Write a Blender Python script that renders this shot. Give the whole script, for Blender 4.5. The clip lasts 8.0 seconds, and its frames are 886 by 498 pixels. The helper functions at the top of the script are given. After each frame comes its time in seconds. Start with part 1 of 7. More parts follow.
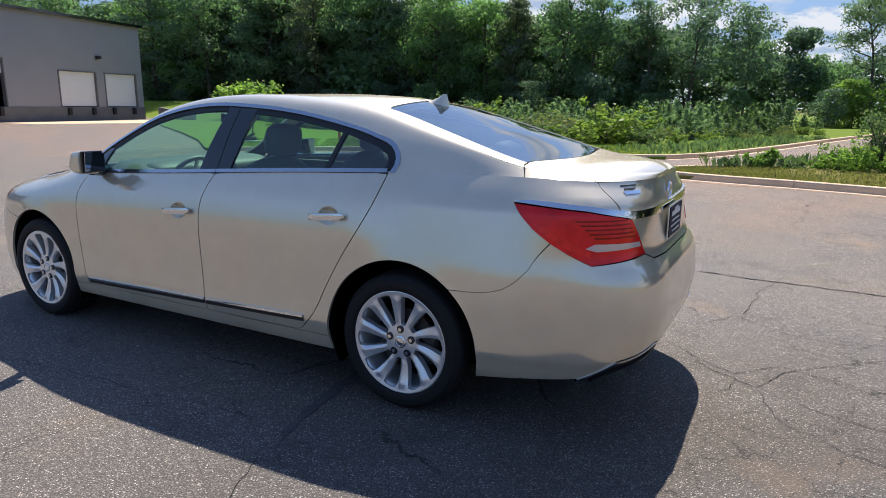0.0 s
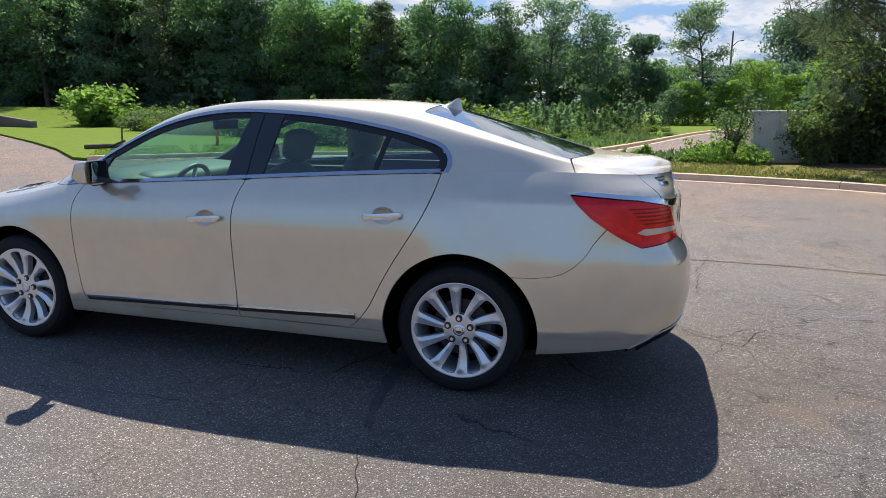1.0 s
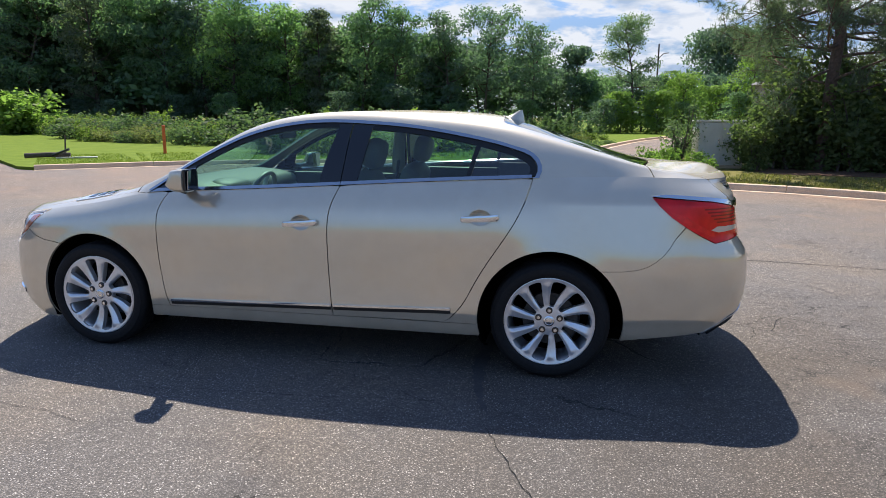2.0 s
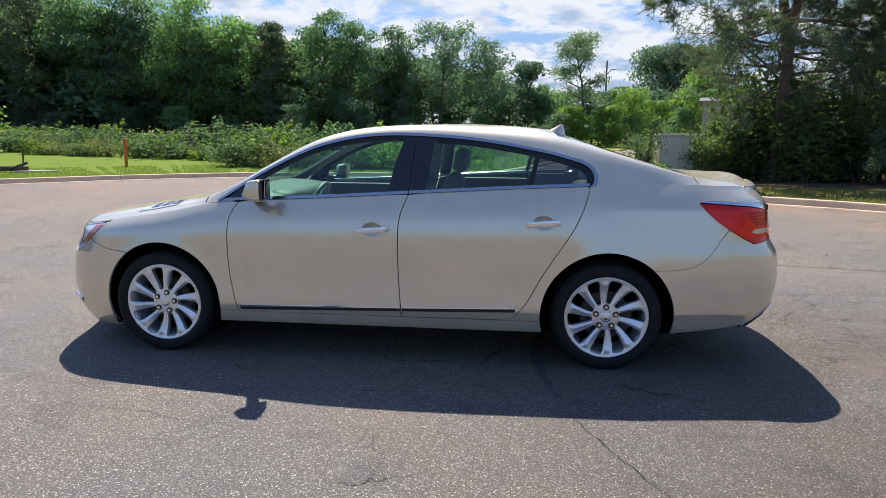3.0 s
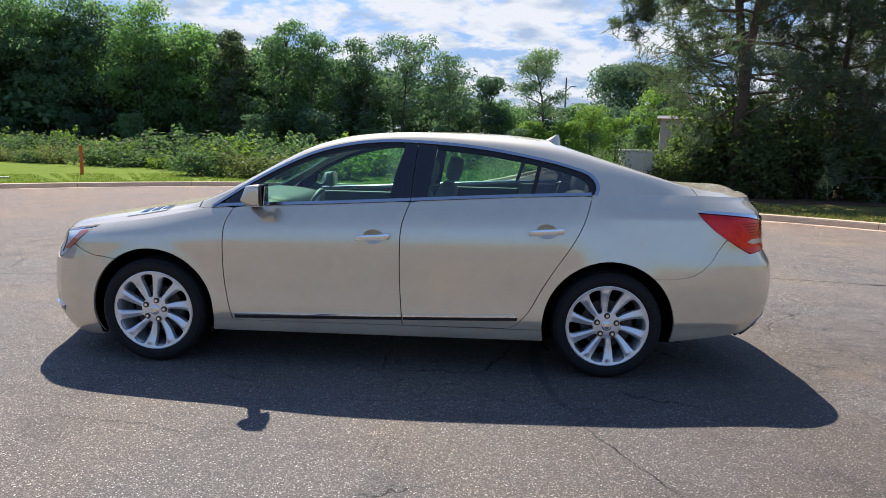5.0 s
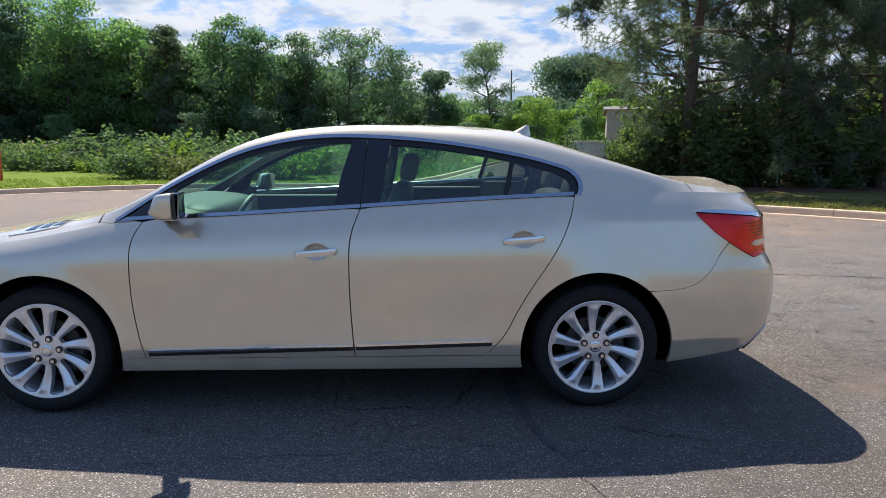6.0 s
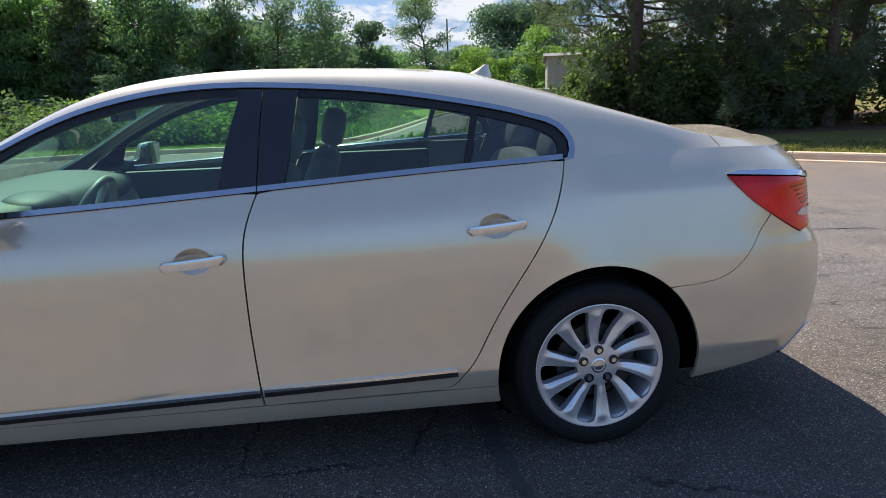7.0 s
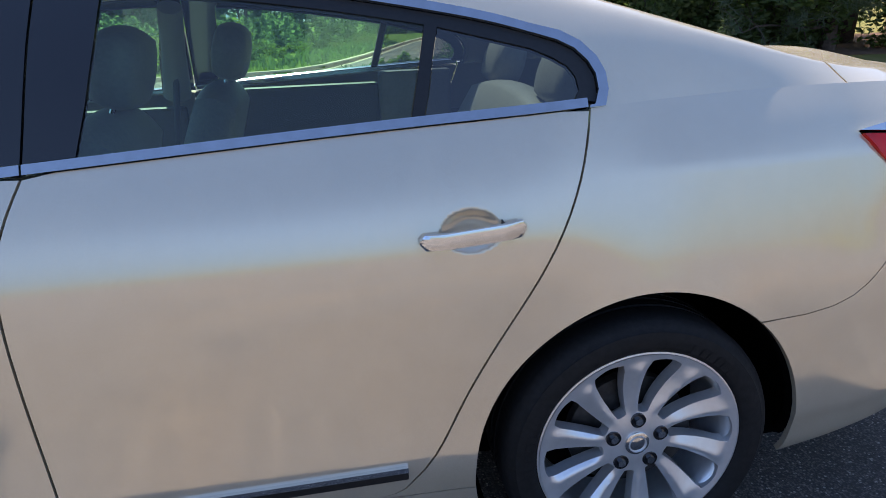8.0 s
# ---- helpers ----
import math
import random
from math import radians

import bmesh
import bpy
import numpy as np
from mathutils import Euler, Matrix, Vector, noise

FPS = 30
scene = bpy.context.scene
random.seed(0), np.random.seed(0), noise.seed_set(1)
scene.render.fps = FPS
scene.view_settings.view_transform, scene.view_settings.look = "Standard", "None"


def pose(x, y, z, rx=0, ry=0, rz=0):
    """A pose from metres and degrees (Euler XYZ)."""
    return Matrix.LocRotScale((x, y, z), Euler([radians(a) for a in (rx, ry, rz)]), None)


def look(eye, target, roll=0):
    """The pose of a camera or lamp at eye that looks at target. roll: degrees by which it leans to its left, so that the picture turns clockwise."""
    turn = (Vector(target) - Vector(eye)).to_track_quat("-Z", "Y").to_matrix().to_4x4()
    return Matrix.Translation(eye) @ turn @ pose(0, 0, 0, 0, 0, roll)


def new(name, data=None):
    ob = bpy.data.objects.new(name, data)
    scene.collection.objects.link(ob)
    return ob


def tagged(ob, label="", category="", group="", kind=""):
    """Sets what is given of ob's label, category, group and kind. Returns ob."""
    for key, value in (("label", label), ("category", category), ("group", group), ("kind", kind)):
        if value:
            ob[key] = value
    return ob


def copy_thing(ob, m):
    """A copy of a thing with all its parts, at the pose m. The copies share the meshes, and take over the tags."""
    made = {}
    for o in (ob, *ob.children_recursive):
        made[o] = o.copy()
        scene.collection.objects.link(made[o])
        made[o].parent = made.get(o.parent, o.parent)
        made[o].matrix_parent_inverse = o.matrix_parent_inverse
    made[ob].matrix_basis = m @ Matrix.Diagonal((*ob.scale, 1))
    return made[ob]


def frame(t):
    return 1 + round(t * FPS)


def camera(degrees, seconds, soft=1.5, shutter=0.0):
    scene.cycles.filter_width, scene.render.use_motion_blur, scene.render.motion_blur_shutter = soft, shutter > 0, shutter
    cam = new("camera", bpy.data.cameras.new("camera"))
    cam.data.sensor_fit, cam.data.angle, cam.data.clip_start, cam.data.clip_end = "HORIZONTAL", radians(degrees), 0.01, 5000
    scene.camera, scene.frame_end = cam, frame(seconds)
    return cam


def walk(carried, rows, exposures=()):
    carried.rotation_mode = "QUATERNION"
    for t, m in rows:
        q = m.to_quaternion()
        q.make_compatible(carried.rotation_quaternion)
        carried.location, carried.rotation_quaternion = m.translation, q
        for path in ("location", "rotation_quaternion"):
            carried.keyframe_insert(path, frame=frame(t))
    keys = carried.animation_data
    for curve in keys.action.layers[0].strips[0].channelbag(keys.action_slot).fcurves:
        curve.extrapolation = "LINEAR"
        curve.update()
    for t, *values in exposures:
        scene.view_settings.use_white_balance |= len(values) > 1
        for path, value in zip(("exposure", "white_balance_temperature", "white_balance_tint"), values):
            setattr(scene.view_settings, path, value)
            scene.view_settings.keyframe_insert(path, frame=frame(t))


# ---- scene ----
cam = camera(68.2, 8.0, soft=0.65)
PATH = [
    (0, (3.006, -3.363, 1.433), (2.067, -1.65, 1.005), 0.6),
    (0.5, (2.647, -3.666, 1.433), (1.944, -1.844, 1.002), -0.2),
    (1, (2.26, -3.935, 1.436), (1.693, -2.063, 1.017), -0.0),
    (1.5, (1.864, -4.179, 1.449), (1.401, -2.277, 1.04), 0.1),
    (2, (1.496, -4.438, 1.454), (1.127, -2.513, 1.058), 0.2),
    (3.5, (0.682, -4.906, 1.449), (0.506, -2.941, 1.115), 0.4),
    (4, (0.636, -4.92, 1.447), (0.48, -2.952, 1.128), 0.6),
    (5.5, (0.554, -4.581, 1.399), (0.521, -2.606, 1.085), 1.1),
    (6, (0.517, -4.167, 1.405), (0.576, -2.195, 1.077), 0.1),
    (6.5, (0.503, -3.684, 1.407), (0.678, -1.725, 1.044), -1.2),
    (7, (0.57, -3.141, 1.376), (0.793, -1.209, 0.912), -2.0),
    (7.5, (0.608, -2.602, 1.32), (0.888, -0.705, 0.75), -2.2),
    (8, (0.791, -2.116, 1.314), (1.058, -0.251, 0.643), -2.2),
]
EXPOSURES = [(0.0, 0.68, 6600, 10), (2.0, 0.73, 6600, 10), (4.0, 0.78, 6600, 10), (5.5, 0.73, 6600, 10), (6.5, 0.74, 6630, 10), (7.2, 0.82, 6720, 10), (7.6, 0.98, 6800, 11), (8.0, 1.32, 6880, 12)]
walk(cam, [(t, look(e, g, r)) for t, e, g, r in PATH], EXPOSURES)

# ---- light ----
SUN_DIR = Vector((-0.21, 0.70, 1.0)).normalized()      # towards the sun
SUN_ELEV = math.asin(SUN_DIR.z)
SUN_AZ = math.atan2(SUN_DIR.x, SUN_DIR.y)              # from +y, clockwise


def make_world():
    w = bpy.data.worlds.new("summer_sky")
    w.use_nodes = True
    scene.world = w
    nt = w.node_tree
    nt.nodes.clear()
    N, L = nt.nodes.new, nt.links.new
    out, bg = N("ShaderNodeOutputWorld"), N("ShaderNodeBackground")
    sky = N("ShaderNodeTexSky")
    sky.sky_type = "NISHITA"
    sky.sun_disc = False
    sky.sun_elevation = SUN_ELEV
    sky.sun_rotation = SUN_AZ
    sky.air_density, sky.dust_density, sky.ozone_density = 1.0, 0.2, 2.5
    tc = N("ShaderNodeTexCoord")
    sep = N("ShaderNodeSeparateXYZ")
    L(tc.outputs["Generated"], sep.inputs[0])
    zz = N("ShaderNodeMath"); zz.operation = "ADD"; zz.inputs[1].default_value = 0.26
    L(sep.outputs["Z"], zz.inputs[0])
    mx = N("ShaderNodeMath"); mx.operation = "MAXIMUM"; mx.inputs[1].default_value = 0.05
    L(zz.outputs[0], mx.inputs[0])
    dv = N("ShaderNodeVectorMath"); dv.operation = "DIVIDE"
    cmb = N("ShaderNodeCombineXYZ")
    for i in range(3):
        L(mx.outputs[0], cmb.inputs[i])
    L(tc.outputs["Generated"], dv.inputs[0])
    L(cmb.outputs[0], dv.inputs[1])
    n1 = N("ShaderNodeTexNoise")
    n1.inputs["Scale"].default_value = 4.2
    n1.inputs["Detail"].default_value = 9
    n1.inputs["Roughness"].default_value = 0.62
    n1.inputs["Distortion"].default_value = 0.25
    L(dv.outputs[0], n1.inputs["Vector"])
    dot = N("ShaderNodeVectorMath"); dot.operation = "DOT_PRODUCT"
    dot.inputs[1].default_value = (0.25, 0.97, 0.0)
    L(tc.outputs["Generated"], dot.inputs[0])
    bias = N("ShaderNodeMath"); bias.operation = "MULTIPLY_ADD"; bias.inputs[1].default_value = 0.15
    L(dot.outputs["Value"], bias.inputs[0])
    L(n1.outputs["Fac"], bias.inputs[2])
    ramp = N("ShaderNodeValToRGB")
    ramp.color_ramp.elements[0].position, ramp.color_ramp.elements[0].color = 0.555, (0, 0, 0, 1)
    ramp.color_ramp.elements[1].position, ramp.color_ramp.elements[1].color = 0.66, (1, 1, 1, 1)
    high = N("ShaderNodeMapRange")
    high.interpolation_type = "SMOOTHSTEP"
    high.inputs["From Min"].default_value, high.inputs["From Max"].default_value = 0.16, 0.40
    high.inputs["To Min"].default_value, high.inputs["To Max"].default_value = 0.0, -0.15
    L(sep.outputs["Z"], high.inputs["Value"])
    cover = N("ShaderNodeMath"); cover.operation = "ADD"
    L(bias.outputs[0], cover.inputs[0])
    L(high.outputs[0], cover.inputs[1])
    L(cover.outputs[0], ramp.inputs[0])
    # grey bellies inside the thick clouds
    ramp2 = N("ShaderNodeValToRGB")
    e = ramp2.color_ramp.elements
    e[0].position, e[0].color = 0.50, (5.2, 5.5, 6.1, 1)
    e[1].position, e[1].color = 0.66, (2.7, 3.5, 4.9, 1)
    n3 = N("ShaderNodeTexNoise")
    n3.inputs["Scale"].default_value, n3.inputs["Detail"].default_value = 5.2, 7
    off = N("ShaderNodeVectorMath"); off.operation = "ADD"; off.inputs[1].default_value = (0.4, 0.25, 3.1)
    L(dv.outputs[0], off.inputs[0])
    L(off.outputs[0], n3.inputs["Vector"])
    L(n3.outputs["Fac"], ramp2.inputs[0])
    mix = N("ShaderNodeMixRGB")
    L(ramp.outputs[0], mix.inputs[0])
    tint = N("ShaderNodeMixRGB")
    tint.blend_type, tint.inputs[0].default_value, tint.inputs[2].default_value = "MULTIPLY", 1.0, (1.0, 0.985, 1.12, 1)
    L(sky.outputs[0], tint.inputs[1])
    # less haze low down, deeper blue overhead
    haze = N("ShaderNodeMapRange")
    haze.interpolation_type = "SMOOTHSTEP"
    haze.inputs["From Min"].default_value, haze.inputs["From Max"].default_value = -0.02, 0.42
    L(sep.outputs["Z"], haze.inputs["Value"])
    grade = N("ShaderNodeMixRGB")
    grade.inputs[1].default_value, grade.inputs[2].default_value = (0.24, 0.29, 0.42, 1), (1.10, 1.12, 1.24, 1)
    L(haze.outputs[0], grade.inputs[0])
    L(grade.outputs[0], tint.inputs[2])
    L(tint.outputs[0], mix.inputs[1])
    L(ramp2.outputs[0], mix.inputs[2])
    L(mix.outputs[0], bg.inputs[0])
    bg.inputs[1].default_value = 0.096
    L(bg.outputs[0], out.inputs[0])


make_world()
sun = new("sun", bpy.data.lights.new("sun", "SUN"))
sun.data.energy = 4.8
sun.data.angle = radians(0.55)
sun.data.color = (1.0, 0.93, 0.83)
sun.matrix_world = look(SUN_DIR * 50, (0, 0, 0))

# ---- materials ----
def nodes_of(m):
    return m.node_tree.nodes.new, m.node_tree.links.new


def make_mat(name, rgb, rough=0.5, metal=0.0, grain=0.0, scale=40.0, bump=0.0, rgb2=None, big=0.0, coat=0.0, spec=0.5):
    """Principled surface with colour variation at two scales and fine relief."""
    m = bpy.data.materials.new(name)
    m.use_nodes = True
    nt = m.node_tree
    b = nt.nodes["Principled BSDF"]
    b.inputs["Base Color"].default_value = (*rgb, 1)
    b.inputs["Roughness"].default_value = rough
    b.inputs["Metallic"].default_value = metal
    b.inputs["Specular IOR Level"].default_value = spec
    b.inputs["Coat Weight"].default_value = coat
    b.inputs["Coat Roughness"].default_value = 0.03
    N, L = nodes_of(m)
    tc = N("ShaderNodeTexCoord")
    if grain or bump or rgb2:
        n = N("ShaderNodeTexNoise")
        n.inputs["Scale"].default_value = scale
        n.inputs["Detail"].default_value = 6
        L(tc.outputs["Object"], n.inputs["Vector"])
        n2 = N("ShaderNodeTexNoise")
        n2.inputs["Scale"].default_value = scale * 0.07
        n2.inputs["Detail"].default_value = 4
        L(tc.outputs["Object"], n2.inputs["Vector"])
        c2 = rgb2 or tuple(c * (1 - grain) for c in rgb)
        mixf = N("ShaderNodeMath"); mixf.operation = "MULTIPLY_ADD"
        mixf.inputs[1].default_value = 1 - big
        L(n.outputs["Fac"], mixf.inputs[0])
        k = N("ShaderNodeMath"); k.operation = "MULTIPLY"; k.inputs[1].default_value = big
        L(n2.outputs["Fac"], k.inputs[0])
        L(k.outputs[0], mixf.inputs[2])
        r = N("ShaderNodeMapRange")
        r.inputs["From Min"].default_value, r.inputs["From Max"].default_value = 0.36, 0.64
        L(mixf.outputs[0], r.inputs["Value"])
        mx = N("ShaderNodeMixRGB")
        mx.inputs[1].default_value, mx.inputs[2].default_value = (*rgb, 1), (*c2, 1)
        L(r.outputs[0], mx.inputs[0])
        L(mx.outputs[0], b.inputs["Base Color"])
        if bump:
            bp = N("ShaderNodeBump")
            bp.inputs["Strength"].default_value = bump
            bp.inputs["Distance"].default_value = 0.01
            L(n.outputs["Fac"], bp.inputs["Height"])
            L(bp.outputs[0], b.inputs["Normal"])
    return m


def make_paint():
    """Champagne metallic: flakes at two depths under a clear coat, softened by a film of dust."""
    m = make_mat("champagne_paint", (0.52, 0.475, 0.40), 0.22, 0.9, coat=0.5)
    nt = m.node_tree
    b = nt.nodes["Principled BSDF"]
    N, L = nodes_of(m)
    tc, v = N("ShaderNodeTexCoord"), N("ShaderNodeTexVoronoi")
    v.inputs["Scale"].default_value = 1400
    L(tc.outputs["Object"], v.inputs["Vector"])
    mx = N("ShaderNodeMixRGB")
    mx.inputs[1].default_value, mx.inputs[2].default_value = (0.705, 0.618, 0.478, 1), (0.835, 0.738, 0.578, 1)
    s = N("ShaderNodeSeparateColor")
    L(v.outputs["Color"], s.inputs[0])
    L(s.outputs[0], mx.inputs[0])
    c = N("ShaderNodeBsdfPrincipled")
    c.inputs["Metallic"].default_value, c.inputs["Coat Weight"].default_value, c.inputs["Coat Roughness"].default_value = 0.30, 0.6, 0.02
    c.inputs["Roughness"].default_value = 0.48
    for q in (b, c):
        L(mx.outputs[0], q.inputs["Base Color"])
    n = N("ShaderNodeTexNoise")
    n.inputs["Scale"].default_value, n.inputs["Detail"].default_value = 3.5, 5
    L(tc.outputs["Object"], n.inputs["Vector"])
    r = N("ShaderNodeMapRange")
    r.inputs["To Min"].default_value, r.inputs["To Max"].default_value = 0.08, 0.13
    L(n.outputs["Fac"], r.inputs["Value"])
    L(r.outputs[0], b.inputs["Roughness"])
    # dust, thicker in patches
    d = N("ShaderNodeMapRange")
    d.inputs["From Min"].default_value, d.inputs["From Max"].default_value = 0.35, 0.68
    d.inputs["To Min"].default_value, d.inputs["To Max"].default_value = 0.40, 0.50
    L(n.outputs["Fac"], d.inputs["Value"])
    mixer = N("ShaderNodeMixShader")
    L(d.outputs[0], mixer.inputs[0])
    L(b.outputs[0], mixer.inputs[1])
    L(c.outputs[0], mixer.inputs[2])
    L(mixer.outputs[0], nt.nodes["Material Output"].inputs["Surface"])
    return m


def make_glass(name, tint, gloss_rough=0.0, extra=0.0):
    m = bpy.data.materials.new(name)
    m.use_nodes = True
    nt = m.node_tree
    nt.nodes.clear()
    N, L = nodes_of(m)
    out, mix, tr, gl, fr = N("ShaderNodeOutputMaterial"), N("ShaderNodeMixShader"), N("ShaderNodeBsdfTransparent"), N("ShaderNodeBsdfGlossy"), N("ShaderNodeLayerWeight")
    tr.inputs[0].default_value = (*tint, 1)
    gl.inputs["Color"].default_value = (1, 1, 1, 1)
    gl.inputs["Roughness"].default_value = gloss_rough
    fr.inputs["Blend"].default_value = 0.5
    five = N("ShaderNodeMath"); five.operation = "POWER"; five.inputs[1].default_value = 4.5
    L(fr.outputs["Facing"], five.inputs[0])
    add = N("ShaderNodeMath"); add.operation = "MULTIPLY_ADD"; add.inputs[1].default_value = 0.88; add.inputs[2].default_value = 0.075 + extra
    L(five.outputs[0], add.inputs[0])
    L(add.outputs[0], mix.inputs[0])
    L(tr.outputs[0], mix.inputs[1])
    L(gl.outputs[0], mix.inputs[2])
    L(mix.outputs[0], out.inputs[0])
    return m


def make_leaf(name, dark, light, lucent=0.45):
    m = bpy.data.materials.new(name)
    m.use_nodes = True
    nt = m.node_tree
    nt.nodes.clear()
    N, L = nodes_of(m)
    out, mix, df, tl = N("ShaderNodeOutputMaterial"), N("ShaderNodeMixShader"), N("ShaderNodeBsdfDiffuse"), N("ShaderNodeBsdfTranslucent")
    geo, oi = N("ShaderNodeNewGeometry"), N("ShaderNodeObjectInfo")
    ad = N("ShaderNodeMath"); ad.operation = "MULTIPLY_ADD"; ad.inputs[1].default_value = 0.55
    h = N("ShaderNodeMath"); h.operation = "MULTIPLY"; h.inputs[1].default_value = 0.45
    L(oi.outputs["Random"], h.inputs[0])
    L(geo.outputs["Random Per Island"], ad.inputs[0])
    L(h.outputs[0], ad.inputs[2])
    mc = N("ShaderNodeMixRGB")
    mc.inputs[1].default_value, mc.inputs[2].default_value = (*dark, 1), (*light, 1)
    L(ad.outputs[0], mc.inputs[0])
    gain = N("ShaderNodeMixRGB"); gain.blend_type = "MULTIPLY"; gain.inputs[0].default_value = 1
    gain.inputs[2].default_value = (1.5, 1.85, 1.0, 1)
    L(mc.outputs[0], gain.inputs[1])
    L(mc.outputs[0], df.inputs[0])
    L(gain.outputs[0], tl.inputs[0])
    mix.inputs[0].default_value = lucent
    L(df.outputs[0], mix.inputs[1])
    L(tl.outputs[0], mix.inputs[2])
    gl = N("ShaderNodeBsdfGlossy")
    gl.inputs["Roughness"].default_value = 0.45
    m2 = N("ShaderNodeMixShader"); m2.inputs[0].default_value = 0.015
    L(mix.outputs[0], m2.inputs[1])
    L(gl.outputs[0], m2.inputs[2])
    L(m2.outputs[0], out.inputs[0])
    return m


def make_asphalt():
    m = bpy.data.materials.new("worn_asphalt")
    m.use_nodes = True
    nt = m.node_tree
    b = nt.nodes["Principled BSDF"]
    b.inputs["Roughness"].default_value = 0.85
    N, L = nodes_of(m)
    tc = N("ShaderNodeTexCoord")

    def nz(scale, detail=5, rough=0.5):
        n = N("ShaderNodeTexNoise")
        n.inputs["Scale"].default_value, n.inputs["Detail"].default_value, n.inputs["Roughness"].default_value = scale, detail, rough
        L(tc.outputs["Object"], n.inputs["Vector"])
        return n

    def mathn(op, a, c=None, v=0.0):
        k = N("ShaderNodeMath"); k.operation = op
        L(a, k.inputs[0])
        if c is not None:
            L(c, k.inputs[1])
        else:
            k.inputs[1].default_value = v
        return k.outputs[0]

    def rng(a, lo, hi, t0=0.0, t1=1.0):
        r = N("ShaderNodeMapRange")
        r.inputs["From Min"].default_value, r.inputs["From Max"].default_value = lo, hi
        r.inputs["To Min"].default_value, r.inputs["To Max"].default_value = t0, t1
        L(a, r.inputs["Value"])
        return r.outputs[0]

    def mixc(f, a, c, blend="MIX"):
        k = N("ShaderNodeMixRGB"); k.blend_type = blend
        if isinstance(f, float):
            k.inputs[0].default_value = f
        else:
            L(f, k.inputs[0])
        for i, s in ((1, a), (2, c)):
            if isinstance(s, tuple):
                k.inputs[i].default_value = (*s, 1)
            else:
                L(s, k.inputs[i])
        return k.outputs[0]

    # aggregate: pale stones in dark binder
    v = N("ShaderNodeTexVoronoi"); v.inputs["Scale"].default_value = 140
    L(tc.outputs["Object"], v.inputs["Vector"])
    sc = N("ShaderNodeSeparateColor")
    L(v.outputs["Color"], sc.inputs[0])
    stone = mixc(sc.outputs[0], (0.082, 0.0735, 0.071), (0.232, 0.207, 0.193))
    pale = rng(sc.outputs[1], 0.86, 0.98)
    stone = mixc(pale, stone, (0.52, 0.485, 0.46))
    col = mixc(rng(v.outputs["Distance"], 0.35, 0.65), stone, (0.078, 0.072, 0.068))
    # worn and stained areas
    col = mixc(rng(nz(0.55, 6, 0.6).outputs["Fac"], 0.42, 0.66), col, mixc(1.0, col, (1.25, 1.14, 0.99), "MULTIPLY"))
    col = mixc(rng(nz(1.7, 6, 0.65).outputs["Fac"], 0.54, 0.70), col, mixc(1.0, col, (0.70, 0.70, 0.72), "MULTIPLY"))
    col = mixc(rng(nz(0.9, 3).outputs["Fac"], 0.62, 0.74, 0, 0.5), col, (0.24, 0.165, 0.11))
    # a broad darker stain of drips and tyre rubber
    away = N("ShaderNodeVectorMath"); away.operation = "DISTANCE"
    away.inputs[1].default_value = (3.1, -1.3, 0.0)
    L(tc.outputs["Object"], away.inputs[0])
    stain = mathn("MULTIPLY", rng(away.outputs["Value"], 1.1, 3.2, 1, 0), rng(nz(1.1, 6, 0.6).outputs["Fac"], 0.34, 0.56, 0.35, 1.0))
    col = mixc(stain, col, mixc(1.0, col, (0.60, 0.60, 0.61), "MULTIPLY"))
    # reddish soil washed over the far side
    sep = N("ShaderNodeSeparateXYZ")
    L(tc.outputs["Object"], sep.inputs[0])
    wash = mathn("MULTIPLY", rng(sep.outputs["Y"], 3.2, 9.0), rng(nz(0.5, 6, 0.65).outputs["Fac"], 0.36, 0.62, 0.25, 0.85))
    col = mixc(wash, col, mixc(1.0, col, (1.42, 1.10, 0.94), "MULTIPLY"))
    # fine cracks
    warp = nz(1.3, 6, 0.7)
    vm = N("ShaderNodeVectorMath"); vm.operation = "MULTIPLY_ADD"
    vm.inputs[1].default_value = (0.55, 0.55, 0.0)
    L(warp.outputs["Color"], vm.inputs[0])
    L(tc.outputs["Object"], vm.inputs[2])
    vc = N("ShaderNodeTexVoronoi"); vc.feature = "DISTANCE_TO_EDGE"; vc.inputs["Scale"].default_value = 0.62
    L(vm.outputs[0], vc.inputs["Vector"])
    thin = rng(vc.outputs["Distance"], 0.0015, 0.005, 1, 0)
    mask = rng(nz(0.8, 2).outputs["Fac"], 0.52, 0.60)
    crack = mathn("MULTIPLY", thin, mask)
    patch = N("ShaderNodeVectorMath"); patch.operation = "DISTANCE"
    patch.inputs[1].default_value = (4.2, 0.6, 0.0)
    L(tc.outputs["Object"], patch.inputs[0])
    vc2 = N("ShaderNodeTexVoronoi"); vc2.feature = "DISTANCE_TO_EDGE"; vc2.inputs["Scale"].default_value = 3.4
    L(vm.outputs[0], vc2.inputs["Vector"])
    crack2 = mathn("MULTIPLY", rng(vc2.outputs["Distance"], 0.003, 0.009, 0.8, 0), mathn("MAXIMUM", rng(nz(0.45, 2).outputs["Fac"], 0.54, 0.62), mathn("MULTIPLY", rng(patch.outputs["Value"], 1.2, 2.6, 1, 0), rng(nz(1.6, 3).outputs["Fac"], 0.44, 0.54))))
    cr = mathn("MAXIMUM", crack, crack2)
    col = mixc(cr, col, (0.022, 0.020, 0.018))
    L(col, b.inputs["Base Color"])
    h = mathn("ADD", mathn("MULTIPLY", v.outputs["Distance"], v=-1.0), mathn("MULTIPLY", cr, v=-2.0))
    bp = N("ShaderNodeBump")
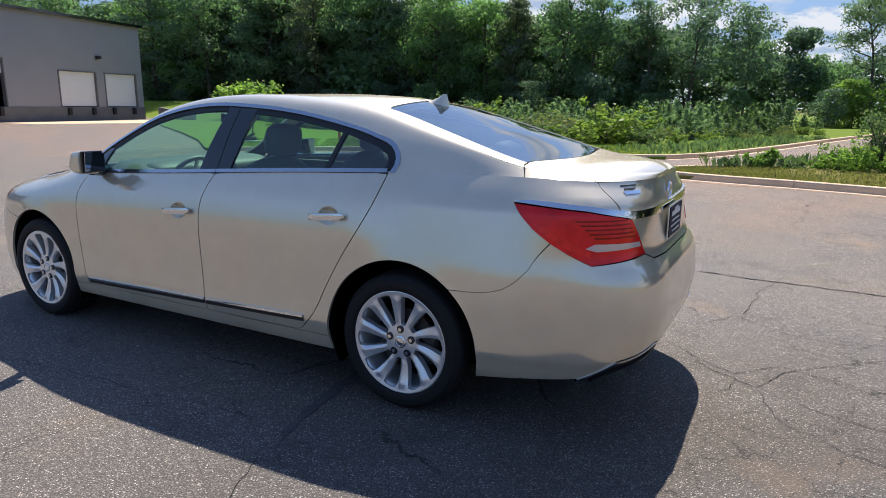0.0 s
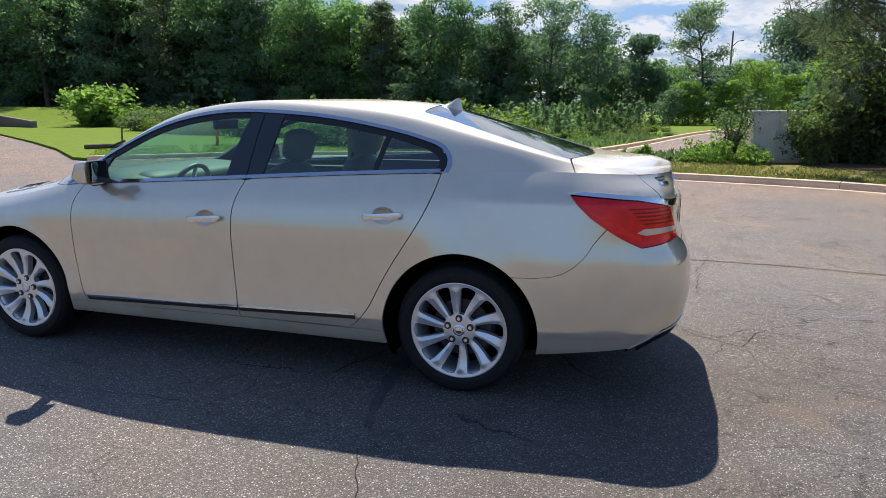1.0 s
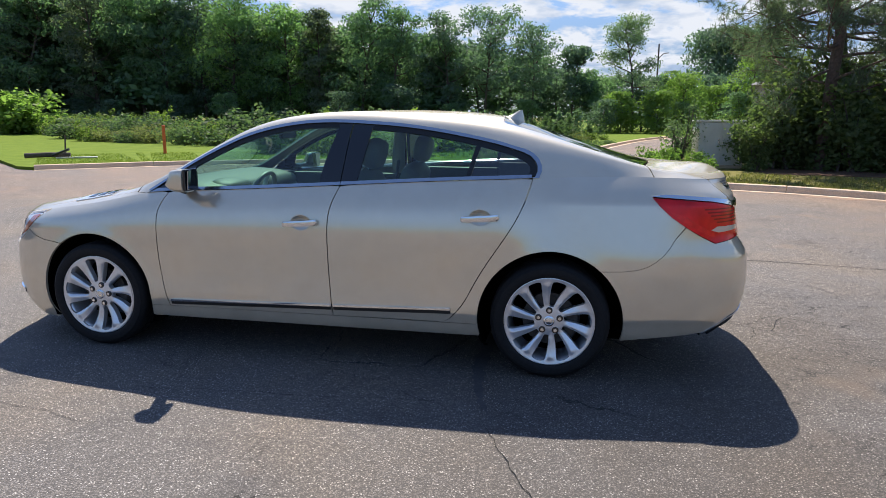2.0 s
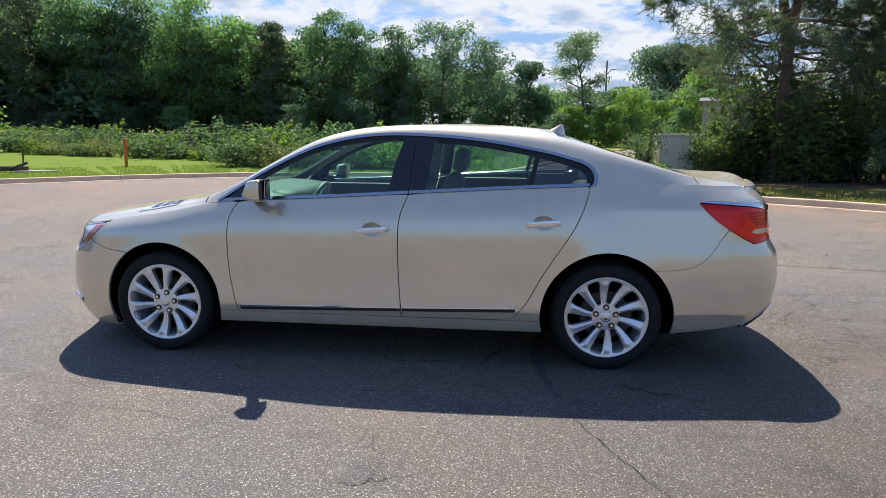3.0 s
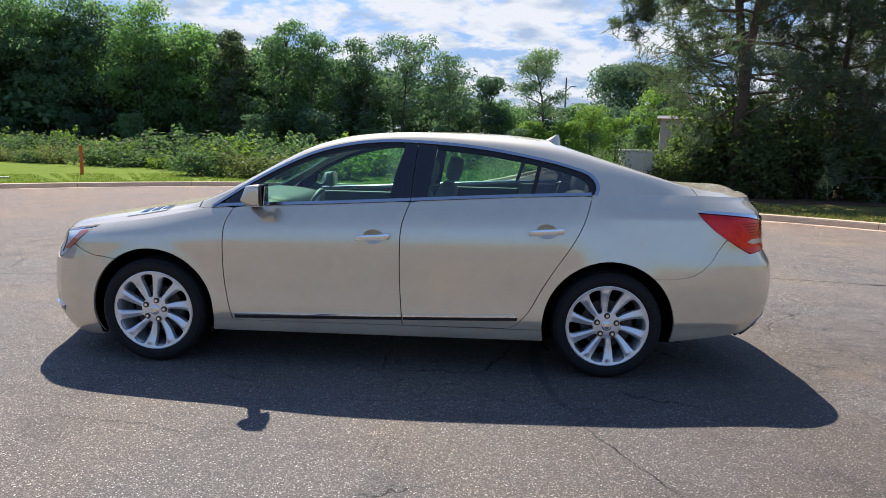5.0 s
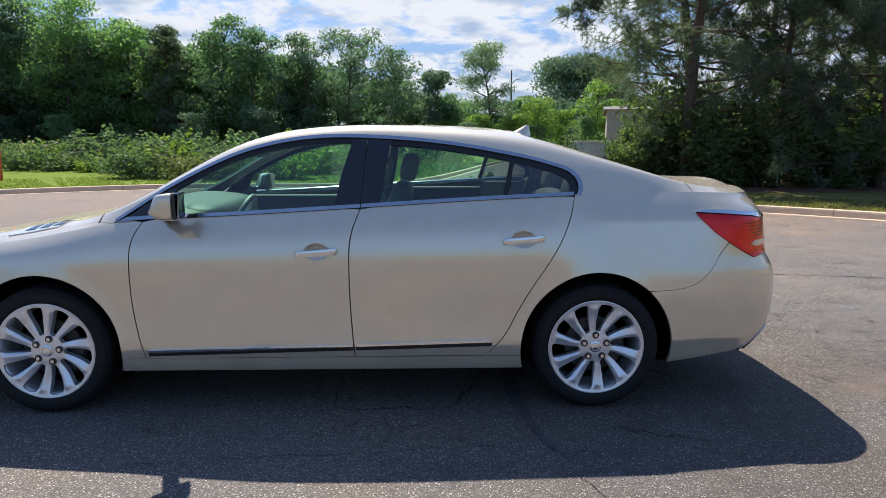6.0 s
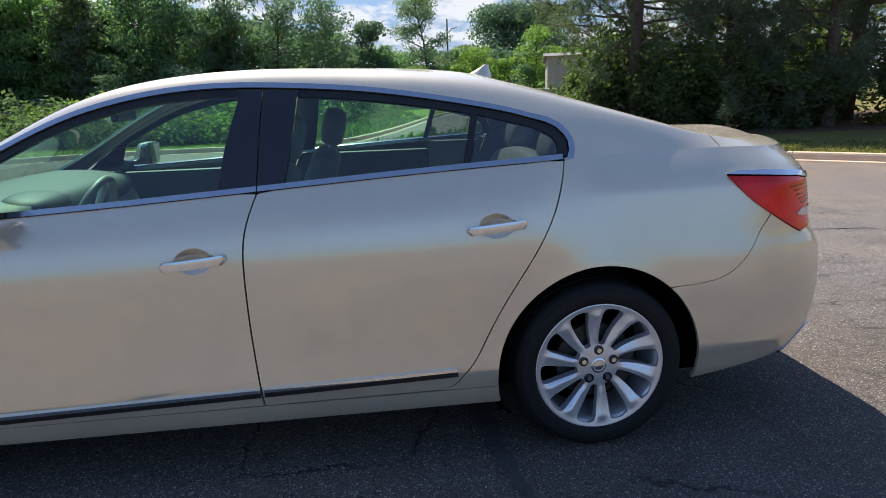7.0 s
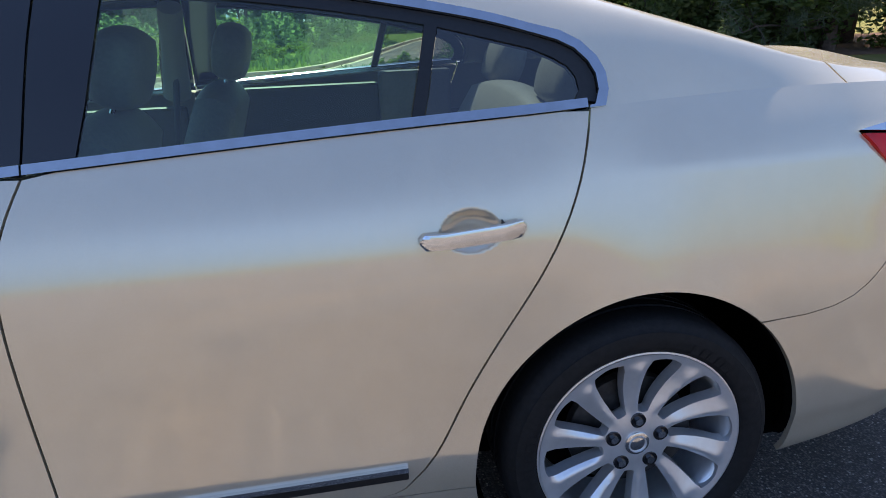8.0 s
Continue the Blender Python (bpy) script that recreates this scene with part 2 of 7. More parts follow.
    bp.inputs["Strength"].default_value, bp.inputs["Distance"].default_value = 0.55, 0.006
    L(h, bp.inputs["Height"])
    L(bp.outputs[0], b.inputs["Normal"])
    return m


PAINT = make_paint()
ASPHALT = make_asphalt()
CHROME = make_mat("chrome", (0.80, 0.81, 0.83), 0.07, 1.0)
BRIGHT = make_mat("bright_trim", (0.50, 0.52, 0.56), 0.12, 1.0, grain=0.1, scale=30)
MIRROR = make_mat("mirror_glass", (0.55, 0.58, 0.60), 0.02, 1.0)
SATIN = make_mat("machined_alloy", (0.80, 0.81, 0.83), 0.29, 0.66, grain=0.05, scale=60, coat=0.5)
BLACK = make_mat("black_plastic", (0.012, 0.012, 0.013), 0.45, grain=0.3, scale=90)
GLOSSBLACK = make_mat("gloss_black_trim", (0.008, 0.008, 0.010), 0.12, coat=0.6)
RUBBER = make_mat("tyre_rubber", (0.013, 0.013, 0.014), 0.7, grain=0.35, scale=70, bump=0.15, spec=0.3)
# far blacker than plastic: deep shade of wells and hollows is in the colour
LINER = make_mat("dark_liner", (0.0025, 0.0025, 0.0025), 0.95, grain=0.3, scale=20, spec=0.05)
IRON = make_mat("brake_iron", (0.07, 0.066, 0.064), 0.5, 0.6, grain=0.4, scale=50)
GLASS = make_glass("green_tinted_glass", (0.62, 0.87, 0.77))
BACKGLASS = make_glass("rear_tinted_glass", (0.30, 0.36, 0.36), extra=0.03)
LEATHER = make_mat("grey_leather", (0.20, 0.195, 0.185), 0.5, grain=0.2, scale=120, bump=0.1, big=0.4)
LEATHER2 = make_mat("titanium_leather", (0.50, 0.47, 0.42), 0.5, grain=0.15, scale=120, bump=0.1, big=0.4)
DASH = make_mat("dash_vinyl", (0.055, 0.055, 0.053), 0.6, grain=0.2, scale=150, bump=0.1)
HEADLINER = make_mat("headliner_cloth", (0.28, 0.265, 0.24), 0.95, grain=0.1, scale=200)
REDLENS = make_mat("red_lens", (0.92, 0.010, 0.016), 0.18, 0.3, rgb2=(0.62, 0.004, 0.008), scale=14, big=0.3, coat=0.5, spec=0.3)
REDBRIGHT = make_mat("bright_red_lens", (1.0, 0.022, 0.022), 0.16, 0.35, grain=0.25, scale=40, coat=0.5, spec=0.3)
REDRIB = make_mat("red_lens_rib", (0.26, 0.002, 0.004), 0.25, 0.3, coat=0.4, spec=0.3)
REDDARK = make_mat("dark_red_lens", (0.62, 0.003, 0.005), 0.22, coat=0.1, spec=0.25)
CLEARLENS = make_mat("clear_lens", (0.66, 0.52, 0.53), 0.12, 0.3, coat=1.0)
AMBER = make_mat("amber_lens", (0.66, 0.17, 0.06), 0.2, coat=1.0)
HEADCHROME = make_mat("lamp_reflector", (0.86, 0.87, 0.88), 0.38, 0.25, grain=0.12, scale=18)
LENSGLASS = make_glass("clear_lens_glass", (0.98, 0.985, 0.99))
NAVY = make_mat("navy_plate", (0.010, 0.014, 0.035), 0.6, spec=0.2)
WHITEINK = make_mat("white_print", (0.75, 0.75, 0.76), 0.5)
DARKINK = make_mat("dark_print", (0.03, 0.03, 0.03), 0.5)
CONCRETE = make_mat("kerb_concrete", (0.70, 0.52, 0.36), 0.9, grain=0.25, scale=35, bump=0.4, big=0.5)
CLADDING = make_mat("grey_cladding", (0.275, 0.275, 0.29), 0.6, grain=0.08, scale=8, big=0.6)
CLADDING2 = make_mat("pale_cladding", (0.44, 0.42, 0.38), 0.6, grain=0.1, scale=8, big=0.6)
DOORWHITE = make_mat("white_dock_door", (0.70, 0.70, 0.69), 0.5, grain=0.06, scale=10)
FOUND = make_mat("dark_concrete", (0.17, 0.165, 0.16), 0.9, grain=0.3, scale=12, bump=0.3, big=0.5)
DARKVOID = make_mat("dark_interior", (0.01, 0.01, 0.01), 0.95)
GRASS = make_mat("mown_grass", (0.095, 0.150, 0.014), 0.95, rgb2=(0.150, 0.205, 0.026), scale=25, bump=0.6, spec=0.1, big=0.55)
DRYGRASS = make_mat("shaded_verge", (0.19, 0.160, 0.060), 0.95, rgb2=(0.13, 0.135, 0.035), scale=25, bump=0.6, spec=0.1, big=0.55)
SOIL = make_mat("red_soil", (0.30, 0.185, 0.12), 0.95, rgb2=(0.20, 0.15, 0.115), scale=30, bump=0.5, big=0.4)
MULCH = make_mat("pine_straw", (0.17, 0.085, 0.045), 0.95, grain=0.5, scale=50, bump=0.8, big=0.4)
BARK = make_mat("grey_bark", (0.12, 0.095, 0.075), 0.95, grain=0.5, scale=20, bump=0.8, big=0.4)
TAR = make_mat("rubbed_tar", (0.040, 0.038, 0.040), 0.85, rgb2=(0.095, 0.088, 0.085), scale=120, bump=0.4, big=0.35)
PINEBARK = make_mat("pine_bark", (0.17, 0.115, 0.085), 0.95, grain=0.55, scale=16, bump=0.9, big=0.4)
CABINET = make_mat("beige_enamel", (0.62, 0.595, 0.52), 0.55, grain=0.15, scale=7, big=0.6)
ORANGE = make_mat("orange_plastic", (0.75, 0.13, 0.03), 0.5, grain=0.2, scale=20)
# the blue lift in LEAF and LEAFD also stands in for distance haze
LEAF = make_leaf("broad_leaves", (0.075, 0.125, 0.082), (0.185, 0.275, 0.160), 0.5)
LEAFS = make_leaf("light_broad_leaves", (0.085, 0.145, 0.068), (0.200, 0.300, 0.135), 0.55)
LEAFB = make_leaf("bright_leaves", (0.12, 0.19, 0.05), (0.22, 0.30, 0.09), 0.5)
LEAFD = make_leaf("dark_leaves", (0.066, 0.104, 0.086), (0.150, 0.212, 0.158), 0.45)
BROWNLEAF = make_leaf("brownish_leaves", (0.075, 0.092, 0.070), (0.145, 0.172, 0.118), 0.45)
YELLOWLEAF = make_leaf("yellow_green_leaves", (0.10, 0.145, 0.035), (0.19, 0.24, 0.065), 0.45)
PALELEAF = make_leaf("pale_leaves", (0.100, 0.145, 0.095), (0.215, 0.275, 0.180), 0.45)
SHRUB = make_leaf("shrub_leaves", (0.052, 0.086, 0.046), (0.130, 0.172, 0.090), 0.42)
WEED = make_leaf("weed_leaves", (0.10, 0.112, 0.050), (0.19, 0.195, 0.085), 0.4)
NEEDLE = make_leaf("pine_needles", (0.070, 0.096, 0.072), (0.150, 0.176, 0.126), 0.45)
CEDAR = make_leaf("cedar_sprays", (0.060, 0.088, 0.036), (0.140, 0.175, 0.075), 0.45)
BLADE = make_leaf("grass_blades", (0.09, 0.125, 0.02), (0.17, 0.205, 0.04), 0.4)
DRYBLADE = make_leaf("dry_grass_blades", (0.13, 0.125, 0.045), (0.23, 0.205, 0.08), 0.35)

# ---- building tools ----
def mesh_ob(name, verts, faces, material, parent=None, label="", smooth=False, normals=None):
    me = bpy.data.meshes.new(name)
    me.from_pydata([tuple(v) for v in verts], [], faces)
    if smooth or normals is not None:
        me.polygons.foreach_set("use_smooth", [True] * len(me.polygons))
    me.materials.append(material)
    if normals is not None:
        me.normals_split_custom_set_from_vertices([tuple(n) for n in normals])
    me.update()
    ob = new(name, me)
    if parent is not None:
        ob.parent = parent
    if label:
        tagged(ob, label)
    return ob


def part(name, bm, material, parent=None, label="", smooth=False):
    """Links a bmesh as one mesh object, under a thing or a part."""
    me = bpy.data.meshes.new(name)
    bmesh.ops.recalc_face_normals(bm, faces=bm.faces[:])
    for f in bm.faces:
        f.smooth = smooth
    if smooth:
        for e in bm.edges:
            if len(e.link_faces) == 2 and e.calc_face_angle() > 0.75:
                e.smooth = False
    bm.to_mesh(me)
    bm.free()
    me.materials.append(material)
    ob = new(name, me)
    if parent is not None:
        ob.parent = parent
    if label:
        tagged(ob, label)
    return ob


def empty(name, m, label, category, group="", kind=""):
    ob = new(name)
    ob.matrix_basis = m
    return tagged(ob, label, category, group, kind)


def box_bm(x0, x1, y0, y1, z0, z1, bevel=0.0, seg=2, bm=None):
    own = bm is None
    bm = bm or bmesh.new()
    r = bmesh.ops.create_cube(bm, size=1)
    vs = r["verts"]
    for v in vs:
        v.co = Vector(((x0 + x1) / 2 + v.co.x * (x1 - x0), (y0 + y1) / 2 + v.co.y * (y1 - y0), (z0 + z1) / 2 + v.co.z * (z1 - z0)))
    if bevel and own:
        bmesh.ops.bevel(bm, geom=bm.edges[:], offset=bevel, segments=seg, affect="EDGES", profile=0.5)
    return bm


def tube_bm(points, radii, sides=8, bm=None, cap=True):
    """A tube along a polyline with a radius at each point."""
    bm = bm or bmesh.new()
    pts = [Vector(p) for p in points]
    rings = []
    for i, p in enumerate(pts):
        d = (pts[min(i + 1, len(pts) - 1)] - pts[max(i - 1, 0)]).normalized()
        a = d.cross(Vector((0.31, 0.17, 0.93))).normalized()
        if a.length < 0.1:
            a = d.cross(Vector((1, 0, 0))).normalized()
        b = d.cross(a)
        r = radii[i] if hasattr(radii, "__len__") else radii
        rings.append([bm.verts.new(p + (a * math.cos(k * math.tau / sides) + b * math.sin(k * math.tau / sides)) * r) for k in range(sides)])
    for q, w in zip(rings, rings[1:]):
        for k in range(sides):
            bm.faces.new((q[k], q[(k + 1) % sides], w[(k + 1) % sides], w[k]))
    if cap:
        bm.faces.new(rings[0][::-1])
        bm.faces.new(rings[-1])
    return bm


def lathe_bm(profile, steps=48, bm=None):
    """Revolves (radius, y) pairs about the y axis."""
    bm = bm or bmesh.new()
    rings = []
    for k in range(steps):
        a = k * math.tau / steps
        rings.append([bm.verts.new((r * math.cos(a), y, r * math.sin(a))) for r, y in profile])
    for k in range(steps):
        q, w = rings[k], rings[(k + 1) % steps]
        for i in range(len(profile) - 1):
            bm.faces.new((q[i], q[i + 1], w[i + 1], w[i]))
    return bm


def spline(knots):
    """A natural cubic spline through (x, value) pairs, straight beyond its ends."""
    xs, ys = np.array([k[0] for k in knots], float), np.array([k[1] for k in knots], float)
    n = len(xs)
    h = np.diff(xs)
    A, r = np.zeros((n, n)), np.zeros(n)
    A[0, 0] = A[-1, -1] = 1
    for i in range(1, n - 1):
        A[i, i - 1], A[i, i], A[i, i + 1] = h[i - 1], 2 * (h[i - 1] + h[i]), h[i]
        r[i] = 6 * ((ys[i + 1] - ys[i]) / h[i] - (ys[i] - ys[i - 1]) / h[i - 1])
    m2 = np.linalg.solve(A, r)
    xl, yl, ml, hl = xs.tolist(), ys.tolist(), m2.tolist(), h.tolist()

    def f(x):
        if x <= xl[0]:
            return yl[0] + (x - xl[0]) * ((yl[1] - yl[0]) / hl[0] - hl[0] * ml[1] / 6)
        if x >= xl[-1]:
            return yl[-1] + (x - xl[-1]) * ((yl[-1] - yl[-2]) / hl[-1] + hl[-1] * ml[-2] / 6)
        i = 0
        while x > xl[i + 1]:
            i += 1
        a, b = xl[i + 1] - x, x - xl[i]
        return (ml[i] * a ** 3 + ml[i + 1] * b ** 3) / (6 * hl[i]) + (yl[i] / hl[i] - ml[i] * hl[i] / 6) * a + (yl[i + 1] / hl[i] - ml[i + 1] * hl[i] / 6) * b
    return f


def smooth01(a, b, x):
    t = min(1.0, max(0.0, (x - a) / (b - a)))
    return t * t * (3 - 2 * t)


def inside_poly(pts, poly):
    """Which of the points (n, 2) lie in the polygon."""
    x, y = pts[:, 0], pts[:, 1]
    odd = np.zeros(len(pts), bool)
    q = poly[-1]
    for p in poly:
        if p[1] != q[1]:
            c = (p[1] > y) != (q[1] > y)
            odd ^= c & (x < (q[0] - p[0]) * (y - p[1]) / (q[1] - p[1]) + p[0])
        q = p
    return odd


def slab(name, outline, z0, z1, material, parent=None):
    bm = bmesh.new()
    top = [bm.verts.new((x, y, z1)) for x, y in outline]
    low = [bm.verts.new((x, y, z0)) for x, y in outline]
    bm.faces.new(top)
    for i in range(len(outline)):
        j = (i + 1) % len(outline)
        bm.faces.new((top[i], low[i], low[j], top[j]))
    bmesh.ops.triangulate(bm, faces=[f for f in bm.faces if len(f.verts) > 4])
    return part(name, bm, material, parent)


def leaf_cloud(name, centres, size, material, rng, parent=None, long=1.5, droop=0.3, up=0.0, wide=1.0, facing=None):
    """Many small pointed leaves, one at each centre, turned at random."""
    n = len(centres)
    d = rng.normal(size=(n, 3))
    d[:, 2] = d[:, 2] * (1 - droop) + up
    d /= np.linalg.norm(d, axis=1)[:, None]
    if facing is not None:
        f = facing + rng.normal(size=(n, 3)) * 0.55
        f /= np.linalg.norm(f, axis=1)[:, None]
        d = np.cross(f, d)
        d /= np.linalg.norm(d, axis=1)[:, None] + 1e-9
        e = np.cross(d, f)
    else:
        e = np.cross(d, rng.normal(size=(n, 3)))
    e /= np.linalg.norm(e, axis=1)[:, None]
    s = size * rng.uniform(0.6, 1.35, size=(n, 1))
    c = np.asarray(centres)
    v = np.empty((n, 4, 3))
    v[:, 0] = c - d * s * long * 0.5
    v[:, 1] = c + e * s * 0.42 * wide
    v[:, 2] = c + d * s * long * 0.5
    v[:, 3] = c - e * s * 0.42 * wide
    me = bpy.data.meshes.new(name)
    me.vertices.add(n * 4)
    me.vertices.foreach_set("co", v.reshape(-1))
    me.loops.add(n * 4)
    me.loops.foreach_set("vertex_index", np.arange(n * 4, dtype=np.int32))
    me.polygons.add(n)
    me.polygons.foreach_set("loop_start", np.arange(0, n * 4, 4, dtype=np.int32))
    me.materials.append(material)
    me.update(calc_edges=True)
    ob = new(name, me)
    if parent is not None:
        ob.parent = parent
    return ob

# ---- ground, kerbs ----
tagged(slab("ground", [(-1600, -1600), (1600, -1600), (1600, 1600), (-1600, 1600)], -0.4, -0.06, DRYGRASS), "rough grassland reaching to the horizon", "ground", kind="structure")
tagged(slab("road", [(-75, -90), (70, -90), (70, 60), (-75, 60)], -0.05, 0.0, ASPHALT), "worn cracked grey asphalt car park", "asphalt", kind="structure")

KERB_L = [(-12.7, 10.9), (-11.9, 11.6), (-10.6, 12.8), (-9.2, 13.8), (-7.6, 14.7), (-5.8, 15.3), (-4.0, 15.5), (-2.2, 15.4), (-0.5, 15.9), (0.4, 17.5), (1.1, 19.6), (1.8, 22.2), (2.6, 25.5), (3.6, 30.0), (4.8, 35.0), (6.2, 40.0), (8.5, 46.0)]
KERB_R = [(1.6, 13.8), (0.7, 13.0), (0.15, 12.2), (0.1, 11.4), (0.7, 10.85), (1.7, 10.6), (2.9, 10.4), (4.4, 10.0), (5.8, 9.45), (7.1, 8.65), (8.4, 7.6), (9.8, 6.2), (11.5, 4.3), (13.5, 1.5), (16.0, -2.5), (19.0, -8.0)]
tagged(slab("lawn", KERB_L + [(12, 60), (20, 200), (-180, 200), (-180, 50), (-60, 44), (-48, 37), (-40, 30.5), (-32.4, 24.5), (-22.5, 17.9), (-17.4, 14.3), (-14.4, 11.9), (-13.4, 11.1)], -0.05, 0.085, GRASS), "mown green lawn and rough ground behind the kerb", "lawn", kind="structure")
tagged(slab("verge", KERB_R + [(60, -50), (260, -50), (260, 260), (22, 200), (13, 48), (9.5, 34), (6.4, 23), (3.6, 16.6)], -0.05, 0.085, DRYGRASS), "patchy grass verge under the trees", "verge", kind="structure")


def grass_bank():
    """The lawn climbs behind the retaining wall to the foot of the wood."""
    nx, ny = 60, 34
    bm = bmesh.new()
    rows = []
    for i in range(nx + 1):
        x = -82 + 54 * i / nx
        line = []
        for j in range(ny + 1):
            y = 35 + 24 * j / ny
            k = (1 - smooth01(-46, -31, x)) * smooth01(37.2 - 0.25 * (x + 47), 50, y)
            z = -0.02 + 0.10 * smooth01(0, 0.06, k) + 1.55 * k + 0.05 * math.sin(x * 0.9 + y * 0.5) * k
            line.append(bm.verts.new((x, y, z)))
        rows.append(line)
    for a, b in zip(rows, rows[1:]):
        for j in range(ny):
            bm.faces.new((a[j], b[j], b[j + 1], a[j + 1]))
    tagged(part("grass_bank", bm, GRASS, smooth=True), "mown green bank rising to the wood", "lawn", kind="structure")


grass_bank()


def along(poly, step):
    """Points every step metres along a polyline."""
    pts = [Vector((x, y, 0)) for x, y in poly]
    out, left = [pts[0].copy()], step
    for a, b in zip(pts, pts[1:]):
        d = (b - a).length
        at = left
        while at < d:
            out.append(a.lerp(b, at / d))
            at += step
        left = at - d
    return out


def kerb(name, poly, side, label):
    """Concrete kerb stones laid end to end; side: +1 with the grass on the left of the line."""
    root = empty(name, Matrix(), label, "kerb", kind="structure")
    st = along(poly, 0.6)
    # stones of five short lengths each, with open joints between them
    for i in range(0, len(st) - 1, 5):
        run = st[i:i + 6]
        if len(run) < 2:
            continue
        bm = bmesh.new()
        rings = []
        for k, p in enumerate(run):
            q = run[min(k + 1, len(run) - 1)] - run[max(k - 1, 0)]
            t = q.normalized()
            nrm = Vector((-t.y, t.x, 0)) * side
            o = p.copy()
            if k == 0:
                o += t * 0.006
            if k == len(run) - 1:
                o -= t * 0.006
            prof = [(-0.16, -0.03), (-0.16, 0.006), (-0.02, 0.012), (0.0, 0.10), (0.015, 0.128), (0.04, 0.138), (0.14, 0.138), (0.155, 0.128), (0.16, -0.03)]
            rings.append([bm.verts.new(o + nrm * a + Vector((0, 0, z))) for a, z in prof])
        for a, b in zip(rings, rings[1:]):
            for j in range(len(a) - 1):
                bm.faces.new((a[j], a[j + 1], b[j + 1], b[j]))
        bm.faces.new(rings[0])
        bm.faces.new(rings[-1][::-1])
        part("kerb_stone", bm, CONCRETE, root)


kerb("kerb_far", KERB_L, 1, "pale concrete kerb along the lawn")
kerb("kerb_near", KERB_R, 1, "stained concrete kerb along the verge")


def ground_crack(poly, width, seed):
    """An open crack in the asphalt: a narrow ragged strip of dark filler."""
    rr = random.Random(seed)
    pts = along(poly, 0.05)
    bm = bmesh.new()
    last = None
    off = 0.0
    for i, p in enumerate(pts):
        t = (pts[min(i + 1, len(pts) - 1)] - pts[max(i - 1, 0)]).normalized()
        nrm = Vector((-t.y, t.x, 0))
        off = off * 0.85 + rr.uniform(-0.014, 0.014)
        w = width * rr.uniform(0.45, 1.3) * min(1.0, i / 4 + 0.15, (len(pts) - 1 - i) / 4 + 0.15)
        a, b = bm.verts.new(p + nrm * (off + w) + Vector((0, 0, 0.0045))), bm.verts.new(p + nrm * (off - w) + Vector((0, 0, 0.0045)))
        if last:
            bm.faces.new((last[0], a, b, last[1]))
        last = (a, b)
    return tagged(part("asphalt_crack", bm, DARKVOID), "thin dark crack running across the asphalt", "crack", "cracks in the asphalt", "structure")


for i, (poly, w) in enumerate([
    ([(1.10, -1.45), (1.17, -1.63), (1.30, -1.96), (1.45, -2.25), (1.62, -2.6)], 0.004),
    ([(-1.6, -1.75), (-0.96, -1.82), (-0.73, -1.87), (-0.5, -1.8)], 0.004),
    ([(-3.6, -0.1), (-3.4, -0.03), (-3.05, 0.6), (-2.9, 1.3)], 0.004),
    ([(0.4, 3.0), (1.4, 2.8), (2.23, 2.73), (3.0, 2.68), (3.7, 2.66), (5.5, 2.3), (8.0, 2.2)], 0.024),
    ([(2.4, 0.55), (2.58, 0.47), (2.92, 0.22), (3.05, 0.5), (3.24, 0.75), (3.55, 1.03), (4.4, 1.1)], 0.006),
    ([(2.92, 0.22), (3.0, -0.1), (3.3, -0.3), (3.9, -0.5)], 0.004),
    ([(3.2, 4.4), (4.2, 4.0), (5.0, 4.1)], 0.006),
    ([(2.75, -1.1), (3.0, -0.95), (3.2, -1.05), (3.7, -0.9)], 0.004),
    ([(-4.38, 1.32), (-4.45, 1.92), (-4.61, 2.44), (-4.46, 2.66), (-4.0, 3.3)], 0.007),
    ([(2.48, 1.17), (2.69, 1.51), (3.02, 1.29), (3.31, 1.22), (4.0, 1.35), (4.9, 1.2)], 0.006),
    ([(2.37, 0.73), (2.64, 0.46), (2.80, 0.36), (3.01, 0.63), (3.26, 0.55), (3.51, 0.48), (4.3, 0.4)], 0.006),
    ([(2.80, 0.36), (2.79, 0.15), (2.71, -0.05)], 0.005),
    ([(3.03, 0.21), (3.23, 0.07), (3.47, 0.05), (4.1, -0.1)], 0.005),
    ([(3.18, 2.11), (3.39, 1.92), (3.61, 1.77), (4.4, 1.75)], 0.006),
    ([(2.73, 1.46), (2.79, 2.23), (2.97, 2.95)], 0.006),
    ([(-0.9, -1.52), (-0.2, -1.42), (0.45, -1.36), (0.95, -1.34)], 0.004),
    ([(0.30, -1.38), (0.34, -1.15), (0.30, -0.95)], 0.004),
    ([(5.0, 3.1), (5.3, 2.2), (5.1, 1.2), (5.6, 0.4)], 0.006),
    ([(3.9, 3.4), (4.4, 3.0), (5.6, 3.2), (6.8, 2.9)], 0.007),
]):
    ground_crack(poly, w * 0.42, i)


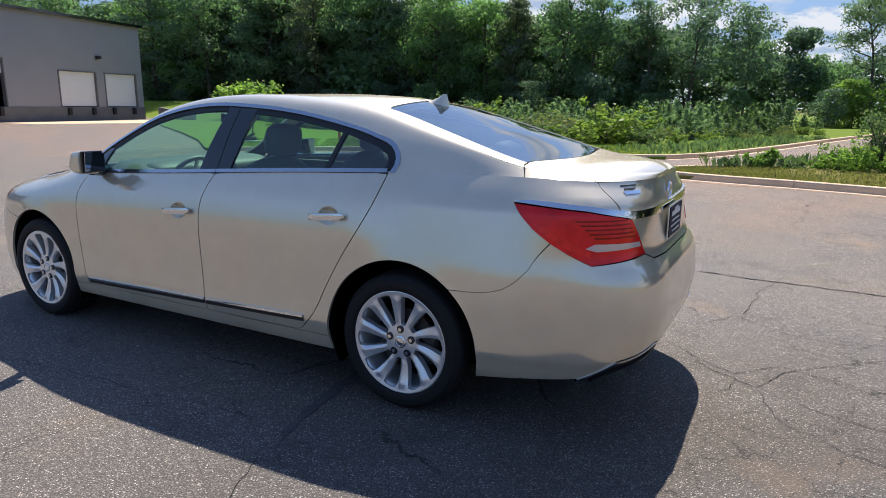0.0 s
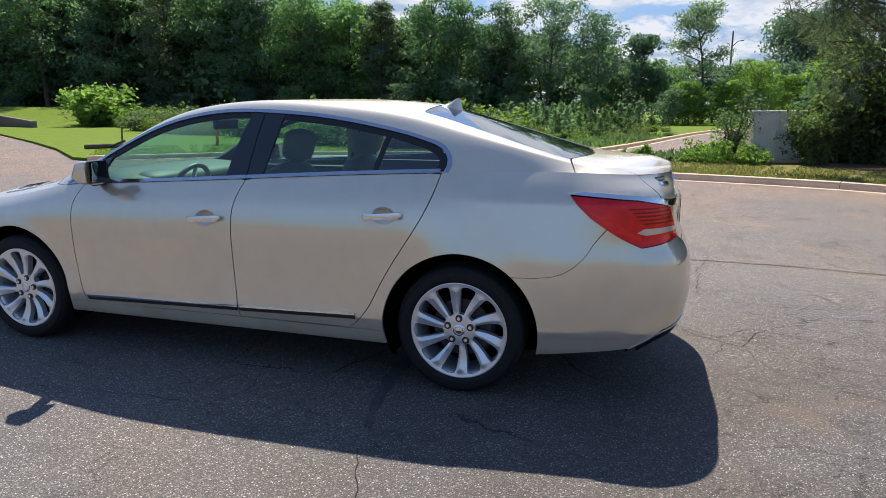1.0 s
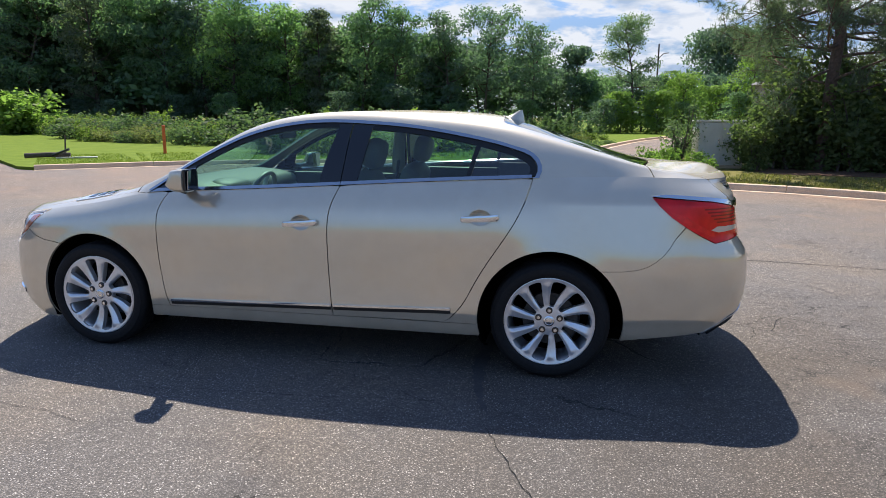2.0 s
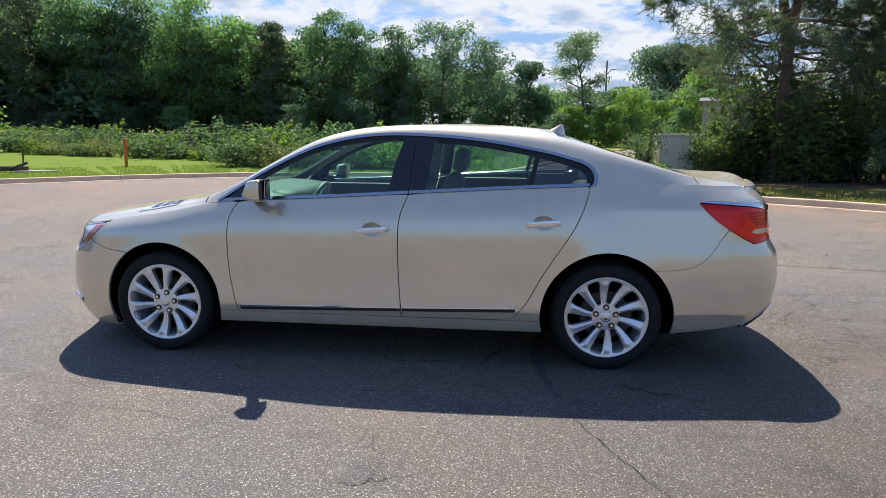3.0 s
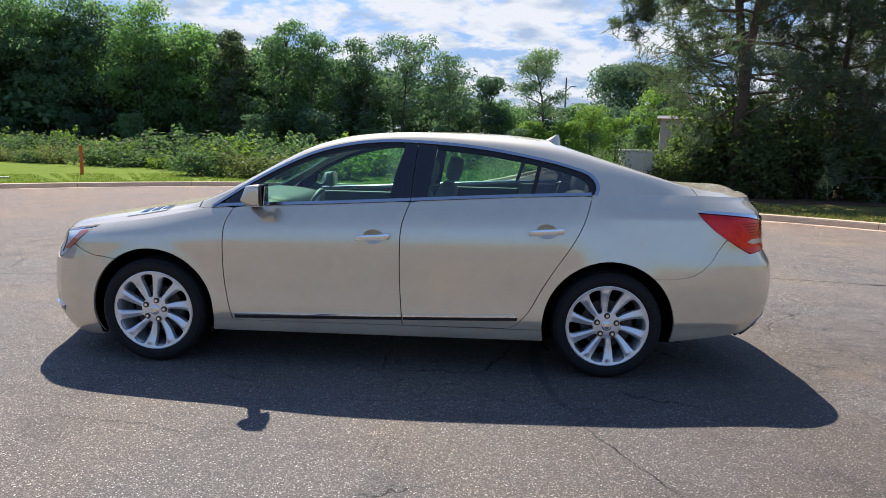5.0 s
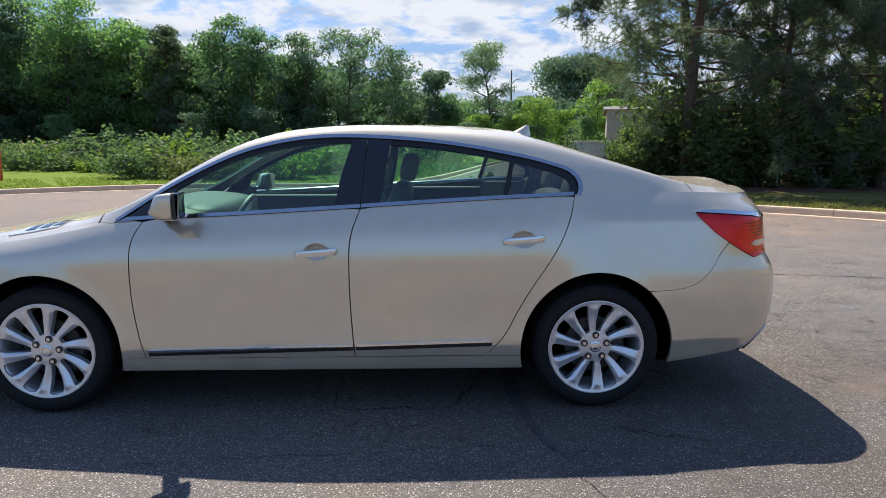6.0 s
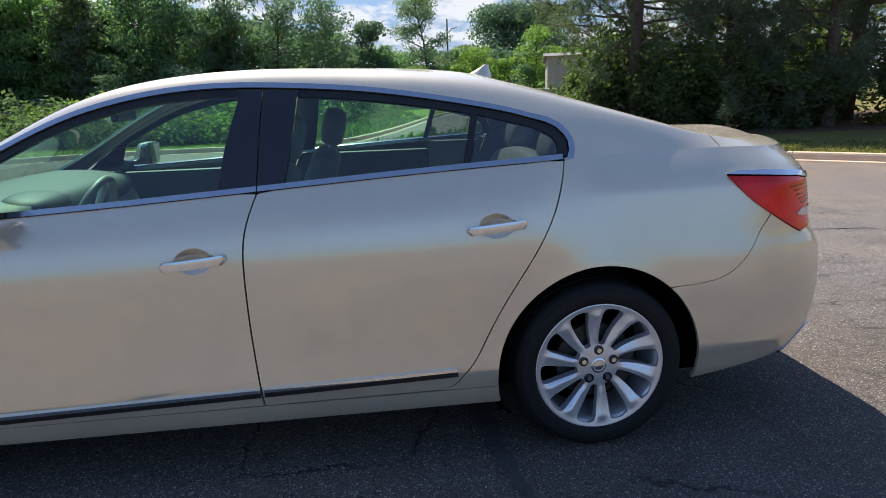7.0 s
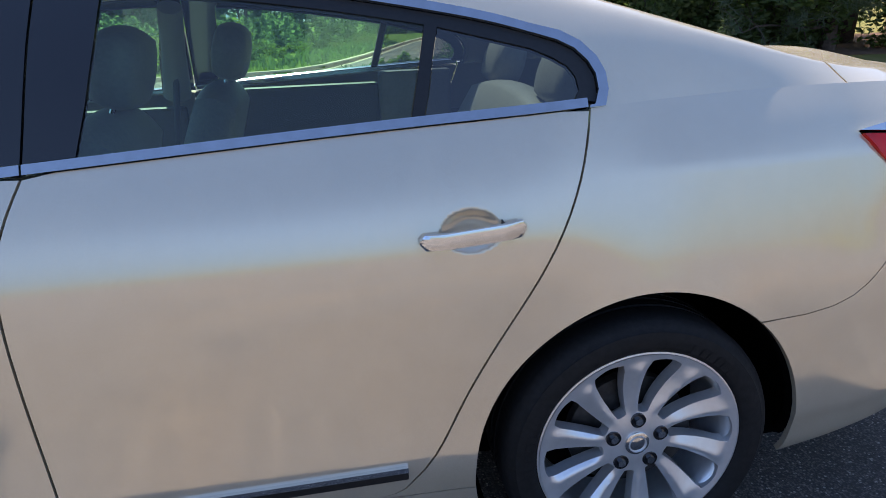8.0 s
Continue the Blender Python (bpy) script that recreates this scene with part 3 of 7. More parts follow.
def tyre_mark():
    """A curved band of rubber and tar on the asphalt, ragged at its edges."""
    rr = random.Random(31)
    f = [(1.10, 0.10), (1.04, -0.30), (1.02, -0.56), (1.02, -0.84), (1.06, -1.13), (1.12, -1.37), (1.19, -1.50), (1.30, -1.58)]
    pts = along(f, 0.03)
    bm = bmesh.new()
    last = None
    n = len(pts)
    for i, p in enumerate(pts):
        t = (pts[min(i + 1, n - 1)] - pts[max(i - 1, 0)]).normalized()
        nrm = Vector((-t.y, t.x, 0))
        w = 0.040 * min(1.0, (n - i) / 30)
        a, b = bm.verts.new(p + nrm * (w + rr.uniform(-0.012, 0.012)) + Vector((0, 0, 0.0042))), bm.verts.new(p - nrm * (w + rr.uniform(-0.012, 0.012)) + Vector((0, 0, 0.0042)))
        if last:
            bm.faces.new((last[0], a, b, last[1]))
        last = (a, b)
    tagged(part("tyre_mark", bm, TAR), "dark curved rubber mark on the asphalt", "tyre mark", kind="structure")


tyre_mark()


def gutter_soil():
    """Washed-down red soil lying along the kerb, ragged at its edge."""
    rr = random.Random(12)
    pts = along(KERB_R[4:14], 0.12)
    bm = bmesh.new()
    last, w = None, 0.3
    for i, p in enumerate(pts):
        t = (pts[min(i + 1, len(pts) - 1)] - pts[max(i - 1, 0)]).normalized()
        nrm = Vector((t.y, -t.x, 0))
        w = max(0.06, min(0.75, w + rr.uniform(-0.09, 0.09)))
        a, b = bm.verts.new(p + nrm * 0.165 + Vector((0, 0, 0.0095))), bm.verts.new(p + nrm * (0.165 + w) + Vector((0, 0, 0.0042)))
        if last:
            bm.faces.new((last[0], last[1], b, a))
        last = (a, b)
    tagged(part("gutter_soil", bm, SOIL), "thin red soil washed along the kerb", "soil", kind="structure")


gutter_soil()


# ---- warehouse ----
def warehouse():
    """Grey metal-clad warehouse with raised loading doors."""
    root = empty("warehouse", pose(-38.7, -10.2, 0, 0, 0, 101.5), "grey metal-clad warehouse with white dock doors", "building")
    # local x runs along the dock wall to its far corner, the yard lies on the side of -y
    H, LEN, DEEP, Z0 = 7.65, 46.0, 30.0, 1.05
    holes = [(42.1, 45.6, Z0, 3.75), (37.7, 41.3, Z0, 3.75), (28.8, 33.4, Z0, 4.35)]
    xs = sorted({0.0, LEN, *[h[0] for h in holes], *[h[1] for h in holes]})
    for a, b in zip(xs, xs[1:]):
        hit = [h for h in holes if h[0] <= a and b <= h[1]]
        spans = [(Z0, H)] if not hit else [(hit[0][3], H)]
        for z0, z1 in spans:
            part("wall_panel", box_bm(a, b, 0, 0.3, z0, z1), CLADDING, root)
    # end walls and back wall
    part("wall", box_bm(-0.3, 0, 0, DEEP, Z0, H), CLADDING, root)
    part("wall", box_bm(0, LEN, DEEP, DEEP + 0.3, Z0, H), CLADDING, root)
    part("wall", box_bm(LEN, LEN + 0.3, 0, DEEP, Z0, H), CLADDING, root)
    part("foundation", box_bm(-0.3, LEN + 0.3, -0.06, DEEP + 0.3, -0.05, Z0), FOUND, root, "bare concrete dock base")
    part("roof", box_bm(-0.5, LEN + 0.5, -0.2, DEEP + 0.5, H, H + 0.15), CLADDING2, root)
    part("eaves_trim", box_bm(-0.5, LEN + 0.5, -0.26, -0.2, H - 0.06, H + 0.17), GLOSSBLACK, root, "dark gutter along the roof edge")
    for i, (a, b, z0, z1) in enumerate(holes):
        bot = z0 if i < 2 else z0 + 2.2
        d = part("dock_door", box_bm(a + 0.1, b - 0.1, 0.12, 0.18, bot + 0.05, z1 - 0.08), DOORWHITE, root, "white sectional dock door")
        for k in range(1, 6):
            z = bot + (z1 - bot) * k / 6
            part("door_joint", box_bm(a + 0.1, b - 0.1, 0.114, 0.12, z - 0.006, z + 0.006), DOORWHITE, d)
        fr = bmesh.new()
        for x0, x1, q0, q1 in ((a, a + 0.09, z0, z1), (b - 0.09, b, z0, z1), (a, b, z1 - 0.07, z1)):
            box_bm(x0, x1, -0.05, 0.25, q0, q1, bm=fr)
        part("door_frame", fr, FOUND, d)
        for x0 in (a + 0.5, b - 0.8):
            part("dock_bumper", box_bm(x0, x0 + 0.3, -0.25, -0.06, 0.45, 1.0, 0.03), BLACK, d, "black rubber dock bumper")
    # black sheet stands in for the shade inside the open dock
    part("void", box_bm(28.0, 34.0, 2.0, 2.05, Z0, 5), DARKVOID, root)
    lamp = part("wall_lamp", box_bm(41.35, 41.75, -0.3, -0.03, 4.75, 5.0, 0.04), BLACK, root)
    part("lamp_glass", box_bm(41.4, 41.7, -0.28, -0.06, 4.73, 4.75), CLEARLENS, lamp)


warehouse()


def dock_ramp():
    root = empty("dock_ramp", pose(-47.6, 36.5, 0, 0, 0, -20), "low concrete retaining wall sloping into the lawn", "retaining wall")
    bm = bmesh.new()
    for y0, y1 in ((0.0, 0.3),):
        v = [(-0.5, y0, -0.05), (7.5, y0, -0.05), (7.5, y0, 0.55), (-0.5, y0, 1.05), (-0.5, y1, -0.05), (7.5, y1, -0.05), (7.5, y1, 0.55), (-0.5, y1, 1.05)]
        vs = [bm.verts.new(p) for p in v]
        for f in ((0, 1, 2, 3), (7, 6, 5, 4), (0, 4, 5, 1), (1, 5, 6, 2), (2, 6, 7, 3), (3, 7, 4, 0)):
            bm.faces.new([vs[i] for i in f])
    part("wall", bm, FOUND, root)


dock_ramp()
tagged(slab("apron", [(-45.6, 35.5), (-44.5, 21), (-40.5, 21.5), (-36.5, 33.5)], -0.01, 0.012, CONCRETE), "tan concrete apron before the loading docks", "apron", kind="structure")


def far_shed():
    root = empty("shed", pose(10.7, 32.5, 0, 0, 0, -15), "pale metal shed half hidden behind pines", "building")
    part("wall", box_bm(0, 14, 0, 10, -0.05, 3.1), CLADDING2, root)
    bm = bmesh.new()
    vs = [bm.verts.new(p) for p in ((-0.2, -0.2, 3.1), (14.2, -0.2, 3.1), (14.2, 10.2, 3.1), (-0.2, 10.2, 3.1), (-0.2, 5, 3.5), (14.2, 5, 3.5))]
    for f in ((0, 1, 5, 4), (2, 3, 4, 5), (0, 4, 3), (1, 2, 5), (0, 3, 2, 1)):
        bm.faces.new([vs[i] for i in f])
    part("roof", bm, FOUND, root)
    for i in range(14):
        part("wall_rib", box_bm(0.4 + i, 0.46 + i, -0.03, 0, 0, 3.08), CLADDING2, root)


far_shed()


def utility_cabinet():
    root = empty("utility_cabinet", pose(4.98, 14.9, 0.085, 0, 0, 3), "beige enamelled steel utility cabinet on a concrete pad", "cabinet")
    part("pad", box_bm(-0.12, 1.35, -0.12, 1.0, -0.02, 0.08, 0.015), CONCRETE, root)
    part("body", box_bm(0, 1.2, 0, 0.85, 0.08, 1.25, 0.02), CABINET, root)
    part("lid", box_bm(-0.03, 1.23, -0.03, 0.88, 1.25, 1.31, 0.02), CABINET, root)
    for x in (0.04, 0.61):
        d = part("door", box_bm(x, x + 0.55, -0.018, -0.002, 0.14, 1.20, 0.006), CABINET, root)
        part("handle", box_bm(x + 0.46, x + 0.49, -0.05, -0.018, 0.66, 0.80, 0.006), BRIGHT, d)


utility_cabinet()


def marker_post():
    root = empty("marker_post", pose(-13.2, 17.6, 0.085, 2, 1, 15), "thin orange plastic marker post leaning in the lawn", "post")
    part("post", box_bm(-0.055, 0.055, -0.02, 0.02, 0, 0.98, 0.01), ORANGE, root)
    part("cap", box_bm(-0.06, 0.06, -0.025, 0.025, 0.98, 1.03, 0.01), ORANGE, root)


marker_post()


def debris_heap():
    root = empty("debris_heap", pose(-15.1, 14.2, 0.085, 0, 0, 35), "black pipe and broken pallet boards lying on the lawn", "debris")
    part("pipe", tube_bm([(-0.7, 0, 0.10), (0, 0.03, 0.12), (0.6, -0.02, 0.10)], 0.08, 10), BARK, root)
    part("board", box_bm(0.2, 1.4, -0.35, -0.2, 0, 0.05, 0.008), CABINET, root, "weathered pale board")
    part("stake", tube_bm([(0.45, 0, 0.1), (0.5, 0.02, 0.75)], 0.025, 6), BARK, root)
    part("frame_bar", tube_bm([(0.1, -0.1, 0.1), (0.6, -0.4, 0.3)], 0.04, 6), BLACK, root)


debris_heap()


# ---- trees ----
def limb_points(rng, base, direction, length, n=5, wob=0.12):
    p, d = np.array(base, float), np.array(direction, float)
    d /= np.linalg.norm(d)
    pts = [p.copy()]
    for _ in range(n):
        d = d + rng.normal(size=3) * wob
        d /= np.linalg.norm(d)
        p = p + d * length / n
        pts.append(p.copy())
    return pts


def broadleaf(seed, height, spread, low, leaves, size, material, label, airy=0.0, name="tree", peak=0.45):
    """A tapered trunk, forking limbs, and boughs of leaves heaped on the limbs. airy: 0 dense to 1 open; peak: where the crown is widest."""
    rng = np.random.default_rng(seed)
    root = empty(name, Matrix(), label, "tree", "trees of the wood")
    tp = limb_points(rng, (0, 0, -0.1), (0, 0, 1), height * 0.90, 8, 0.05)
    r0 = height * 0.014
    bm = tube_bm(tp, [r0 * (1 - 0.85 * i / 8) for i in range(9)], 7)
    boughs = []
    n_limb = int(22 - 6 * airy)
    for k in range(n_limb):
        g = (k + rng.uniform(0, 1)) / n_limb           # 0 at the lowest limb, 1 at the top
        f = low + (0.96 - low) * g
        i = min(7, int(f * 8 / 0.9 * 0.9))
        base = tp[i] + (tp[i + 1] - tp[i]) * min(1.0, max(0.0, f * 8 - i))
        # an egg-shaped crown
        env = math.sin(math.pi / 2 * min(1.0, (g + 0.12) / peak)) if g < peak else math.sqrt(max(0.0, 1 - ((g - peak) / (1.10 - peak)) ** 2.4))
        ln = spread * max(0.3, env) * rng.uniform(0.78, 1.22)
        ang = k * 2.4 + rng.uniform(-0.5, 0.5)
        lp = limb_points(rng, base, (math.cos(ang), math.sin(ang), 0.15 + 0.62 * g + rng.uniform(-0.1, 0.25)), ln, 5, 0.15)
        tube_bm(lp, [r0 * 0.40 * (1 - 0.88 * j / 5) for j in range(6)], 5, bm=bm)
        for j in (5, 4, 3) if ln > spread * 0.5 else (5, 3):
            boughs.append(lp[j] + rng.normal(size=3) * 0.05 * spread)
            tw = limb_points(rng, lp[j - 1], rng.normal(size=3) + np.array([0, 0, 0.5]), ln * 0.3, 2, 0.2)
            if airy > 0.3:
                tube_bm(tw, [r0 * 0.10, r0 * 0.07, r0 * 0.04], 4, bm=bm, cap=False)
            if rng.uniform() < 0.6:
                boughs.append(tw[-1])
    boughs.append(tp[-1] + np.array([0, 0, 0.02 * height]))
    boughs.append(tp[-2])
    part("trunk", bm, BARK, root)
    cc = np.array(boughs)
    nb = len(cc)
    rb = spread * rng.uniform(0.20, 0.46, size=nb) * (1 - 0.28 * airy)
    top = cc[:, 2] + rb * 0.6
    cc[:, 2] -= np.maximum(0, top - height)
    share = rb ** 2 / np.sum(rb ** 2)
    at = rng.choice(nb, size=leaves, p=share)
    d = rng.normal(size=(leaves, 3))
    d /= np.linalg.norm(d, axis=1)[:, None]
    flip = (d[:, 2] < -0.15) & (rng.uniform(size=leaves) < 0.65)
    d[flip, 2] *= -1
    # leaves gather in sprays on each bough
    ns = 14
    sprays = rng.normal(size=(nb, ns, 3)) + np.array([0, 0, 0.35])
    sprays /= np.linalg.norm(sprays, axis=2)[:, :, None]
    pull = rng.uniform(0.35, 0.9, size=(leaves, 1)) * (0.6 + 0.4 * airy)
    d = d * (1 - pull) + sprays[at, rng.integers(0, ns, leaves)] * pull
    dn = d / (np.linalg.norm(d, axis=1)[:, None] + 1e-6)
    rad = rng.uniform(0.45, 1.06, size=(leaves, 1)) ** 0.6
    pts = cc[at] + dn * rad * rb[at][:, None] * np.array([1.15, 1.15, 0.72]) + rng.normal(size=(leaves, 3)) * 0.05 * spread * (0.4 + airy)
    pts[:, 2] = np.clip(pts[:, 2], height * 0.03, height * 1.02)
    leaf_cloud("crown", pts, size, material, rng, root, facing=dn * 0.9 + np.array([0, 0, 0.25]))
    return root


def sapling(seed, height, width, shoots, leaves, size, material, label):
    """A clump of upright leafy shoots, each drawn to a point."""
    rng = np.random.default_rng(seed)
    root = empty("sapling", Matrix(), label, "sapling", "saplings before the wood")
    pts = []
    for k in range(shoots):
        b = np.array([rng.normal() * 0.26 * width, rng.normal() * 0.26 * width, -0.03])
        h = height * rng.uniform(0.55, 1.0)
        lp = limb_points(rng, b, (b[0] * 0.25, b[1] * 0.25, 1.0), h, 5, 0.05)
        part("stem", tube_bm(lp, [0.012 * height * (1 - 0.85 * j / 5) for j in range(6)], 5), BARK, root)
        n = leaves // shoots
        f = rng.uniform(0.06, 1.0, size=n)
        q = np.array([np.interp(f * 5, range(6), [p[a] for p in lp]) for a in range(3)]).T
        r = (0.30 * height * np.clip(1.05 - f, 0.03, 0.72) ** 0.75)[:, None]
        pts.append(q + rng.normal(size=(n, 3)) * r * np.array([0.62, 0.62, 0.35]))
    leaf_cloud("foliage", np.concatenate(pts), size, material, rng, root, up=0.3)
    return root


def bush(seed, height, width, leaves, size, material, label, name="bush"):
    rng = np.random.default_rng(seed)
    root = empty(name, Matrix(), label, "bush", "bushes at the edge of the wood")
    bm = bmesh.new()
    tips = []
    for k in range(9):
        a = k * 2.4
        lp = limb_points(rng, (rng.normal() * 0.08 * width, rng.normal() * 0.08 * width, -0.05), (math.cos(a) * 0.6 * width / height, math.sin(a) * 0.6 * width / height, 1.0), height * rng.uniform(0.6, 1.0), 5, 0.12)
        tube_bm(lp, [0.02 * height * (1 - 0.8 * j / 5) for j in range(6)], 5, bm=bm)
        tips += lp[1:]
    part("woody_base", bm, BARK, root)
    tips = np.array(tips)
    nc = int(leaves / 24)
    cc = tips[rng.integers(0, len(tips), nc)] + rng.normal(size=(nc, 3)) * np.array([0.14 * width, 0.14 * width, 0.08 * height])
    cc[:, 2] = np.clip(cc[:, 2], 0.08 * height, 2 * height)
    pts = cc[:, None, :] + rng.normal(size=(nc, 24, 3)) * 0.055 * max(height, width)
    pts[:, :, 2] = np.maximum(pts[:, :, 2], 0.02)
    leaf_cloud("foliage", pts.reshape(-1, 3), size, material, rng, root)
    return root


def scatter(protos, spots, seed):
    """Puts a prototype or its copies at (x, y, height scale, width scale)."""
    rr = random.Random(seed)
    used = set()
    for k, (x, y, s, w) in enumerate(spots):
        p = protos[k % len(protos)]
        m = pose(x, y, 0.06, 0, 0, rr.uniform(0, 360))
        if p.name not in used:
            used.add(p.name)
            p.matrix_basis = m @ Matrix.Diagonal((w, w, s, 1))
        else:
            c = copy_thing(p, m)
            c.scale = (w, w, s)


def wood_height(x):
    """Height of the tree line along x."""
    pts = [(-150, 17), (-70, 17.5), (-48, 16.5), (-38, 14.4), (-33, 14.4), (-29, 11.3), (-22, 12.2), (-17, 12.0), (-13, 8.8), (-10, 10.4), (-6, 10.2), (-3, 7.6), (1.3, 6.6), (4, 5.2), (30, 5.2)]
    return float(np.interp(x, [p[0] for p in pts], [p[1] for p in pts]))


# the trees that make the skyline: x, y, height, half width, first limb, leaves, openness, leaf, label
SKYLINE = [
    (-48.3, 59.0, 17.6, 2.9, 0.10, 9000, 0.15, "BROWNLEAF", "tall dark brownish tree at the edge of the wood"),
    (-44.6, 61.5, 15.6, 3.4, 0.16, 9500, 0.1, "LEAF", "dense green broadleaf tree at the edge of the wood"),
    (-40.6, 60.0, 14.9, 3.6, 0.14, 9500, 0.1, "LEAF", "dense green broadleaf tree at the edge of the wood"),
    (-37.0, 61.5, 14.3, 3.2, 0.18, 8500, 0.2, "LEAFD", "dark green broadleaf tree at the edge of the wood"),
    (-33.0, 59.5, 14.8, 3.5, 0.16, 10500, 0.05, "LEAFS", "sunlit green broadleaf tree at the edge of the wood"),
    (-29.6, 61.0, 11.9, 2.5, 0.16, 6500, 0.2, "LEAF", "green broadleaf tree at the edge of the wood"),
    (-26.5, 60.0, 12.5, 2.7, 0.18, 7500, 0.1, "LEAFS", "sunlit green broadleaf tree at the edge of the wood"),
    (-22.9, 58.8, 12.7, 1.9, 0.12, 7500, 0.05, "BROWNLEAF", "narrow dark brownish tree at the edge of the wood"),
    (-19.4, 60.5, 12.9, 3.0, 0.18, 8500, 0.15, "LEAF", "green broadleaf tree at the edge of the wood"),
    (-16.3, 60.0, 12.3, 2.3, 0.22, 4200, 0.8, "LEAF", "green broadleaf tree with an open crown"),
    (-13.2, 61.0, 9.5, 2.2, 0.14, 5500, 0.2, "LEAF", "green broadleaf tree at the edge of the wood"),
    (-10.3, 60.0, 11.6, 2.4, 0.20, 5600, 0.55, "LEAFD", "dark green broadleaf tree with an open crown"),
    (-6.9, 60.5, 11.9, 2.9, 0.28, 5600, 0.75, "LEAFD", "dark green tree with an open ragged crown"),
    (-2.3, 60.0, 9.6, 2.5, 0.36, 4800, 0.9, "LEAFD", "dark green tree with a spreading open crown"),
    (1.4, 60.5, 8.3, 1.7, 0.25, 4000, 0.35, "LEAFD", "dark green pointed tree at the edge of the wood"),
    (4.4, 61.0, 6.0, 2.0, 0.10, 3600, 0.2, "LEAF", "low green tree at the edge of the wood"),
]


def plant_wood():
    leaf = {"LEAF": LEAF, "LEAFD": LEAFD, "LEAFS": LEAFS, "BROWNLEAF": BROWNLEAF}
    for k, (x, y, h, w, low, n, airy, mat_, label) in enumerate(SKYLINE):
        t = broadleaf(110 + k, h, w * 1.12, low, n, 0.20 if airy < 0.5 else 0.18, leaf[mat_], label, airy)
        t.matrix_basis = pose(x, y, 0.06, 0, 0, 67 * k)
    fine = [broadleaf(11, 10, 2.4, 0.12, 9000, 0.135, LEAF, "dense green broadleaf tree at the edge of the wood", 0.35),
            broadleaf(12, 10, 2.2, 0.14, 8500, 0.135, LEAFD, "dark green broadleaf tree at the edge of the wood", 0.2),
            broadleaf(13, 10, 2.1, 0.10, 9000, 0.13, LEAFS, "sunlit green broadleaf tree at the edge of the wood", 0.35),
            broadleaf(14, 10, 2.5, 0.2, 8000, 0.135, LEAF, "open-crowned green broadleaf tree at the edge of the wood", 0.4)]
    rough = [broadleaf(15, 10, 3.2, 0.06, 3000, 0.34, LEAFD, "dark broadleaf tree deep in the wood"),
             broadleaf(16, 10, 3.0, 0.06, 3000, 0.34, LEAF, "green broadleaf tree deep in the wood")]
    # darker leaves imitate the shadow band along the foot of the wood
    low = [broadleaf(17, 10, 3.6, 0.03, 3200, 0.28, LEAFD, "young tree in front of the wood"),
           broadleaf(18, 10, 3.0, 0.03, 3200, 0.28, LEAFD, "young tree in front of the wood, leaves darkened for shade"),
           broadleaf(19, 10, 3.2, 0.03, 3200, 0.28, LEAF, "young green tree in front of the wood")]
    shoot = [sapling(21, 1.6, 1.3, 4, 900, 0.125, PALELEAF, "pale green sapling clump before the wood"),
             sapling(22, 1.6, 1.0, 3, 700, 0.125, PALELEAF, "slender pale green saplings before the wood"),
             sapling(23, 1.6, 1.6, 5, 1000, 0.12, SHRUB, "green sapling clump before the wood")]
    rr = random.Random(5)
    edge, deep, front, young = [], [], [], []
    x = -102.0
    while x < -51:
        h = wood_height(x)
        edge.append((x, 60 + rr.uniform(-2.5, 2.5) - 0.12 * max(0, -x - 50), h / 10 * rr.uniform(0.90, 1.06), h / 10 * rr.uniform(0.95, 1.2)))
        x += rr.uniform(3.4, 4.8)
    x = -105.0
    while x < 45:
        h = wood_height(x) * rr.uniform(0.90, 1.02) if x < 4 else 6.0
        deep.append((x, 65.5 + rr.uniform(-2, 2), h / 10.4, h / 8.0))
        x += rr.uniform(3.4, 4.8)
    x = -105.0
    while x < 48:
        h = wood_height(x) * 0.9 if x < 4 else 6.5
        deep.append((x, 76 + rr.uniform(-3, 3), h / 11.0, h / 7.0))
        x += rr.uniform(5.0, 6.5)
    x = -100.0
    while x < 34:
        h = rr.uniform(2.0, 4.6) if x < 4 else rr.uniform(2.0, 3.5)
        front.append((x, 55.5 + rr.uniform(-2, 2), h / 10, h / 8))
        x += rr.uniform(3.4, 6.8)
    for y0, h0, h1 in ((29.0, 1.05, 1.6), (34.0, 1.3, 1.9), (42.0, 1.3, 2.2)):
        x = -17.0 - 0.3 * (y0 - 29)
        while x < 0.5 + 0.22 * (y0 - 29):
            h = rr.uniform(h0, h1)
            young.append((x, y0 + rr.uniform(-2.2, 2.2), h / 1.6, h / 1.6 * rr.uniform(0.85, 1.2)))
            x += rr.uniform(0.9, 2.1)
    for protos, spots, seed in ((fine, edge, 6), (rough, deep, 7), (low, front, 8), (shoot, young, 10)):
        rr.shuffle(spots)
        scatter(protos, spots, seed)


plant_wood()
tall = broadleaf(31, 11.2, 2.5, 0.40, 7200, 0.13, PALELEAF, "tall thin airy tree with an open crown", 1.0, peak=0.35)
tall.matrix_basis = pose(7.1, 60, 0)
dome = broadleaf(32, 11.4, 6.0, 0.06, 30000, 0.23, LEAFD, "broad dark dome of a distant oak", peak=0.22)
dome.matrix_basis = pose(19.8, 80, 0)
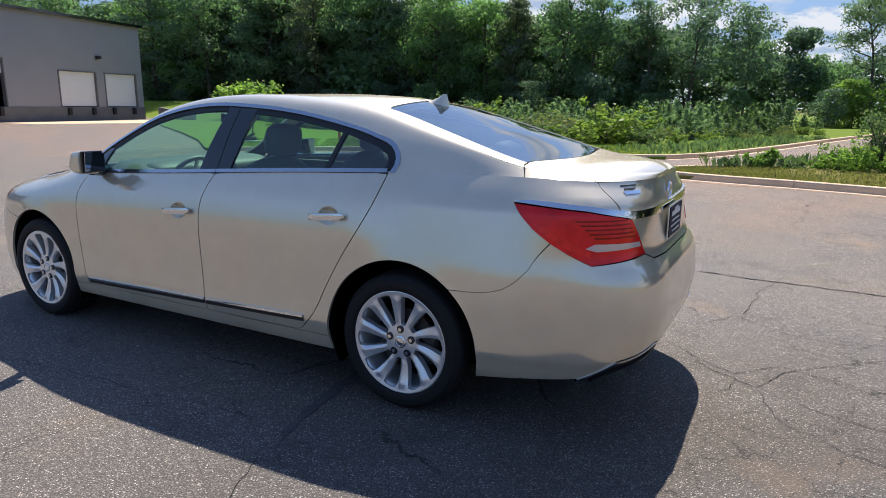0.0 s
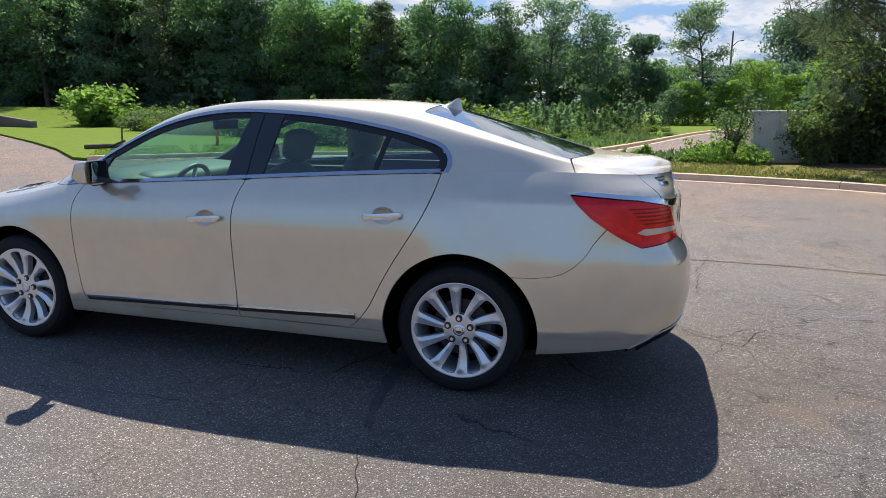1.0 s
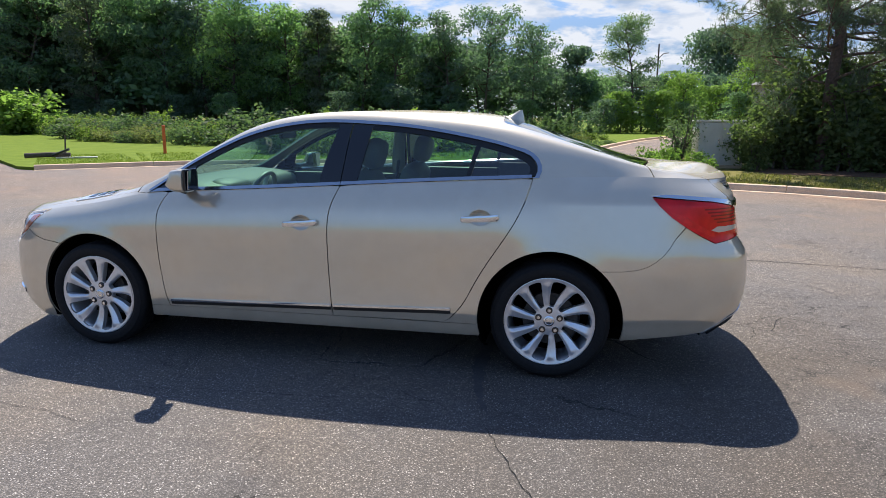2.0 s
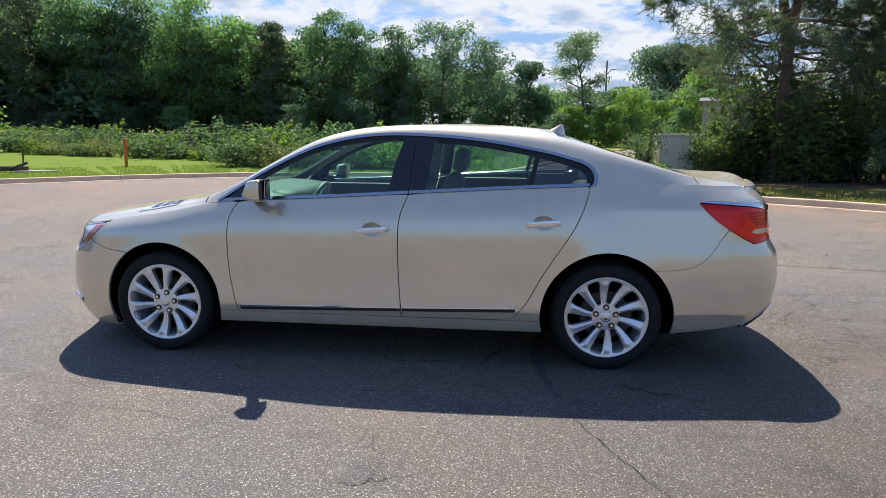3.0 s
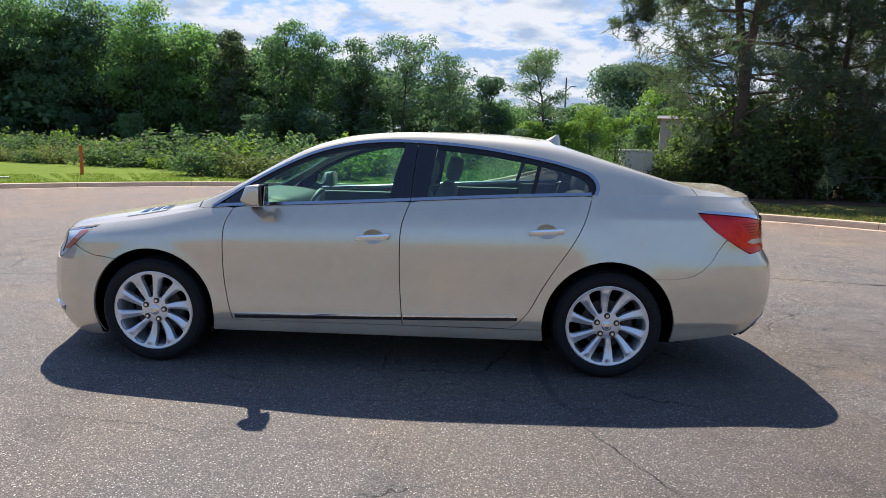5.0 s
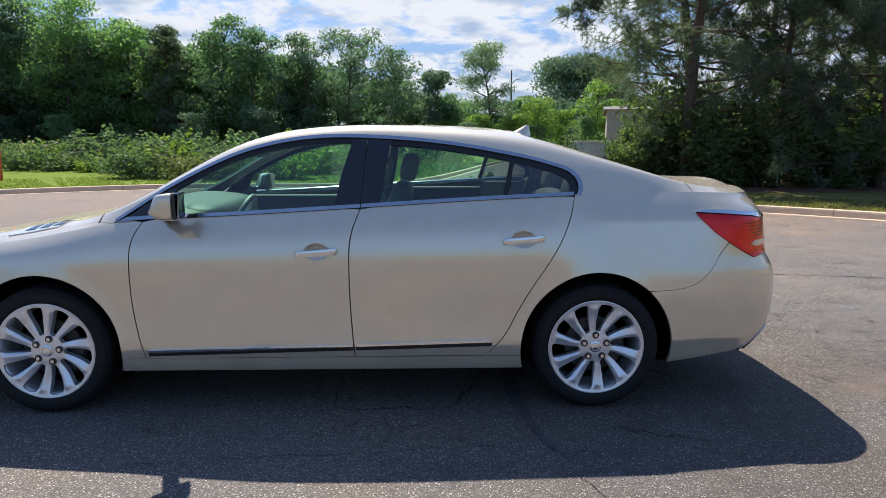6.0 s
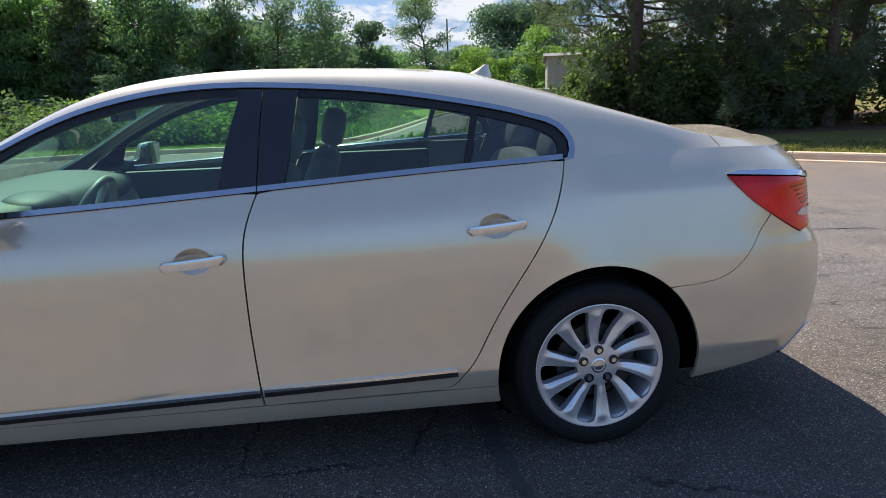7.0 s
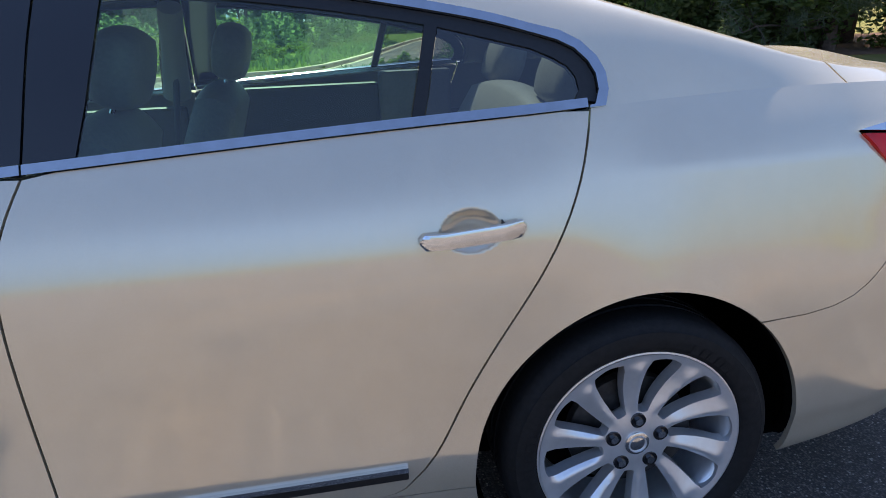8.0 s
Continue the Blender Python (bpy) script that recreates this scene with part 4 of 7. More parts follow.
for k, (x, y, h, w) in enumerate(((11.2, 57, 5.4, 1.9), (8.7, 55, 3.6, 1.5), (15.9, 56, 7.0, 1.8), (13.4, 59, 4.2, 1.6), (19.4, 57, 5.0, 2.0), (5.8, 56, 3.6, 1.5), (24, 55, 6.0, 2.4))):
    t = broadleaf(40 + k, h, w, 0.06, 4200, 0.15, LEAFB, "sunlit light green young tree beyond the drive")
    t.matrix_basis = pose(x, y, 0, 0, 0, 40 * k)


def utility_pole():
    root = empty("utility_pole", pose(9.75, 66, 0), "dark wooden utility pole beyond the trees", "pole")
    part("pole", tube_bm([(0, 0, 0), (0, 0, 8.6)], [0.11, 0.07], 8), BARK, root)
    part("bracket", tube_bm([(0, 0, 7.2), (0.5, 0, 7.7), (1.0, 0, 7.75)], 0.04, 6), BARK, root)


utility_pole()


def plant_hedge():
    """Rank shrubs between the lawn and the wood."""
    pro = [bush(51, 1.7, 2.6, 2200, 0.115, SHRUB, "tangled green shrub at the edge of the lawn"),
           bush(52, 1.5, 2.8, 2200, 0.11, SHRUB, "low bramble thicket at the edge of the lawn"),
           bush(53, 1.4, 2.4, 2000, 0.10, WEED, "yellowing weedy shrub at the edge of the lawn"),
           bush(54, 1.7, 1.7, 1500, 0.11, YELLOWLEAF, "bright green sapling bush at the edge of the lawn")]
    rr = random.Random(8)
    spots = []
    for row in range(3):
        x = -60.0
        while x < 4:
            edge = float(np.interp(x, [-60, -30, -24, -20, -13, -9, -6, -2, 0, 2, 4], [52, 34, 27, 27, 23.5, 19.5, 18.2, 18.2, 19.8, 26, 34]))
            low = (0.28, 0.40, 0.55)[row] if x > -3.5 else 1.0
            s = rr.uniform(0.55, 1.15) * (0.72 if row < 1 else 1.0) * low
            spots.append((x, edge + row * (5.0 if x > -3.5 else 3.6) + rr.uniform(-0.9, 0.9), s, s * rr.uniform(1.0, 1.5)))
            x += rr.uniform(1.1, 2.1) * (0.75 if x > -3.5 or row == 0 else 1.0)
    rr.shuffle(spots)
    scatter(pro, spots, 9)


plant_hedge()
big = bush(61, 3.4, 3.0, 3600, 0.22, LEAFB, "bright green sapling clump rising above the shrubs")
big.matrix_basis = pose(-38.5, 38.0, 0.05) @ Matrix.Diagonal((1.3, 1.3, 1.02, 1))
for k, (x, y, h, w) in enumerate(((3.9, 14.3, 0.75, 0.9), (4.5, 15.2, 1.85, 0.95), (4.9, 14.1, 0.55, 0.8), (6.9, 22.5, 1.4, 1.8), (5.6, 17.6, 1.5, 1.1), (1.5, 13.3, 0.34, 0.5), (2.15, 13.7, 0.55, 0.55), (2.8, 14.0, 0.30, 0.6), (3.3, 14.4, 0.42, 0.6))):
    b = bush(70 + k, h, w, 2600 if h > 0.5 else 500, 0.05, LEAFB if k % 2 == 0 else SHRUB, "light green sapling bush on the verge")
    b.matrix_basis = pose(x, y, 0.08)


def conifer(seed, height, spread, low, tufts, label, name="pine", reach=None):
    """A pine: bare leaning trunk, whorled limbs and tufts of long needles."""
    rng = np.random.default_rng(seed)
    root = empty(name, Matrix(), label, "pine tree", "pines on the verge")
    tp = limb_points(rng, (0, 0, -0.1), (0.02, 0, 1), height, 9, 0.03)
    r0 = 0.016 * height
    part("trunk", tube_bm(tp, [r0 * (1 - 0.75 * i / 9) for i in range(10)], 9), PINEBARK, root)
    bm = bmesh.new()
    tips = []
    for k in range(46):
        f = low + (0.98 - low) * (k + rng.uniform(0, 1)) / 46
        i = min(8, int(f * 9))
        base = tp[i] + (tp[i + 1] - tp[i]) * (f * 9 - i)
        a = k * 2.4 + rng.uniform(-0.5, 0.5)
        ln = spread * (1.05 - 0.75 * (f - low) / (1 - low)) * rng.uniform(0.6, 1.15)
        lp = limb_points(rng, base, (math.cos(a), math.sin(a), rng.uniform(-0.15, 0.4)), ln, 6, 0.13)
        tube_bm(lp, [r0 * 0.26 * (1 - 0.85 * j / 6) for j in range(7)], 5, bm=bm)
        for j in range(2, 7):
            for _ in range(2):
                tw = limb_points(rng, lp[j], rng.normal(size=3) + np.array([math.cos(a), math.sin(a), 0.2]), ln * 0.24, 2, 0.2)
                tube_bm(tw, [r0 * 0.07, r0 * 0.05, r0 * 0.03], 4, bm=bm, cap=False)
                tips += tw[1:]
    if reach:      # one long low limb
        lp = [np.array(p, float) for p in reach]
        tube_bm(lp, [0.05, 0.045, 0.035, 0.025, 0.015][:len(lp)], 6, bm=bm)
        for j in range(1, len(lp)):
            for _ in range(7):
                at = lp[j - 1] + (lp[j] - lp[j - 1]) * rng.uniform(0, 1)
                tw = limb_points(rng, at, rng.normal(size=3) + np.array([-0.4, 0, -0.35]), rng.uniform(0.35, 0.8), 3, 0.2)
                tube_bm(tw, [0.012, 0.009, 0.007, 0.005], 4, bm=bm, cap=False)
                tips += tw[2:] * 4
    part("branchwork", bm, PINEBARK, root)
    tips = np.array(tips)
    n = tufts
    cc = tips[rng.integers(0, len(tips), n)] + rng.normal(size=(n, 3)) * 0.10
    # needles spring from each tuft's heart
    d = rng.normal(size=(n, 10, 3)) + np.array([0, 0, 0.25])
    d /= np.linalg.norm(d, axis=2)[:, :, None]
    ln = rng.uniform(0.12, 0.22, size=(n, 10, 1))
    e = np.cross(d, rng.normal(size=(n, 10, 3)))
    e /= np.linalg.norm(e, axis=2)[:, :, None]
    c = cc[:, None, :]
    v = np.stack([c - e * 0.009, c + e * 0.009, c + d * ln], axis=2).reshape(-1, 3)
    m = len(v) // 3
    me = bpy.data.meshes.new("needles")
    me.vertices.add(m * 3)
    me.vertices.foreach_set("co", v.reshape(-1))
    me.loops.add(m * 3)
    me.loops.foreach_set("vertex_index", np.arange(m * 3, dtype=np.int32))
    me.polygons.add(m)
    me.polygons.foreach_set("loop_start", np.arange(0, m * 3, 3, dtype=np.int32))
    me.materials.append(NEEDLE)
    me.update(calc_edges=True)
    new("needles", me).parent = root
    return root


def plant_pines():
    p1 = conifer(81, 11.0, 3.4, 0.18, 7200, "tall pine with a bare reddish trunk and grey-green needles", reach=[(0, 0, 6.0), (-1.0, -0.3, 6.1), (-2.0, -0.5, 5.75), (-2.9, -0.6, 5.2), (-3.5, -0.6, 4.7)])
    p1.matrix_basis = pose(8.0, 14.6, 0.08)
    p2 = conifer(82, 9.0, 2.6, 0.05, 5000, "bushy dark pine branched down to the ground")
    p2.matrix_basis = pose(11.2, 15.5, 0.08)
    for k, (x, y, r, s) in enumerate(((9.4, 17.2, 120, 1.15), (13.6, 14.2, 200, 1.35), (16.0, 16.6, 310, 1.4), (12.4, 18.6, 60, 1.1), (18.5, 13.2, 90, 1.0), (21.5, 16.0, 250, 1.1), (24.5, 11.5, 30, 1.0), (17.5, 21, 15, 1.2), (21.0, 20.5, 160, 1.15), (25.5, 19.0, 280, 1.15), (28.5, 15.5, 70, 1.1))):
        c = copy_thing(p2 if k % 2 else p1, pose(x, y, 0.08, 0, 0, r))
        c.scale = (s, s, s)
    ced = bush(91, 2.3, 1.9, 4000, 0.095, CEDAR, "dense dark green cedar bush by the verge", "cedar_bush")
    ced.matrix_basis = pose(7.2, 14.9, 0.08)
    for k, (x, y, s, w) in enumerate(((8.6, 14.3, 0.9, 1.0), (10.1, 14.7, 1.0, 1.2), (11.9, 14.1, 0.85, 1.2), (13.6, 15.0, 1.1, 1.3), (15.4, 13.6, 0.9, 1.3), (17.3, 14.3, 1.1, 1.3), (6.3, 14.2, 0.65, 0.6), (19.4, 12.2, 1.0, 1.3), (9.3, 16.0, 1.3, 1.3), (12.6, 16.6, 1.4, 1.5), (15.8, 17.5, 1.5, 1.6), (20, 16, 1.5, 1.7), (7.1, 15.7, 1.12, 0.9), (7.9, 15.2, 1.2, 1.0), (8.7, 16.4, 1.35, 1.1))):
        c = copy_thing(ced, pose(x, y, 0.08, 0, 0, 77 * k))
        c.scale = (w, w, s)


plant_pines()
MU = [(6.4, 13.0), (9, 12.6), (13, 12.4), (18, 11.0), (24, 8), (30, 12), (24, 22), (8, 20), (6.0, 15.5)]
tagged(slab("mulch_bed", MU, 0.05, 0.097, MULCH), "reddish pine straw bed under the pines", "mulch", kind="structure")


# ---- grass blades ----
def blades(name, spots, height, label, material=BLADE, seed=3):
    """Standing grass blades at (x, y, z)."""
    rng = np.random.default_rng(seed)
    n = len(spots)
    c = np.asarray(spots, float)
    a = rng.uniform(0, math.tau, n)
    w = np.stack([np.cos(a), np.sin(a), np.zeros(n)], 1) * rng.uniform(0.003, 0.007, (n, 1))
    h = height * rng.uniform(0.5, 1.3, (n, 1))
    lean = np.concatenate([rng.normal(size=(n, 2)) * 0.4, np.ones((n, 1))], 1) * h
    bend = lean + np.concatenate([rng.normal(size=(n, 2)) * 0.35 * h, 0.5 * h], 1)
    v = np.stack([c - w, c + w, c + lean + w * 0.7, c + bend], 1).reshape(-1, 3)
    me = bpy.data.meshes.new(name)
    me.vertices.add(n * 4)
    me.vertices.foreach_set("co", v.reshape(-1))
    me.loops.add(n * 4)
    me.loops.foreach_set("vertex_index", np.arange(n * 4, dtype=np.int32))
    me.polygons.add(n)
    me.polygons.foreach_set("loop_start", np.arange(0, n * 4, 4, dtype=np.int32))
    me.materials.append(material)
    me.update(calc_edges=True)
    return tagged(new(name, me), label, "grass", kind="stuff")


def strip_spots(poly, side_, near, far, per_m, seed):
    """Random places in a strip along a line, on one side of it."""
    rr = random.Random(seed)
    out = []
    st = along(poly, 0.25)
    for a, b in zip(st, st[1:]):
        t = (b - a).normalized()
        nrm = Vector((-t.y, t.x, 0)) * side_
        for _ in range(int(per_m * 0.25)):
            p = a.lerp(b, rr.random()) + nrm * (near + (far - near) * rr.random() ** 1.4)
            out.append((p.x, p.y, 0.08))
    return out


blades("lawn_grass", strip_spots(KERB_L[:9], 1, 0.16, 6.0, 1500, 1), 0.03, "short green grass blades behind the kerb", BLADE, 4)
blades("verge_grass", strip_spots(KERB_R[1:13], 1, 0.16, 3.2, 1300, 2), 0.045, "short yellow-green grass blades on the verge", DRYBLADE, 5)
blades("drive_weeds", strip_spots(KERB_L[8:14], 1, 0.25, 2.6, 90, 6) + strip_spots([(0.9, 13.2), (2.1, 14.1), (3.6, 16.4), (6.4, 23.2), (9.5, 34)], -1, 0.0, 0.5, 60, 7), 0.17, "tall thin weeds along the drive", SHRUB, 6)

# ---- the car: body surface ----
# x runs from the nose (-) to the tail (+), the driver's side faces -y
AXLE, HUB_Z, TYRE_R = 1.4185, 0.335, 0.335
HALF_W, N_REAR, N_FRONT = 0.922, 5.5, 6.0
A_REAR = spline([(0.15, 2.36), (0.24, 2.42), (0.33, 2.485), (0.43, 2.525), (0.55, 2.54), (0.66, 2.535), (0.735, 2.515), (0.79, 2.478), (0.86, 2.458), (0.95, 2.445), (1.03, 2.432), (1.065, 2.424), (1.10, 2.414), (1.13, 2.408)])
A_FRONT = spline([(0.15, 2.150), (0.25, 2.205), (0.4, 2.235), (0.55, 2.225), (0.65, 2.205), (0.72, 2.165), (0.78, 2.145), (0.85, 2.135), (1.0, 2.135)])
Z_SHOULDER = spline([(-2.36, 0.765), (-2.2, 0.800), (-2.0, 0.832), (-1.7, 0.876), (-1.4, 0.922), (-1.05, 0.988), (-0.72, 1.012), (0.19, 1.062), (0.8, 1.098), (1.31, 1.122), (1.6, 1.132), (1.9, 1.135), (2.2, 1.128), (2.42, 1.12)])
INSET_TOP = spline([(-2.4, 0.06), (-1.8, 0.09), (-1.0, 0.095), (0.2, 0.098), (1.0, 0.112), (1.25, 0.116), (1.45, 0.142), (1.75, 0.157), (2.0, 0.150), (2.2, 0.120), (2.45, 0.07)])
INSET_LOW = spline([(0.14, 0.14), (0.22, 0.036), (0.27, 0.015), (0.31, 0.006), (0.35, -0.002), (0.385, -0.004), (0.43, -0.001), (0.50, 0.0025), (0.60, 0.0025), (0.68, 0.001), (0.74, 0.0)])
INSET_END = spline([(0.14, 0.15), (0.24, 0.030), (0.30, 0.013), (0.345, 0.007), (0.362, 0.003), (0.38, 0.002), (0.46, 0.002), (0.60, 0.001), (0.74, 0.0)])
INSET_NOSE = spline([(0.10, 0.09), (0.16, 0.045), (0.22, 0.022), (0.32, 0.010), (0.46, 0.003), (0.60, 0.001), (0.74, 0.0)])
Z_MID = 0.74


def outline_table(n):
    th = np.concatenate([np.linspace(math.pi / 2, 0.35, 500), np.linspace(0.35, 1e-5, 900)[1:]])
    cx, cy = np.abs(np.cos(th)) ** (2 / n), np.abs(np.sin(th)) ** (2 / n)
    cx[0] = 0.0
    cx[-1], cy[-1] = 1.0, 0.0
    return cx, cy


def arc_of(cx, cy, a):
    return np.concatenate([[0], np.cumsum(np.hypot(np.diff(cx * a), np.diff(cy * HALF_W)))])


CXR, CYR = outline_table(N_REAR)
CXF, CYF = outline_table(N_FRONT)
CXF = CXF * (1 + 0.07 * (1 - CYF) ** 2)      # the nose bows forward between its corners
SR, SF = arc_of(CXR, CYR, 2.54), arc_of(CXF, CYF, 2.24)
U_REAR, U_FRONT = float(SR[-1]), -float(SF[-1])


def ring(u):
    if u >= 0:
        return float(np.interp(u, SR, CXR)), float(np.interp(u, SR, CYR)), True
    return float(np.interp(-u, SF, CXF)), float(np.interp(-u, SF, CYF)), False


def end_a(z, rear):
    return A_REAR(min(z, 1.10)) if rear else A_FRONT(min(z, 0.80))


def u_at(x, z):
    """The girth coordinate at which the body's side stands at x, at the height z."""
    if x >= 0:
        return float(np.interp(x / end_a(z, True), CXR, SR))
    return -float(np.interp(-x / end_a(z, False), CXF, SF))


def u_rear(y):
    """The girth coordinate on the tail, y metres off the centre line."""
    return float(np.interp(-abs(y) / HALF_W, -CYR, SR))


def u_nose(y):
    return -float(np.interp(-abs(y) / HALF_W, -CYF, SF))


def haunch(x, z):
    """How far the side above the rear wheel leans in."""
    k = smooth01(1.10, 1.42, x) * (1 - smooth01(1.90, 2.2, x))
    if k == 0.0 or z <= 0.58:
        return 0.0
    return 0.19 * k * ((z - 0.58) ** 2 / 0.48 if z < 0.82 else z - 0.70)


def inset(x, z):
    lean = haunch(x, z)
    if z >= Z_MID:
        zs = Z_SHOULDER(max(-2.36, min(2.42, x)))
        t = (z - Z_MID) / max(0.03, zs - Z_MID)
        t = max(0.0, t)
        k = smooth01(1.26, 1.56, x)
        return lean + (INSET_TOP(max(-2.4, min(2.45, x))) - haunch(x, zs)) * ((1 - k) * t ** 2.5 + k * (0.12 * t ** 2 + 0.88 * max(0.0, (t - 0.66) / 0.34) ** 1.3))
    k = smooth01(1.0, 1.85, abs(x))
    return lean + INSET_LOW(z) * (1 - k) + (INSET_END(z) if x > 0 else INSET_NOSE(z)) * k


def flare(x, z):
    cx = AXLE if x > 0 else -AXLE
    r = math.hypot(x - cx, z - HUB_Z)
    return (0.003 if x > 0 else 0.009) * math.exp(-((r - 0.39) / 0.04) ** 2) * smooth01(0.15, 0.3, z)


HANDLES = ((1.131, 0.912), (0.085, 0.852))


def dimple(x, z):
    """Depth of the hollows behind the door handles."""
    for hx, hz in HANDLES:
        f = math.hypot((x - hx + 0.108) / 0.064, (z - hz + 0.002) / 0.043)
        if f < 1:
            return 0.023 * (1 - f ** 3) ** 1.4
    return 0.0


def corner_pull(cx, cy, z, rear):
    """How far the tail's corners round forwards above the lamps."""
    if not rear or z < 1.02:
        return 0.0
    return 0.075 * smooth01(1.02, 1.13, z) * smooth01(0.25, 0.85, cy) * smooth01(0.84, 0.97, cx)


def P(u, z):
    """The lower body: girth u, height z."""
    cx, cy, rear = ring(u)
    x = end_a(z, rear) * cx * (1 if rear else -1) - corner_pull(cx, cy, z, rear)
    return Vector((x, -(HALF_W - inset(x, z) + flare(x, z) - dimple(x, z)) * cy, z))


# the upper body: shoulder -> rail -> centre line
RAIL_Z = spline([(-2.36, 0.785), (-2.2, 0.828), (-2.0, 0.870), (-1.7, 0.924), (-1.4, 0.972), (-1.15, 1.022), (-0.92, 1.125), (-0.67, 1.268), (-0.44, 1.384), (-0.2, 1.450), (0.1, 1.482), (0.5, 1.473), (0.8, 1.449), (1.1, 1.409), (1.3, 1.361), (1.43, 1.325), (1.6, 1.276), (1.784, 1.222), (1.9, 1.190), (2.02, 1.166), (2.12, 1.156), (2.3, 1.142), (2.42, 1.128)])
RAIL_Y = spline([(-2.36, 0.58), (-1.7, 0.615), (-1.4, 0.63), (-1.15, 0.74), (-0.9, 0.735), (-0.6, 0.675), (-0.3, 0.625), (0.1, 0.595), (0.6, 0.59), (1.1, 0.605), (1.5, 0.64), (1.8, 0.66), (2.1, 0.65), (2.42, 0.62)])
CENTRE_Z = spline([(-2.36, 0.792), (-2.25, 0.826), (-2.1, 0.860), (-1.85, 0.888), (-1.5, 0.940), (-1.2, 1.012), (-0.95, 1.17), (-0.65, 1.335), (-0.35, 1.445), (0.0, 1.484), (0.4, 1.497), (0.8, 1.487), (1.1, 1.452), (1.3, 1.394), (1.43, 1.350), (1.6, 1.296), (1.784, 1.236), (1.9, 1.202), (2.02, 1.180), (2.12, 1.176), (2.25, 1.176), (2.36, 1.165), (2.42, 1.135)])


def section(u):
    cx, cy, rear = ring(u)
    x = (end_a(1.1, True) if rear else -end_a(0.8, False)) * cx
    zs = Z_SHOULDER(x)
    A = P(u, zs)
    x = A.x
    k = min(1.0, -A.y / 0.80)
    yb = min(RAIL_Y(x), -A.y * 0.93) * (1 if k > 0.9 else k / 0.9)
    zb, zc = RAIL_Z(x), CENTRE_Z(x)
    B = Vector((x, -yb, zb))
    d = B - A
    out = Vector((0, -d.z, d.y)).normalized() * -1
    if out.y > 0:
        out = -out
    bulge = 0.016 * smooth01(0.05, 0.25, d.length)
    k1, k2 = A + d * 0.40 + out * bulge, A + d * 0.80 + out * bulge * 0.8

    def top(f):
        return Vector((x, -yb * f, zb + (zc - zb) * (1 - f * f)))
    k4, k5 = top(0.80), top(0.42)
    c = Vector((x, 0, (6 * zc - 2 * k5.z) / 4))
    m = Vector((x, -k5.y, k5.z))
    return [A * 2 - k1, A, k1, k2, B, k4, k5, c, m]


SECTIONS = {}


def Q(u, v):
    """The upper body: girth u, v from 0 at the shoulder to 6 on the centre line (3 is the rail)."""
    key = round(u, 5)
    if key not in SECTIONS:
        SECTIONS[key] = section(u)
    K = SECTIONS[key]
    i = min(5, max(0, int(v)))
    t = v - i
    a, b, c, d = K[i], K[i + 1], K[i + 2], K[i + 3]
    return (a * (1 - t) ** 3 + b * (3 * t ** 3 - 6 * t * t + 4) + c * (-3 * t ** 3 + 3 * t * t + 3 * t + 1) + d * t ** 3) / 6


def v_at(u, z):
    """v on the flank of the upper body at the height z."""
    lo, hi = 0.0, 3.6
    for _ in range(30):
        m = (lo + hi) / 2
        if Q(u, m).z < z:
            lo = m
        else:
            hi = m
    return lo


def v_at_y(u, y):
    lo, hi = 0.0, 6.0
    for _ in range(30):
        m = (lo + hi) / 2
        if -Q(u, m).y > abs(y):
            lo = m
        else:
            hi = m
    return lo


def resample(poly, step):
    out = []
    for i, p in enumerate(poly):
        q = poly[(i + 1) % len(poly)]
        n = max(1, int(math.hypot(q[0] - p[0], q[1] - p[1]) / step + 0.5))
        out += [(p[0] + (q[0] - p[0]) * k / n, p[1] + (q[1] - p[1]) * k / n) for k in range(n)]
    return out


def curve_pts(knots, n=24, flip=False):
    """Points on a smooth curve through (p, q) knots, spaced evenly along the second value."""
    f = spline(sorted((k[1], k[0]) for k in knots))
    a, b = knots[0][1], knots[-1][1]
    return [(f(a + (b - a) * i / n), a + (b - a) * i / n) for i in range(n + 1)]


